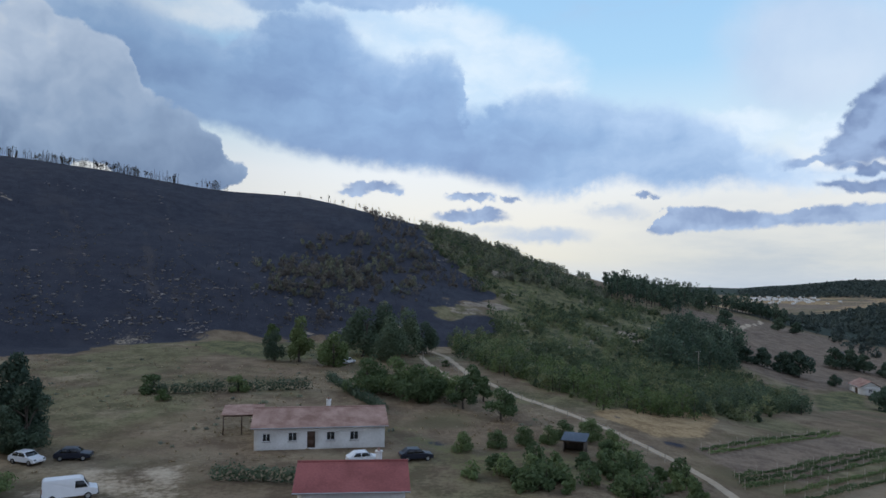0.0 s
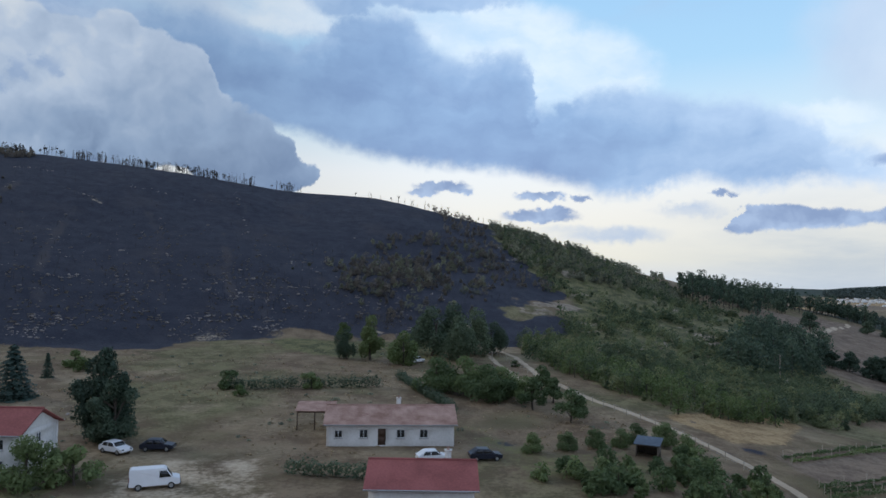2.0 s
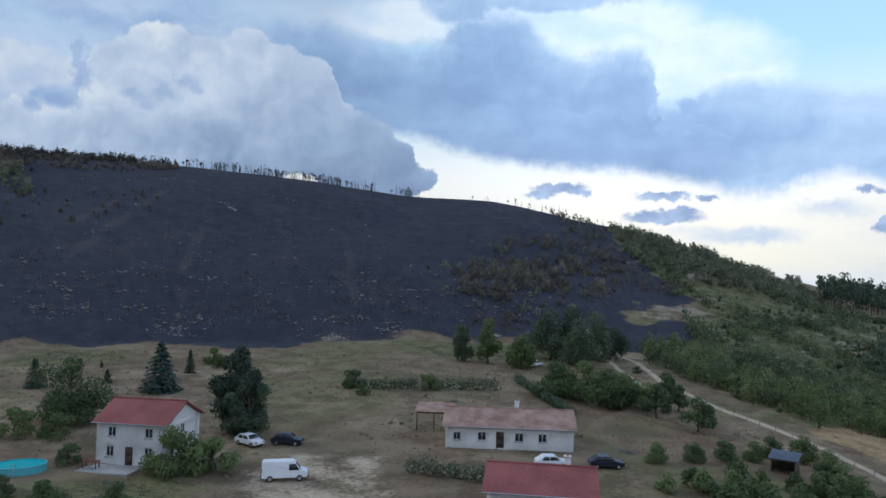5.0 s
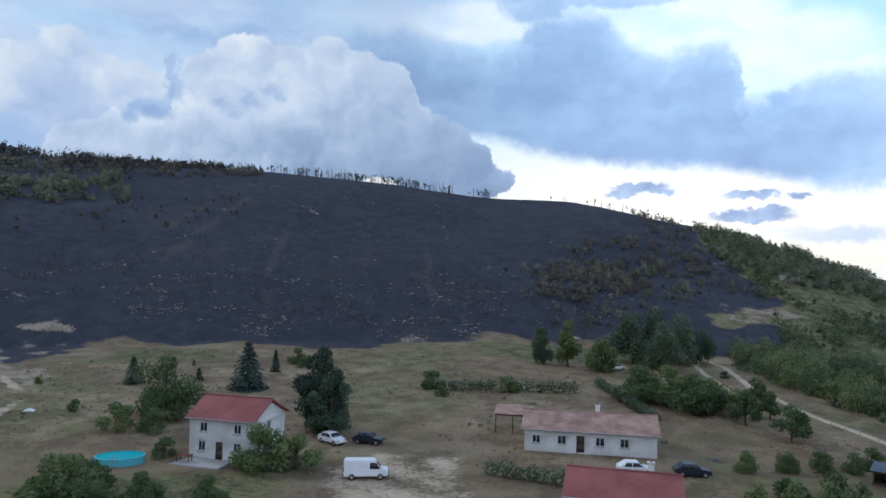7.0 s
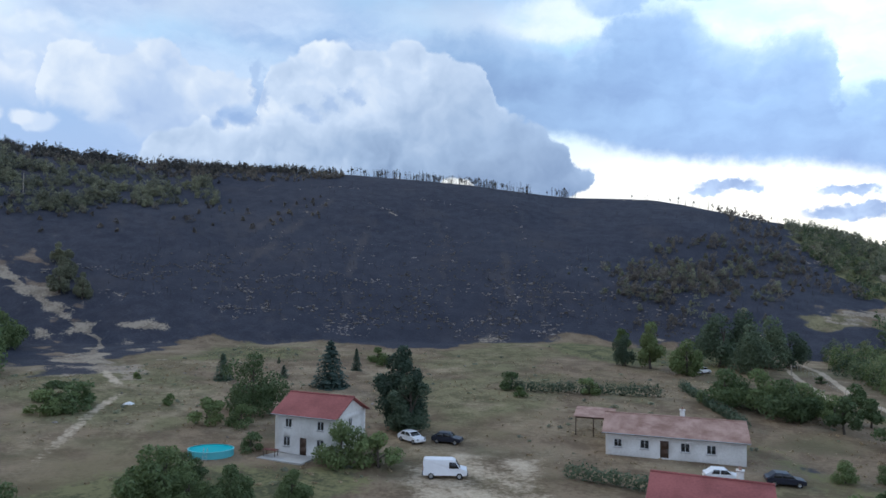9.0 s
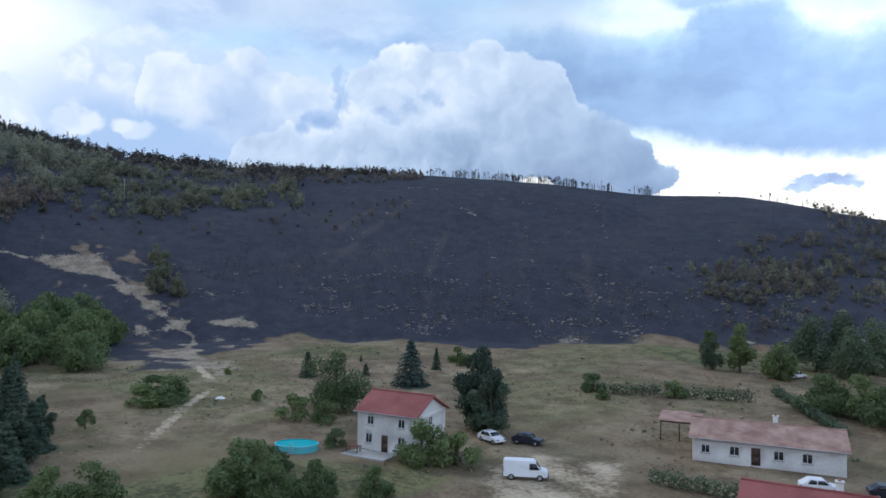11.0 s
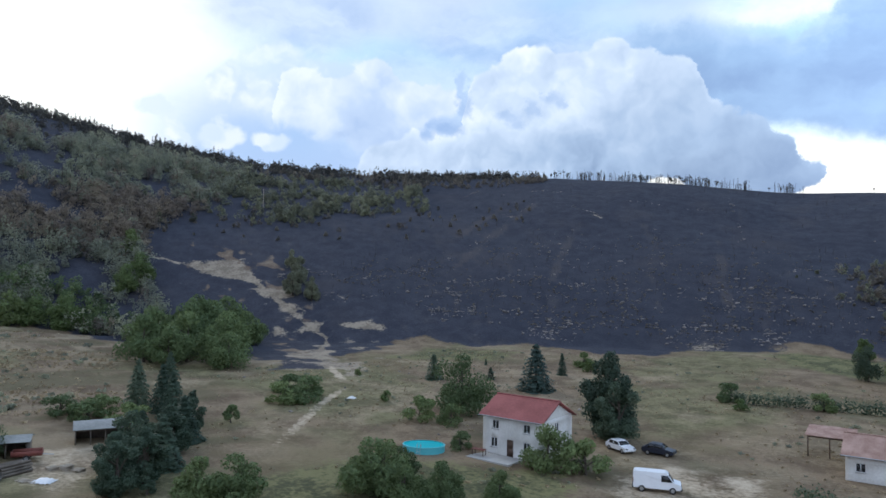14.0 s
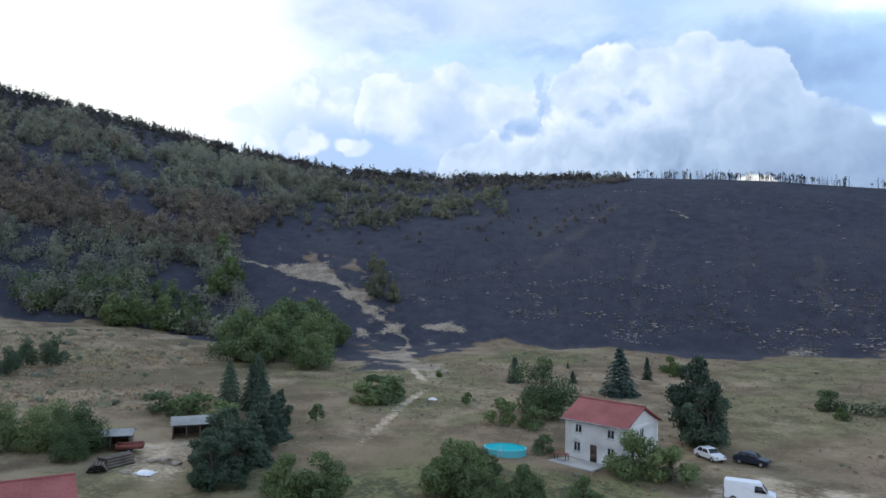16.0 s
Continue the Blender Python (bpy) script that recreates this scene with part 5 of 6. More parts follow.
def hedge(line, height, width, label, seed, leaf=LEAF):
    """A hedge along a line of the plan: one leafy body."""
    rng = np.random.default_rng(seed)
    x0, y0 = line[0]
    ob = thing("hedge", pose(x0, y0, spot(x0, y0)), label, "hedge")
    cs = []
    for (ax, ay), (bx, by) in zip(line, line[1:]):
        l = math.hypot(bx - ax, by - ay)
        for u in np.arange(0, 1, 0.55 / l):
            x, y = ax + (bx - ax) * u + rng.normal(0, 0.15), ay + (by - ay) * u + rng.normal(0, 0.15)
            cs.append((x - x0, y - y0, spot(x, y) - spot(x0, y0), height * rng.uniform(0.8, 1.2)))
    cs = np.array(cs)
    k = len(cs) * 60
    pick = rng.integers(0, len(cs), k)
    d = unit(rng, k)
    p = cs[pick, :3] + np.stack([d[:, 0] * width / 2, d[:, 1] * width / 2, cs[pick, 3] * (0.5 + 0.5 * d[:, 2])], 1) * rng.uniform(0.75, 1.05, k)[:, None]
    v, f = leaf_quads(rng, p, d, 0.17)
    part("leaves", mesh_of("leaves", v, f, leaf), ob)
    return ob


hedge([(-50.5, 121.0), (-44.0, 122.0), (-40.0, 123.7), (-28.9, 127.6), (-24.0, 130.0)], 2.3, 1.9, "loose green hedge behind the white house", 51, DARK_LEAF)
plant("bush", -50.0, 121.4, 3.4, "taller bush at the hedge's end", "bush", "bush")
plant("bush", -36.0, 124.6, 3.0, "taller bush within the hedge", "bush", "bush")
plant("pale_bush", -46.0, 116.0, 2.0, "small pale bush before the hedge", "bush", "bush")
hedge([(-22.2, 139.0), (-15.5, 125.0), (-8.7, 111.2)], 1.9, 1.5, "straight dark hedge between the gardens", 52, NEEDLE)
hedge([(-24.4, 77.0), (-19.0, 76.8), (-13.8, 76.4)], 1.9, 1.8, "clipped green hedge between two houses", 53, DARK_LEAF)


# ---- houses, sheds and what stands about them ----
def boxes_mesh(name, boxes, mat):
    """Boxes (x0, y0, z0, x1, y1, z1) as one mesh."""
    vs, fs = [], []
    for k, (x0, y0, z0, x1, y1, z1) in enumerate(boxes):
        vs += [(x0, y0, z0), (x1, y0, z0), (x1, y1, z0), (x0, y1, z0), (x0, y0, z1), (x1, y0, z1), (x1, y1, z1), (x0, y1, z1)]
        fs += [[8 * k + i for i in f] for f in ((0, 3, 2, 1), (4, 5, 6, 7), (0, 1, 5, 4), (1, 2, 6, 5), (2, 3, 7, 6), (3, 0, 4, 7))]
    return mesh_of(name, np.array(vs, float), np.array(fs), mat)


def soft_box(name, x0, y0, z0, x1, y1, z1, mat, bevel=0.03):
    bm = bmesh.new()
    bmesh.ops.create_cube(bm, size=1.0, matrix=Matrix.Translation(((x0 + x1) / 2, (y0 + y1) / 2, (z0 + z1) / 2)) @ Matrix.Diagonal((x1 - x0, y1 - y0, z1 - z0, 1)))
    bmesh.ops.bevel(bm, geom=bm.edges[:], offset=bevel, segments=1, affect="EDGES")
    me = bpy.data.meshes.new(name)
    bm.to_mesh(me)
    bm.free()
    me.materials.append(mat)
    return me


def wall_mesh(name, length, height, openings, mat, thick=0.3, gable=0.0):
    """A wall along x with openings (x, z, width, height) right through it; gable: the height of the peak over it."""
    xs = sorted({0.0, length, *[v for x, z, w, h in openings for v in (x, x + w)]})
    zs = sorted({-0.6, height, *[v for x, z, w, h in openings for v in (z, z + h)]})
    nx, nz = len(xs), len(zs)
    full = np.zeros((nx - 1, nz - 1), bool)
    for i in range(nx - 1):
        for j in range(nz - 1):
            cx, cz = (xs[i] + xs[i + 1]) / 2, (zs[j] + zs[j + 1]) / 2
            full[i, j] = not any(x < cx < x + w and z < cz < z + h for x, z, w, h in openings)
    vs = [(x, y, z) for y in (0, thick) for x in xs for z in zs]
    at_ = lambda s, i, j: s * nx * nz + i * nz + j
    fs = []
    for i in range(nx - 1):
        for j in range(nz - 1):
            if full[i, j]:
                fs.append((at_(0, i, j), at_(0, i + 1, j), at_(0, i + 1, j + 1), at_(0, i, j + 1)))
                fs.append((at_(1, i, j), at_(1, i, j + 1), at_(1, i + 1, j + 1), at_(1, i + 1, j)))
                for di, dj, a, b in ((-1, 0, (i, j), (i, j + 1)), (1, 0, (i + 1, j + 1), (i + 1, j)), (0, -1, (i + 1, j), (i, j)), (0, 1, (i, j + 1), (i + 1, j + 1))):
                    ii, jj = i + di, j + dj
                    if not (0 <= ii < nx - 1 and 0 <= jj < nz - 1 and full[ii, jj]):
                        fs.append((at_(0, *a), at_(0, *b), at_(1, *b), at_(1, *a)))
    me = mesh_of(name, np.array(vs, float), np.array(fs), mat)
    if gable:
        bm = bmesh.new()
        bm.from_mesh(me)
        tri = [bm.verts.new(p) for p in ((0, 0, height), (length, 0, height), (length / 2, 0, height + gable), (0, thick, height), (length, thick, height), (length / 2, thick, height + gable))]
        for f in ((0, 1, 2), (5, 4, 3), (0, 2, 5, 3), (1, 4, 5, 2)):
            bm.faces.new([tri[i] for i in f])
        bmesh.ops.remove_doubles(bm, verts=bm.verts[:], dist=0.001)
        bm.to_mesh(me)
        bm.free()
    return me


def roof_slope(name, length, run, rise, mat, wave=0.24, deep=0.05, thick=0.12):
    """A tiled or corrugated slope rising from the eave at y 0 to the ridge at y run."""
    n_cols = max(4, int(length / (wave / 2)))
    rows = max(2, int(math.hypot(run, rise) / 0.45)) if wave > 0.15 else 2
    xs = np.linspace(0, length, n_cols + 1)
    vs, fs = [], []
    for j in range(rows + 1):
        for x, k in zip(xs, range(n_cols + 1)):
            u = j / rows
            jit = 0.018 * hash2(float(k // 2), float(j), 5.0) if wave > 0.15 else 0
            vs.append((x, run * u, rise * u + (deep if k % 2 else 0) + jit))
    m = n_cols + 1
    for j in range(rows):
        for k in range(n_cols):
            fs.append((j * m + k, j * m + k + 1, (j + 1) * m + k + 1, (j + 1) * m + k))
    base = len(vs)
    vs += [(0, 0, -thick), (length, 0, -thick), (length, run, rise - thick), (0, run, rise - thick)]
    fs.append((base + 3, base + 2, base + 1, base))
    for a, b in ((0, 1), (1, 2), (2, 3), (3, 0)):
        top = {0: 0, 1: n_cols, 2: rows * m + n_cols, 3: rows * m}
        fs.append((base + a, base + b, top[b], top[a]))
    return mesh_of(name, np.array(vs, float), np.array(fs), mat)


def window_in(parent, x, z, w, h, y, shutter=None, turn=None):
    """A window in a wall's opening: frame, two panes, sill, and shutters if any."""
    ob = part("window", boxes_mesh("window", [(x, y + 0.08, z, x + 0.07, y + 0.15, z + h), (x + w - 0.07, y + 0.08, z, x + w, y + 0.15, z + h), (x + 0.07, y + 0.08, z, x + w - 0.07, y + 0.15, z + 0.07),
              (x + 0.07, y + 0.08, z + h - 0.07, x + w - 0.07, y + 0.15, z + h), (x + w / 2 - 0.03, y + 0.08, z + 0.07, x + w / 2 + 0.03, y + 0.15, z + h - 0.07)], SHEET), parent)
    for a, b in ((x + 0.07, x + w / 2 - 0.03), (x + w / 2 + 0.03, x + w - 0.07)):
        part("pane", boxes_mesh("pane", [(a, y + 0.11, z + 0.07, b, y + 0.125, z + h - 0.07)], GLASS), ob)
    part("sill", boxes_mesh("sill", [(x - 0.08, y - 0.08, z - 0.08, x + w + 0.08, y + 0.08, z - 0.003)], CONCRETE), ob)
    if shutter:
        for a in (x - w / 2 - 0.03, x + w + 0.03):
            slats = [(a, y - 0.05, z, a + w / 2, y - 0.02, z + h)] + [(a + 0.04, y - 0.065, z + 0.08 + k * 0.16, a + w / 2 - 0.04, y - 0.05, z + 0.17 + k * 0.16) for k in range(int((h - 0.1) / 0.16))]
            part("shutter", boxes_mesh("shutter", slats, shutter), ob)
    return ob


def cottage(x, y, turn, length, depth, eave, rise, label, tiles, walls=PLASTER, front=(), right=(), left=(), door=None, chimney=None, group="houses", shutter=None, over=0.45, z=None):
    """A gabled house: four walls with openings, two roof slopes, windows, door, chimney. Its front faces -y."""
    ob = thing("house", pose(x, y, spot(x, y) if z is None else z, 0, 0, turn), label, "house", group)
    ob.matrix_world = ob.matrix_world @ Matrix.Translation((-length / 2, -depth / 2, 0))
    holes = list(front) + ([door] if door else [])
    front_wall = part("wall", wall_mesh("wall", length, eave, holes, walls), ob)
    back_wall = part("wall", wall_mesh("wall", length, eave, [], walls), ob)
    back_wall.matrix_local = pose(0, depth - 0.3, 0)
    for at_x, holes_side, k in ((0.0, left, 1), (length, right, 0)):
        side = part("wall", wall_mesh("wall", depth - 0.6, eave, holes_side, walls, gable=rise * (depth - 0.6) / depth), ob)
        side.matrix_local = pose(at_x, 0.3, 0, 0, 0, 90) if not k else pose(0.3, 0.3, 0, 0, 0, 90)
        for w in holes_side:
            g = window_in(side, *w, 0.0 if not k else 0.12, None)
            if not k:
                g.matrix_local = pose(0, 0, 0)
    for w in front:
        window_in(front_wall, *w, 0.0, shutter)
    if door:
        dx, dz, dw, dh = door
        d = part("door", boxes_mesh("door", [(dx, 0.1, dz, dx + dw, 0.16, dz + dh), (dx + 0.1, 0.085, dz + 0.2, dx + dw - 0.1, 0.1, dz + dh * 0.45), (dx + 0.1, 0.085, dz + dh * 0.52, dx + dw - 0.1, 0.1, dz + dh - 0.15)], DARK_WOOD), ob)
        part("door_handle", boxes_mesh("door_handle", [(dx + dw - 0.18, 0.04, dz + 1.0, dx + dw - 0.14, 0.085, dz + 1.12)], STEEL), d)
    run = depth / 2 + over
    lift = rise * over / (depth / 2)
    for k in (0, 1):
        slope = part("roof_slope", roof_slope("roof_slope", length + 2 * over, run, rise + lift, tiles), ob)
        slope.matrix_local = pose(-over, -over, eave - lift + 0.13) if not k else pose(length + over, depth + over, eave - lift + 0.13, 0, 0, 180)
        part("gutter", mesh_of("gutter", *limb((0, -0.06, -0.03), (length + 2 * over, -0.06, -0.03), 0.06, 0.06, 8), STEEL, True), slope)
    part("ridge_tiles", mesh_of("ridge_tiles", *limb((-over, depth / 2, eave + rise + 0.16), (length + over, depth / 2, eave + rise + 0.16), 0.13, 0.13, 8), tiles, True), ob)
    if chimney:
        cx, cy = chimney
        c = part("chimney", boxes_mesh("chimney", [(cx, cy, eave + rise * 0.3, cx + 0.6, cy + 0.6, eave + rise + 0.9), (cx - 0.06, cy - 0.06, eave + rise + 0.9, cx + 0.66, cy + 0.66, eave + rise + 0.98)], walls), ob)
        part("pot", mesh_of("pot", *limb((cx + 0.3, cy + 0.3, eave + rise + 0.98), (cx + 0.3, cy + 0.3, eave + rise + 1.3), 0.14, 0.11, 8), TILE_OLD, True), c)
    return ob


cottage(-55.8, 72.4, 6, 8.6, 7.6, 4.9, 1.9, "white two-storey house with a red tiled roof", TILE_RED,
        front=[(1.2, 0.9, 1.0, 1.2), (6.0, 0.9, 1.0, 1.2), (1.4, 3.2, 1.0, 1.1), (6.0, 3.2, 1.0, 1.1)],
        right=[(3.0, 3.2, 1.0, 1.1)], door=(3.6, 0.0, 1.0, 2.1))
cottage(-16.2, 94.8, 10, 16.5, 9.0, 2.7, 1.5, "long white bungalow with weathered clay tiles", TILE_OLD,
        front=[(1.0, 0.9, 1.0, 1.0), (4.2, 0.9, 1.1, 1.1), (9.0, 0.9, 1.1, 1.1), (12.0, 0.9, 1.1, 1.1)], left=[(3.5, 0.9, 1.0, 1.0)], door=(6.6, 0.0, 1.0, 2.1), chimney=(9.0, 5.2))
cottage(-8.2, 66.4, 6, 9.4, 8.4, 3.9, 1.35, "pale house with a low red roof", TILE_RED,
        front=[(1.0, 0.9, 1.2, 1.2), (6.2, 0.9, 1.2, 1.2)], right=[(3.0, 0.9, 1.1, 1.2)], left=[(3.0, 0.9, 1.1, 1.2)], door=(3.8, 0.0, 1.0, 2.1), chimney=(6.8, 4.4))
cottage(-68.4, 7.9, 83, 11.0, 7.6, 3.2, 1.5, "house with a faded red roof and white gable", TILE_RED,
        front=[(1.2, 0.9, 1.2, 1.2), (7.6, 0.9, 1.2, 1.2)], right=[(2.8, 0.9, 1.1, 1.2)], door=(4.4, 0.0, 1.0, 2.1))
cottage(144.6, 240.0, -100, 9.0, 7.0, 2.8, 1.8, "white field barn with a brown tiled roof", TILE_OLD, front=[(1.2, 1.2, 1.0, 0.9)], right=[(2.5, 1.0, 1.1, 1.0)], door=(5.0, 0.0, 2.2, 2.3), group="barns")


def open_shed(name, x, y, turn, length, depth, low, high, roof, label, posts=3, back=True, walls=TIMBER, wave=0.1, category="shed"):
    """A lean-to on posts: roof sheet, posts, boarded back and sides."""
    ob = thing(name, pose(x, y, spot(x, y), 0, 0, turn) @ Matrix.Translation((-length / 2, -depth / 2, 0)), label, category)
    sheet = part("roof_sheet", roof_slope("roof_sheet", length + 0.5, depth + 0.5, high - low, roof, wave, 0.03, 0.05), ob)
    sheet.matrix_local = pose(-0.25, -0.25, low + 0.1)
    for k in range(posts + 1):
        px = k * (length - 0.14) / posts
        part("post", boxes_mesh("post", [(px, 0, -0.4, px + 0.14, 0.14, low + 0.03)], walls), ob)
    part("beam", boxes_mesh("beam", [(0, 0.004, low - 0.16, length, 0.136, low - 0.003)], walls), ob)
    if back:
        for x0, x1, y0, y1 in ((0, length, depth - 0.05, depth), (0, 0.05, 0.15, depth - 0.06), (length - 0.05, length, 0.15, depth - 0.06)):
            along_x = x1 - x0 > 0.1
            ya, yb = low + 0.02 + (high - low) * y0 / depth * 0.9, low + 0.02 + (high - low) * y1 / depth * 0.9
            v = np.array([(x0, y0, -0.3), (x1, y0, -0.3), (x1, y1, -0.3), (x0, y1, -0.3), (x0, y0, ya), (x1, y0, ya), (x1, y1, yb), (x0, y1, yb)])
            part("board_wall", mesh_of("board_wall", v, np.array([(0, 3, 2, 1), (4, 5, 6, 7), (0, 1, 5, 4), (1, 2, 6, 5), (2, 3, 7, 6), (3, 0, 4, 7)]), walls), ob)
    return ob


open_shed("open_shed", -94.6, 33.4, 72, 5.2, 3.2, 1.8, 2.3, TIN, "open-fronted timber shed with a pale metal roof", 3)
open_shed("tool_shed", 17.6, 92.4, -20, 2.8, 2.4, 1.6, 2.1, BLUE_TIN, "small timber shed with a blue-grey metal roof", 1, category="shed")
open_shed("porch", -27.6, 98.4, 10, 5.0, 4.0, 2.5, 3.1, TILE_OLD, "open porch on timber posts with clay tiles", 2, False, DARK_WOOD, 0.24, "porch")


def long_barn(x, y, turn, length, depth, eave, rise):
    ob = thing("long_barn", pose(x, y, spot(x, y), 0, 0, turn) @ Matrix.Translation((-length / 2, -depth / 2, 0)), "low long barn with grey metal roof and open front", "barn", "barns")
    for k in (0, 1):
        s = part("roof_slope", roof_slope("roof_slope", length + 0.6, depth / 2 + 0.3, rise, TIN, 0.12, 0.03, 0.05), ob)
        s.matrix_local = pose(-0.3, -0.3, eave) if not k else pose(length + 0.3, depth + 0.3, eave, 0, 0, 180)
    for px in np.linspace(0, length - 0.16, 4):
        part("post", boxes_mesh("post", [(px, 0, -0.4, px + 0.16, 0.16, eave + 0.02)], TIMBER), ob)
    part("board_wall", boxes_mesh("board_wall", [(0, depth - 0.06, -0.4, length, depth, eave)], TIMBER), ob)
    end = part("board_wall", wall_mesh("board_wall", depth - 0.3, eave - 0.05, [], TIMBER, 0.06, rise * 0.8), ob)
    end.matrix_local = pose(length, 0.2, 0, 0, 0, 90)
    return ob


long_barn(-93.6, 22.0, 68, 6.6, 3.4, 1.7, 0.5)


# ---- vehicles ----
def wheel(parent, x, y, r=0.33, w=0.2):
    tyre = part("wheel", mesh_of("wheel", *joined([limb((x, y - w / 2, r), (x, y + w / 2, r), r, r, 18), limb((x, y - w / 2, r), (x, y - w / 2 + 0.01, r), r, r * 0.62, 18), limb((x, y + w / 2, r), (x, y + w / 2 - 0.01, r), r, r * 0.62, 18)]), RUBBER), parent, "black rubber tyre")
    part("rim", mesh_of("rim", *joined([limb((x, y - w / 2 + 0.015, r), (x, y + w / 2 - 0.015, r), r * 0.62, r * 0.62, 14), limb((x, y - w / 2 + 0.015, r), (x, y - w / 2 + 0.03, r), r * 0.6, 0.001, 14), limb((x, y + w / 2 - 0.015, r), (x, y + w / 2 - 0.03, r), r * 0.6, 0.001, 14)]), STEEL), tyre)


def shell(name, outline, half, mat, tuck=0.12, waist=0.95):
    """A car body: a side outline (x, z) drawn across the width, narrower above the waist."""
    bm = bmesh.new()
    rings = []
    for s in (-1, 1):
        rings.append([bm.verts.new((x, s * (half - (tuck * max(0, z - waist) / 0.7)), z)) for x, z in outline])
    bm.faces.new(rings[0])
    bm.faces.new(rings[1][::-1])
    for k in range(len(outline)):
        j = (k + 1) % len(outline)
        bm.faces.new((rings[0][k], rings[1][k], rings[1][j], rings[0][j]))
    bmesh.ops.recalc_face_normals(bm, faces=bm.faces[:])
    bmesh.ops.bevel(bm, geom=bm.edges[:], offset=0.05, segments=2, affect="EDGES")
    me = bpy.data.meshes.new(name)
    bm.to_mesh(me)
    bm.free()
    me.materials.append(mat)
    return me


def side_panes(ob, spans, half, z0, z1, tuck=0.12, waist=0.95):
    for x0, x1, x2, x3 in spans:
        for s in (-1, 1):
            ya, yb = (half - tuck * max(0, z0 - waist) / 0.7 + 0.006) * s, (half - tuck * max(0, z1 - waist) / 0.7 + 0.006) * s
            v = np.array([(x0, ya, z0), (x1, ya, z0), (x2, yb, z1), (x3, yb, z1)])
            v = np.concatenate([v, v - (0, 0.02 * s, 0)])
            part("side_window", mesh_of("side_window", v, np.array([(0, 1, 2, 3), (7, 6, 5, 4), (0, 4, 5, 1), (1, 5, 6, 2), (2, 6, 7, 3), (3, 7, 4, 0)]), GLASS), ob)


def end_pane(ob, name, xa, za, xb, zb, half, out):
    d = np.array((zb - za, 0, -(xb - xa)))
    d = d / np.linalg.norm(d) * 0.012 * out
    v = np.array([(xa, -half, za), (xa, half, za), (xb, half * 0.9, zb), (xb, -half * 0.9, zb)]) + d
    v = np.concatenate([v, v - d * 2])
    part(name, mesh_of(name, v, np.array([(0, 1, 2, 3), (7, 6, 5, 4), (0, 4, 5, 1), (1, 5, 6, 2), (2, 6, 7, 3), (3, 7, 4, 0)]), GLASS), ob)


def van(x, y, turn):
    ob = thing("van", pose(x, y, spot(x, y), 0, 0, turn), "white panel van parked in the gravel yard", "van", "vehicles")
    part("body", shell("body", [(-2.45, 0.4), (2.35, 0.4), (2.5, 0.6), (2.45, 1.0), (1.75, 1.15), (1.15, 1.95), (0.9, 2.1), (-2.3, 2.12), (-2.45, 1.9)], 0.95, WHITE_PAINT), ob)
    for wx in (-1.55, 1.6):
        for wy in (-0.86, 0.86):
            wheel(ob, wx, wy, 0.34, 0.22)
    side_panes(ob, [(0.45, 1.6, 1.15, 0.45)], 0.95, 1.2, 1.85)
    end_pane(ob, "windscreen", 1.7, 1.22, 1.2, 1.88, 0.8, 1)
    for s in (-1, 1):
        part("headlight", soft_box("headlight", 2.4, 0.55 * s - 0.14, 0.75, 2.5, 0.55 * s + 0.14, 0.95, GLASS, 0.02), ob)
        part("tail_light", soft_box("tail_light", -2.48, 0.8 * s - 0.06, 0.9, -2.4, 0.8 * s + 0.06, 1.4, RED_PAINT, 0.02), ob)
    part("bumper", soft_box("bumper", 2.42, -0.88, 0.38, 2.58, 0.88, 0.58, RUBBER, 0.04), ob)
    part("bumper", soft_box("bumper", -2.56, -0.88, 0.38, -2.4, 0.88, 0.56, RUBBER, 0.04), ob)
    return ob


def car(x, y, turn, paint, label, group="vehicles"):
    ob = thing("car", pose(x, y, spot(x, y), 0, 0, turn), label, "car", group)
    part("body", shell("body", [(-1.95, 0.3), (1.95, 0.3), (2.05, 0.5), (1.95, 0.75), (0.95, 0.92), (0.3, 1.42), (-1.1, 1.45), (-1.75, 0.98), (-2.02, 0.9), (-2.05, 0.5)], 0.85, paint, 0.18, 0.88), ob)
    for wx in (-1.25, 1.28):
        for wy in (-0.78, 0.78):
            wheel(ob, wx, wy, 0.31, 0.19)
    side_panes(ob, [(-0.4, 0.75, 0.28, -0.4), (-1.4, -0.48, -0.48, -1.1)], 0.85, 0.95, 1.36, 0.18, 0.88)
    end_pane(ob, "windscreen", 0.9, 0.97, 0.36, 1.36, 0.72, 1)
    end_pane(ob, "rear_window", -1.15, 1.38, -1.65, 1.03, 0.68, 1)
    for s in (-1, 1):
        part("headlight", soft_box("headlight", 1.9, 0.6 * s - 0.15, 0.58, 2.03, 0.6 * s + 0.15, 0.72, GLASS, 0.02), ob)
        part("tail_light", soft_box("tail_light", -2.06, 0.68 * s - 0.1, 0.66, -1.98, 0.68 * s + 0.1, 0.84, RED_PAINT, 0.02), ob)
    return ob


van(-36.8, 70.4, 28)
car(-43.6, 84.0, 10, DARK_PAINT, "dark blue car parked behind the house")
car(-48.0, 82.0, -20, WHITE_PAINT, "white car parked under the dark tree")
car(-21.6, 160.6, 60, WHITE_PAINT, "white car parked under the trees")
car(-9.2, 84.6, 20, WHITE_PAINT, "white car parked before the bungalow")
car(-3.0, 86.5, 15, DARK_PAINT, "dark car parked beside the bungalow")


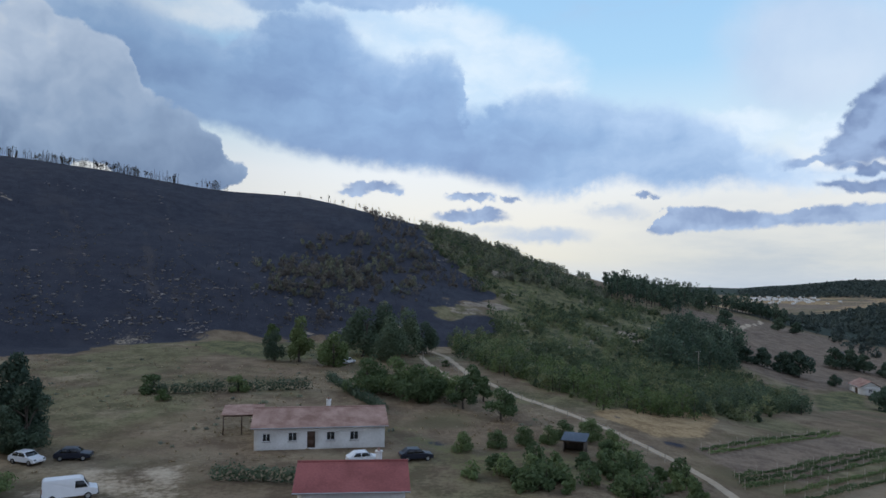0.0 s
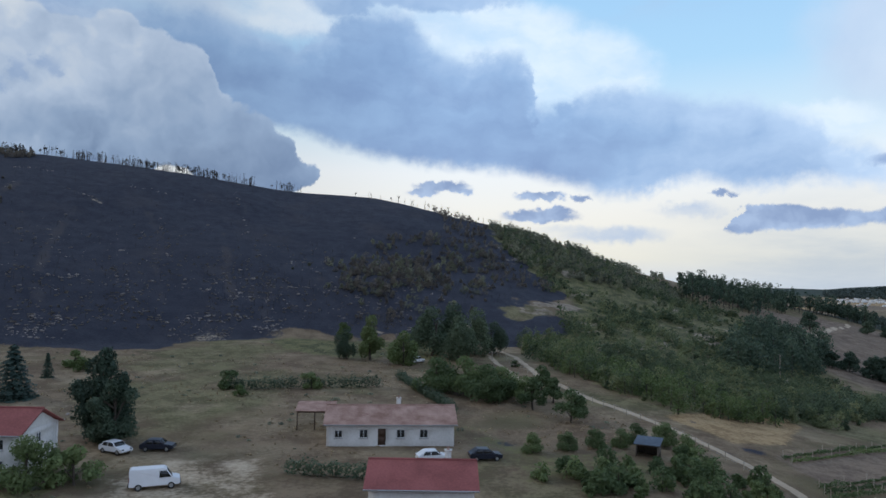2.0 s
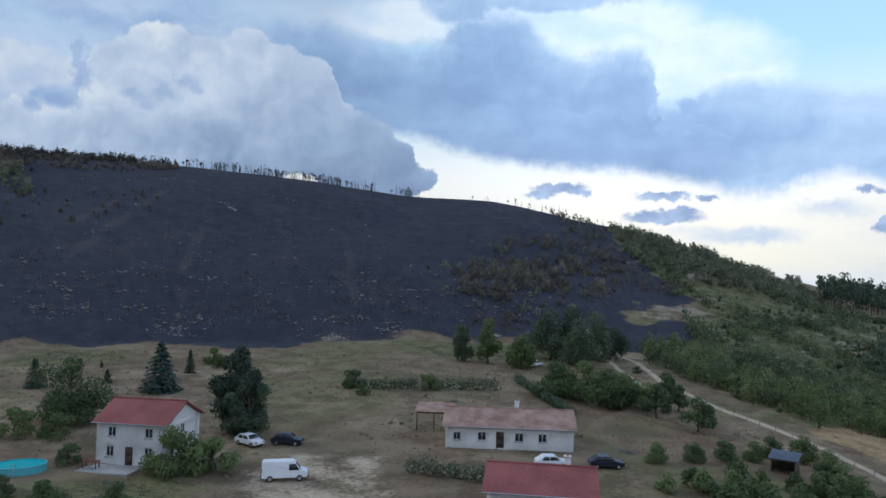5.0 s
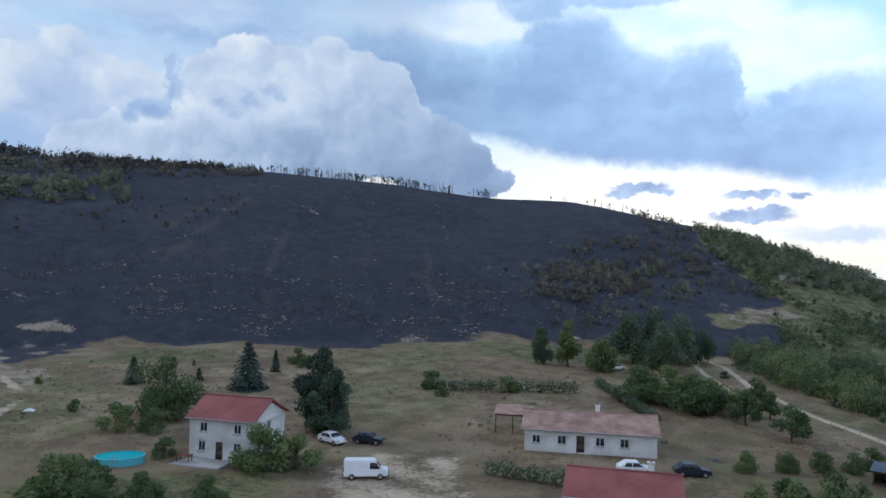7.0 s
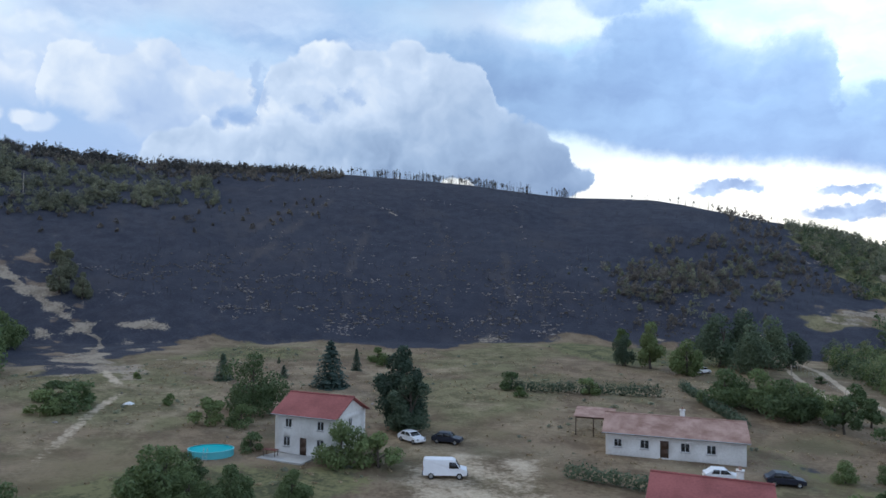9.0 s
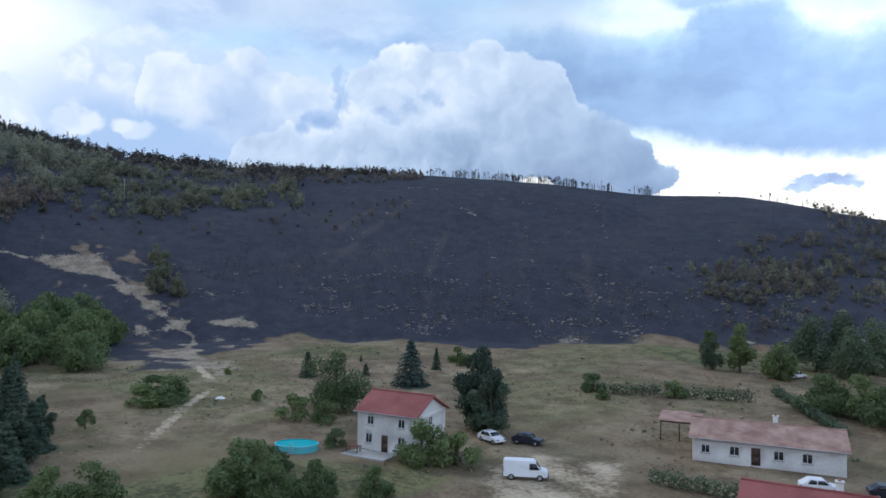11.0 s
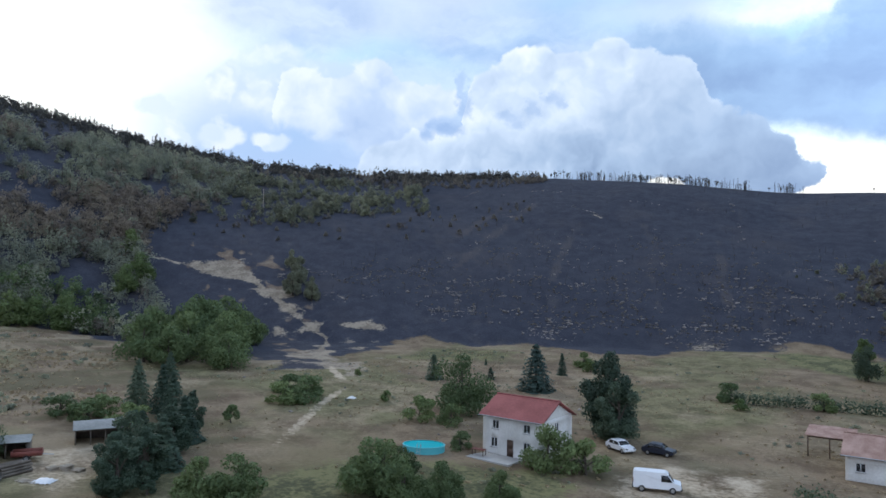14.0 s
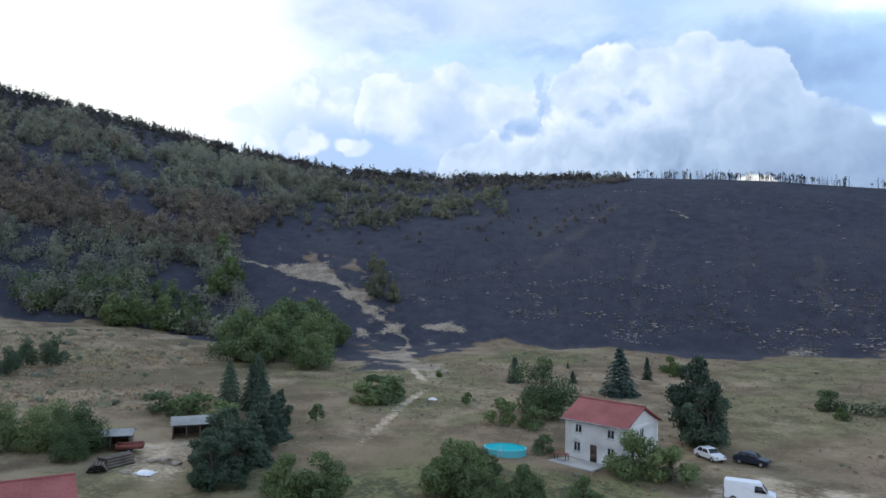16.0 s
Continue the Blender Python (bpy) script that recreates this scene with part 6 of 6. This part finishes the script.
# ---- pool, gardens and clutter ----
def pool(x, y, rx, ry, turn, wall=0.75):
    ob = thing("swimming_pool", pose(x, y, spot(x, y), 0, 0, turn), "turquoise above-ground pool beside the white house", "pool")
    w = np.linspace(0, 2 * np.pi, 40, endpoint=False)

    def ring(ax, ay, z):
        return np.stack([np.cos(w) * ax, np.sin(w) * ay, np.full(40, z)], 1)

    q = np.arange(40)

    def strip(a, b):
        return np.stack([q, (q + 1) % 40, (q + 1) % 40 + 40, q + 40], 1), np.concatenate([a, b])

    f, v = strip(ring(rx, ry, -0.5), ring(rx, ry, wall))
    part("wall", mesh_of("wall", v, f, BLUE_FRAME, True), ob)
    f, v = strip(ring(rx - 0.06, ry - 0.06, wall), ring(rx - 0.06, ry - 0.06, 0.1))
    part("liner", mesh_of("liner", v, f, LINER, True), ob)
    f, v = strip(ring(rx + 0.06, ry + 0.06, wall + 0.01), ring(rx - 0.12, ry - 0.12, wall + 0.03))
    part("rim", mesh_of("rim", v, f, BLUE_FRAME), ob)
    water = np.concatenate([ring(rx - 0.065, ry - 0.065, wall - 0.08), [(0, 0, wall - 0.08)]])
    part("water", mesh_of("water", water, np.stack([q, (q + 1) % 40, np.full(40, 40)], 1), WATER), ob)
    for s in (-0.22, 0.22):
        part("ladder_rail", mesh_of("ladder_rail", *joined([limb((s, -ry - 0.5, -0.3), (s, -ry - 0.02, 1.3), 0.025, 0.025, 6), limb((s, -ry - 0.02, 1.3), (s, -ry + 0.3, 0.7), 0.025, 0.025, 6)]), STEEL), ob)
    for k in range(3):
        yk = -ry - 0.5 + 0.48 * (0.35 + k * 0.4) / 1.9
        part("rung", boxes_mesh("rung", [(-0.2, yk - 0.04, 0.05 + k * 0.3, 0.2, yk + 0.04, 0.08 + k * 0.3)], STEEL), ob)
    return ob


pool(-64.6, 62.4, 2.7, 2.2, 30)


def terrace(x, y, turn, l, d):
    ob = tagged(new("terrace", soft_box("terrace", -l / 2, -d / 2, -0.5, l / 2, d / 2, 0.12, CONCRETE, 0.02)), "pale concrete terrace before the white house", "terrace")
    ob.matrix_world = pose(x, y, spot(x, y), 0, 0, turn)


terrace(-56.4, 66.6, 6, 6.4, 3.4)


def garden_table(x, y, turn):
    ob = thing("garden_table", pose(x, y, spot(x, y) + 0.12, 0, 0, turn), "reddish wooden table on the terrace", "table")
    for k in range(6):
        part("slat", boxes_mesh("slat", [(-0.9, -0.42 + k * 0.142, 0.71, 0.9, -0.42 + k * 0.142 + 0.13, 0.75)], RED_PAINT), ob)
    for lx in (-0.8, 0.72):
        for ly in (-0.38, 0.3):
            part("leg", boxes_mesh("leg", [(lx, ly, 0, lx + 0.08, ly + 0.08, 0.71)], DARK_WOOD), ob)


garden_table(-58.4, 66.0, 10)


def log_pile(x, y, turn, l, rows, label, mat=TIMBER):
    ob = thing("log_pile", pose(x, y, spot(x, y), 0, 0, turn), label, "logs")
    rng = np.random.default_rng(int(abs(x * 10)))
    for r in range(rows):
        for k in range(rows + 3 - r):
            w = 0.13 + 0.05 * rng.random()
            cx = (k - (rows + 3 - r) / 2) * 0.34
            v, f = limb((cx, -l / 2 + rng.normal(0, 0.1), 0.15 + r * 0.28), (cx, l / 2 + rng.normal(0, 0.1), 0.15 + r * 0.28), w, w * 0.92, 8)
            me = mesh_of("log", v, f, mat)
            part("log", me, ob)
    return ob


log_pile(-85.6, 21.6, 20, 3.4, 4, "heap of dark weathered logs in the yard")
log_pile(-84.4, 19.6, 70, 2.6, 3, "heap of dark weathered logs in the yard")


def pallet(x, y, z, turn, label="pale wooden pallet lying in the yard"):
    ob = thing("pallet", pose(x, y, spot(x, y) + z, 0, 0, turn), label, "pallet", "pallets")
    for k in range(5):
        part("slat", boxes_mesh("slat", [(-0.6, -0.5 + k * 0.22, 0.1, 0.6, -0.5 + k * 0.22 + 0.12, 0.125)], PALE_WOOD), ob)
    for k in (-0.5, 0.0, 0.5):
        part("runner", boxes_mesh("runner", [(k - 0.05, -0.5, 0, k + 0.05, 0.5, 0.1)], PALE_WOOD), ob)
    return ob


stack = pallet(-84.2, 26.6, 0, 12)
for k, (x, y, z, a) in enumerate([(-84.2, 26.6, 0.13, 14), (-84.3, 26.5, 0.26, 9), (-84.2, 26.6, 0.39, 12), (-83.0, 27.4, 0, 30), (-83.0, 27.4, 0.13, 33), (-85.2, 25.4, 0, 5), (-85.2, 25.4, 0.13, 8), (-81.6, 22.4, 0, 50), (-82.3, 21.8, 0, 20)]):
    copy_thing(stack, pose(x, y, spot(x, y) + z, 0, 0, a))


def trailer(x, y, turn):
    ob = thing("farm_trailer", pose(x, y, spot(x, y), 0, 0, turn), "faded red farm trailer before the barn", "trailer", "vehicles")
    part("bed", boxes_mesh("bed", [(-1.5, -0.8, 0.6, 1.5, 0.8, 0.7)], TIMBER), ob)
    for b in ((-1.5, -0.84, 0.6, 1.5, -0.8, 1.15), (-1.5, 0.8, 0.6, 1.5, 0.84, 1.15), (-1.54, -0.84, 0.6, -1.5, 0.84, 1.15), (1.5, -0.84, 0.6, 1.54, 0.84, 1.15)):
        part("side_board", boxes_mesh("side_board", [b], RED_PAINT), ob)
    for s in (-0.92, 0.92):
        wheel(ob, 0, s, 0.36, 0.2)
    part("drawbar", mesh_of("drawbar", *limb((1.5, 0, 0.6), (2.7, 0, 0.45), 0.05, 0.05, 6), STEEL), ob)


trailer(-90.0, 24.2, 68)


def tarp(x, y, turn, l, w, label):
    """A crumpled white sheet over a low heap."""
    u, v = np.meshgrid(np.linspace(-1, 1, 11), np.linspace(-1, 1, 11), indexing="ij")
    z = 0.35 * (1 - np.maximum(np.abs(u), np.abs(v)) ** 2) + 0.07 * bumps(u * 5 + x, v * 5, 1.0, 2) + 0.02
    vs = np.stack([u * l / 2 * (1 + 0.1 * bumps(u, v, 0.7, 3)), v * w / 2, z], -1).reshape(-1, 3)
    i, j = np.meshgrid(np.arange(10), np.arange(10), indexing="ij")
    fs = np.stack([i * 11 + j, (i + 1) * 11 + j, (i + 1) * 11 + j + 1, i * 11 + j + 1], -1).reshape(-1, 4)
    ob = tagged(new("tarpaulin", mesh_of("tarpaulin", vs, fs, SHEET, True)), label, "tarpaulin")
    ob.matrix_world = pose(x, y, spot(x, y), 0, 0, turn)


tarp(-95.9, 75.2, 20, 1.5, 1.0, "crumpled white plastic sheet lying in dry grass")
tarp(-81.0, 23.4, 40, 2.2, 1.6, "white tarpaulin over a heap in the yard")


# ---- fences, poles, vines ----
def pole(x, y, h, label):
    ob = thing("utility_pole", pose(x, y, spot(x, y)), label, "pole", "poles")
    part("shaft", mesh_of("shaft", *limb((0, 0, -0.5), (0, 0, h), 0.16, 0.1, 10), PALE_WOOD, True), ob)
    part("crossarm", boxes_mesh("crossarm", [(-0.7, -0.06, h - 0.5, 0.7, 0.06, h - 0.38)], TIMBER), ob)
    for k in (-0.6, 0.0, 0.6):
        part("insulator", mesh_of("insulator", *limb((k, 0, h - 0.38), (k, 0, h - 0.2), 0.05, 0.03, 8), SHEET, True), ob)


pole(76.0, 208.0, 7.4, "pale wooden pole before the pine copse")
pole(-272.4, 162.2, 9.0, "pale pole standing on the wooded slope")
pole(-4.6, 170.7, 2.2, "short pale post at the road's bend")


def fence(line, gap, label, height=1.2):
    x0, y0 = line[0]
    ob = thing("wire_fence", pose(x0, y0, spot(x0, y0)), label, "fence", "fences")
    tops = []
    for (ax, ay), (bx, by) in zip(line, line[1:]):
        for k in range(max(1, round(math.hypot(bx - ax, by - ay) / gap))):
            u = k / max(1, round(math.hypot(bx - ax, by - ay) / gap))
            x, y = ax + (bx - ax) * u, ay + (by - ay) * u
            p = np.array((x - x0, y - y0, spot(x, y) - spot(x0, y0)))
            lean = 0.05 * math.sin(x * 7.1 + y * 3.3)
            part("post", mesh_of("post", *limb(p - (0, 0, 0.3), p + (lean, 0, height), 0.06, 0.05, 6), PALE_WOOD), ob)
            tops.append(p)
    for z in (0.45, 0.8, 1.1):
        part("wire", mesh_of("wire", *joined([limb(a + (0, 0, z), b + (0, 0, z), 0.008, 0.008, 3) for a, b in zip(tops, tops[1:])]), STEEL), ob)


fence([(-3.6, 180.0), (3.6, 152.0), (7.4, 142.0), (12.8, 128.5), (18.8, 117.0), (23.8, 108.0), (27.0, 99.5), (29.2, 92.0), (30.4, 86.0)], 3.2, "wire fence with pale wooden posts beside the road")


def vine_row(x0, y0, x1, y1, seed):
    rng = np.random.default_rng(seed)
    l = math.hypot(x1 - x0, y1 - y0)
    ob = thing("vine_row", pose(x0, y0, spot(x0, y0)), "green vine row on posts in the ploughed field", "vines", "vine rows")
    k = int(l * 46)
    u = rng.random(k)
    thick = np.clip(0.7 + 0.6 * bumps(u * l, u * 0 + seed, 2.2, 4), 0.1, 1.2)
    px, py = x0 + (x1 - x0) * u, y0 + (y1 - y0) * u
    p = np.stack([px - x0 + rng.normal(0, 0.16, k) * thick, py - y0 + rng.normal(0, 0.22, k) * thick, ground_z(px, py) - spot(x0, y0) + 0.15 + rng.random(k) * 0.65 * thick], 1)
    v, f = leaf_quads(rng, p, unit(rng, k), 0.13)
    part("leaves", mesh_of("leaves", v, f, LEAF), ob)
    for s in np.arange(0, l, 6.0):
        x, y = x0 + (x1 - x0) * s / l, y0 + (y1 - y0) * s / l
        q = np.array((x - x0, y - y0, spot(x, y) - spot(x0, y0)))
        part("post", mesh_of("post", *limb(q - (0, 0, 0.3), q + (0, 0, 1.25), 0.05, 0.045, 6), PALE_WOOD), ob)


for k, row in enumerate(((38, 103, 77, 140), (38.6, 101.4, 78.2, 138.6), (37, 89, 82, 127.5), (36.6, 86.6, 80, 123), (36.3, 84.3, 78, 118.5), (40.8, 83.8, 76, 112.5), (42, 81.5, 74, 107.5))):
    vine_row(*row, 60 + k)


# ---- stones and dry tufts ----
def rocks(name, places, low, high, label, seed, squash=0.55):
    rng = np.random.default_rng(seed)
    bm = bmesh.new()
    bmesh.ops.create_icosphere(bm, subdivisions=1, radius=1.0)
    base = np.array([v.co[:] for v in bm.verts])
    tri = np.array([[v.index for v in f.verts] for f in bm.faces])
    bm.free()
    vs, fs = [], []
    z = ground_z(places[:, 0], places[:, 1])
    for k, ((x, y), zz) in enumerate(zip(places, z)):
        s = low + (high - low) * rng.random() ** 2.2
        v = base * (1 + rng.uniform(-0.28, 0.28, (len(base), 1))) * s * np.array((rng.uniform(0.8, 2.0), rng.uniform(0.5, 1.1), squash * rng.uniform(0.5, 1.3)))
        a = math.atan2(-x, y) + rng.normal(0.5, 0.8)
        c, sn = np.cos(a), np.sin(a)
        v = np.stack([v[:, 0] * c - v[:, 1] * sn, v[:, 0] * sn + v[:, 1] * c, v[:, 2]], 1)
        vs.append(v + (x, y, zz + 0.1 * s))
        fs.append(tri + len(base) * k)
    return tagged(new(name, mesh_of(name, np.concatenate(vs), np.concatenate(fs), ROCK)), label, "rocks", kind="stuff")


def stony(x, y):
    r = np.hypot(x, y)
    low_band = step(300, 235, r)
    return np.clip(low_band * (0.3 + 0.9 * bumps(x, y, 22, 18)) + 0.05, 0, 1)


a = rng0.uniform(22.6, 27.0, 60)
stone_spots = [polar(a, rng0.normal(205, 2.5, 60)), sow(rng0, [(-175, 135), (-120, 165), (-60, 206), (-22, 215), (-20, 260), (-70, 300), (-130, 280), (-190, 220)], 420, stony)]
for a0, a1, r0, k in ((30, 45, 236, 60), (22, 33, 232, 50), (12, 26, 238, 50), (27, 40, 212, 70), (14, 24, 226, 40), (46, 58, 240, 70), (50, 60, 225, 50), (24, 30, 330, 20), (35, 40, 350, 22)):
    a = rng0.uniform(a0, a1, k)
    stone_spots.append(polar(a, r0 + 3 * np.sin(a * 0.7) + rng0.normal(0, 1.2, k)))
for x0, y0, x1, y1 in ((-184, 266, -162, 261), (-199, 259, -176, 189), (-161, 173, -140, 188), (-138, 188, -118, 206), (-102, 215, -58, 231), (-142, 267, -115, 224), (-147, 147, -142, 160), (-118, 167, -119, 174), (-138, 332, -79, 221), (-235, 252, -237, 265), (-146, 169, -128, 186), (-91, 196, -67, 205)):
    u = rng0.random(26)
    stone_spots.append(np.stack([x0 + (x1 - x0) * u, y0 + (y1 - y0) * u], 1) + rng0.normal(0, 0.5, (26, 2)))
for line, k in (([(-166, 162), (-157, 174), (-143, 159), (-149, 145)], 150), ([(-126, 158), (-112, 165), (-117, 180), (-124, 176)], 120),
                      ([(-97, 186), (-80, 187), (-64, 200), (-68, 206), (-92, 196)], 130), ([(-97, 209), (-84, 203), (-86, 226), (-98, 222)], 60), ([(-60, 206), (-30, 208), (-36, 236), (-62, 228)], 60)):
    stone_spots.append(sow(rng0, line, k, lambda x, y: np.clip(0.3 + 1.2 * bumps(x, y, 4, 63), 0.02, 1)))
rocks("pale_rocks", np.concatenate(stone_spots), 0.1, 0.58, "pale limestone rocks and broken terrace walls on burnt ground", 71)
rocks("field_stones", sow(rng0, [(-130, 60), (-60, 60), (-60, 150), (-130, 130)], 90), 0.1, 0.4, "grey stones lying in dry grass", 72)
LOW_BURN = [(-190, 140), (-150, 152), (-112, 172), (-62, 205), (-14, 208), (-8, 250), (-40, 300), (-110, 285), (-175, 235), (-205, 190)]
MEADOWS = [(-150, 60), (-100, 40), (-70, 40), (-20, 85), (20, 95), (10, 150), (-10, 190), (-60, 190), (-100, 155), (-130, 135), (-125, 95)]


def tufts(name, places, size, mat, label, seed, blades=7):
    rng = np.random.default_rng(seed)
    k = len(places) * blades
    pick = np.repeat(np.arange(len(places)), blades)
    s = (size * rng.uniform(0.5, 1.5, len(places)))[pick]
    x, y = places[pick, 0] + rng.normal(0, 0.35, k) * s, places[pick, 1] + rng.normal(0, 0.35, k) * s
    z = ground_z(places[:, 0], places[:, 1])[pick] + s * 0.25
    nrm = unit(rng, k) * np.array((1, 1, 0.5))
    nrm /= np.linalg.norm(nrm, axis=1)[:, None]
    v, f = leaf_quads(rng, np.stack([x, y, z], 1), nrm, 1.0)
    c = np.repeat(np.stack([x, y, z], 1), 4, 0)
    v = c + (v - c) * np.repeat(s, 4)[:, None] * 0.45
    return tagged(new(name, mesh_of(name, v, f, mat, tint=np.repeat(rng.random(len(places))[pick], 4))), label, "grass", kind="stuff")


def grassy(x, y):
    c, d = cover_of(x, y)
    return np.where((c[:, 0] < 0.45) & (c[:, 2] < 0.4) & (d[:, 0] < 0.4), np.clip(0.45 + 0.8 * bumps(x, y, 15, 19), 0.05, 1), 0)


tufts("dry_grass_tufts", sow(rng0, MEADOWS, 2600, grassy), 0.26, DRY, "straw-coloured grass tufts on the dry meadows", 81)
tufts("weed_tufts", sow(rng0, MEADOWS, 200, grassy), 0.5, WOOD_LEAF, "dull green weeds dotted over the dry meadows", 82, 9)
tufts("burnt_tufts", sow(rng0, LOW_BURN, 1300, lambda x, y: np.clip(0.35 + 0.9 * bumps(x, y, 14, 66), 0.02, 1) * step(300, 215, np.hypot(x, y))), 0.42, SINGED_LEAF, "brown singed tufts left on the black slope", 85, 8)
LEFT_TERRACES = [(-215, 20), (-200, 60), (-160, 60), (-120, 45), (-105, 25), (-110, 0), (-160, 0)]
tufts("terrace_tufts", sow(rng0, LEFT_TERRACES, 2600, grassy), 0.4, DRY, "straw-coloured grass tufts on the old terraces", 83)
tufts("terrace_weeds", sow(rng0, LEFT_TERRACES, 200, grassy), 0.8, WOOD_LEAF, "dull green weeds on the old terraces", 84, 10)

# ---- the far village ----
rng1 = np.random.default_rng(91)
village = []
for k in range(110):
    a, r = rng1.normal(-26.0, 1.5), rng1.normal(2650, 170)
    x, y = polar(a, r)
    z = spot(x, y)
    w, d, hgt = rng1.uniform(5, 10), rng1.uniform(5, 9), rng1.uniform(3, 5.5)
    village.append((x - w / 2, y - d / 2, z - 2, x + w / 2, y + d / 2, z + hgt))
tagged(new("far_village", boxes_mesh("far_village", village, PLASTER)), "far pale village houses in the valley", "village", kind="stuff")
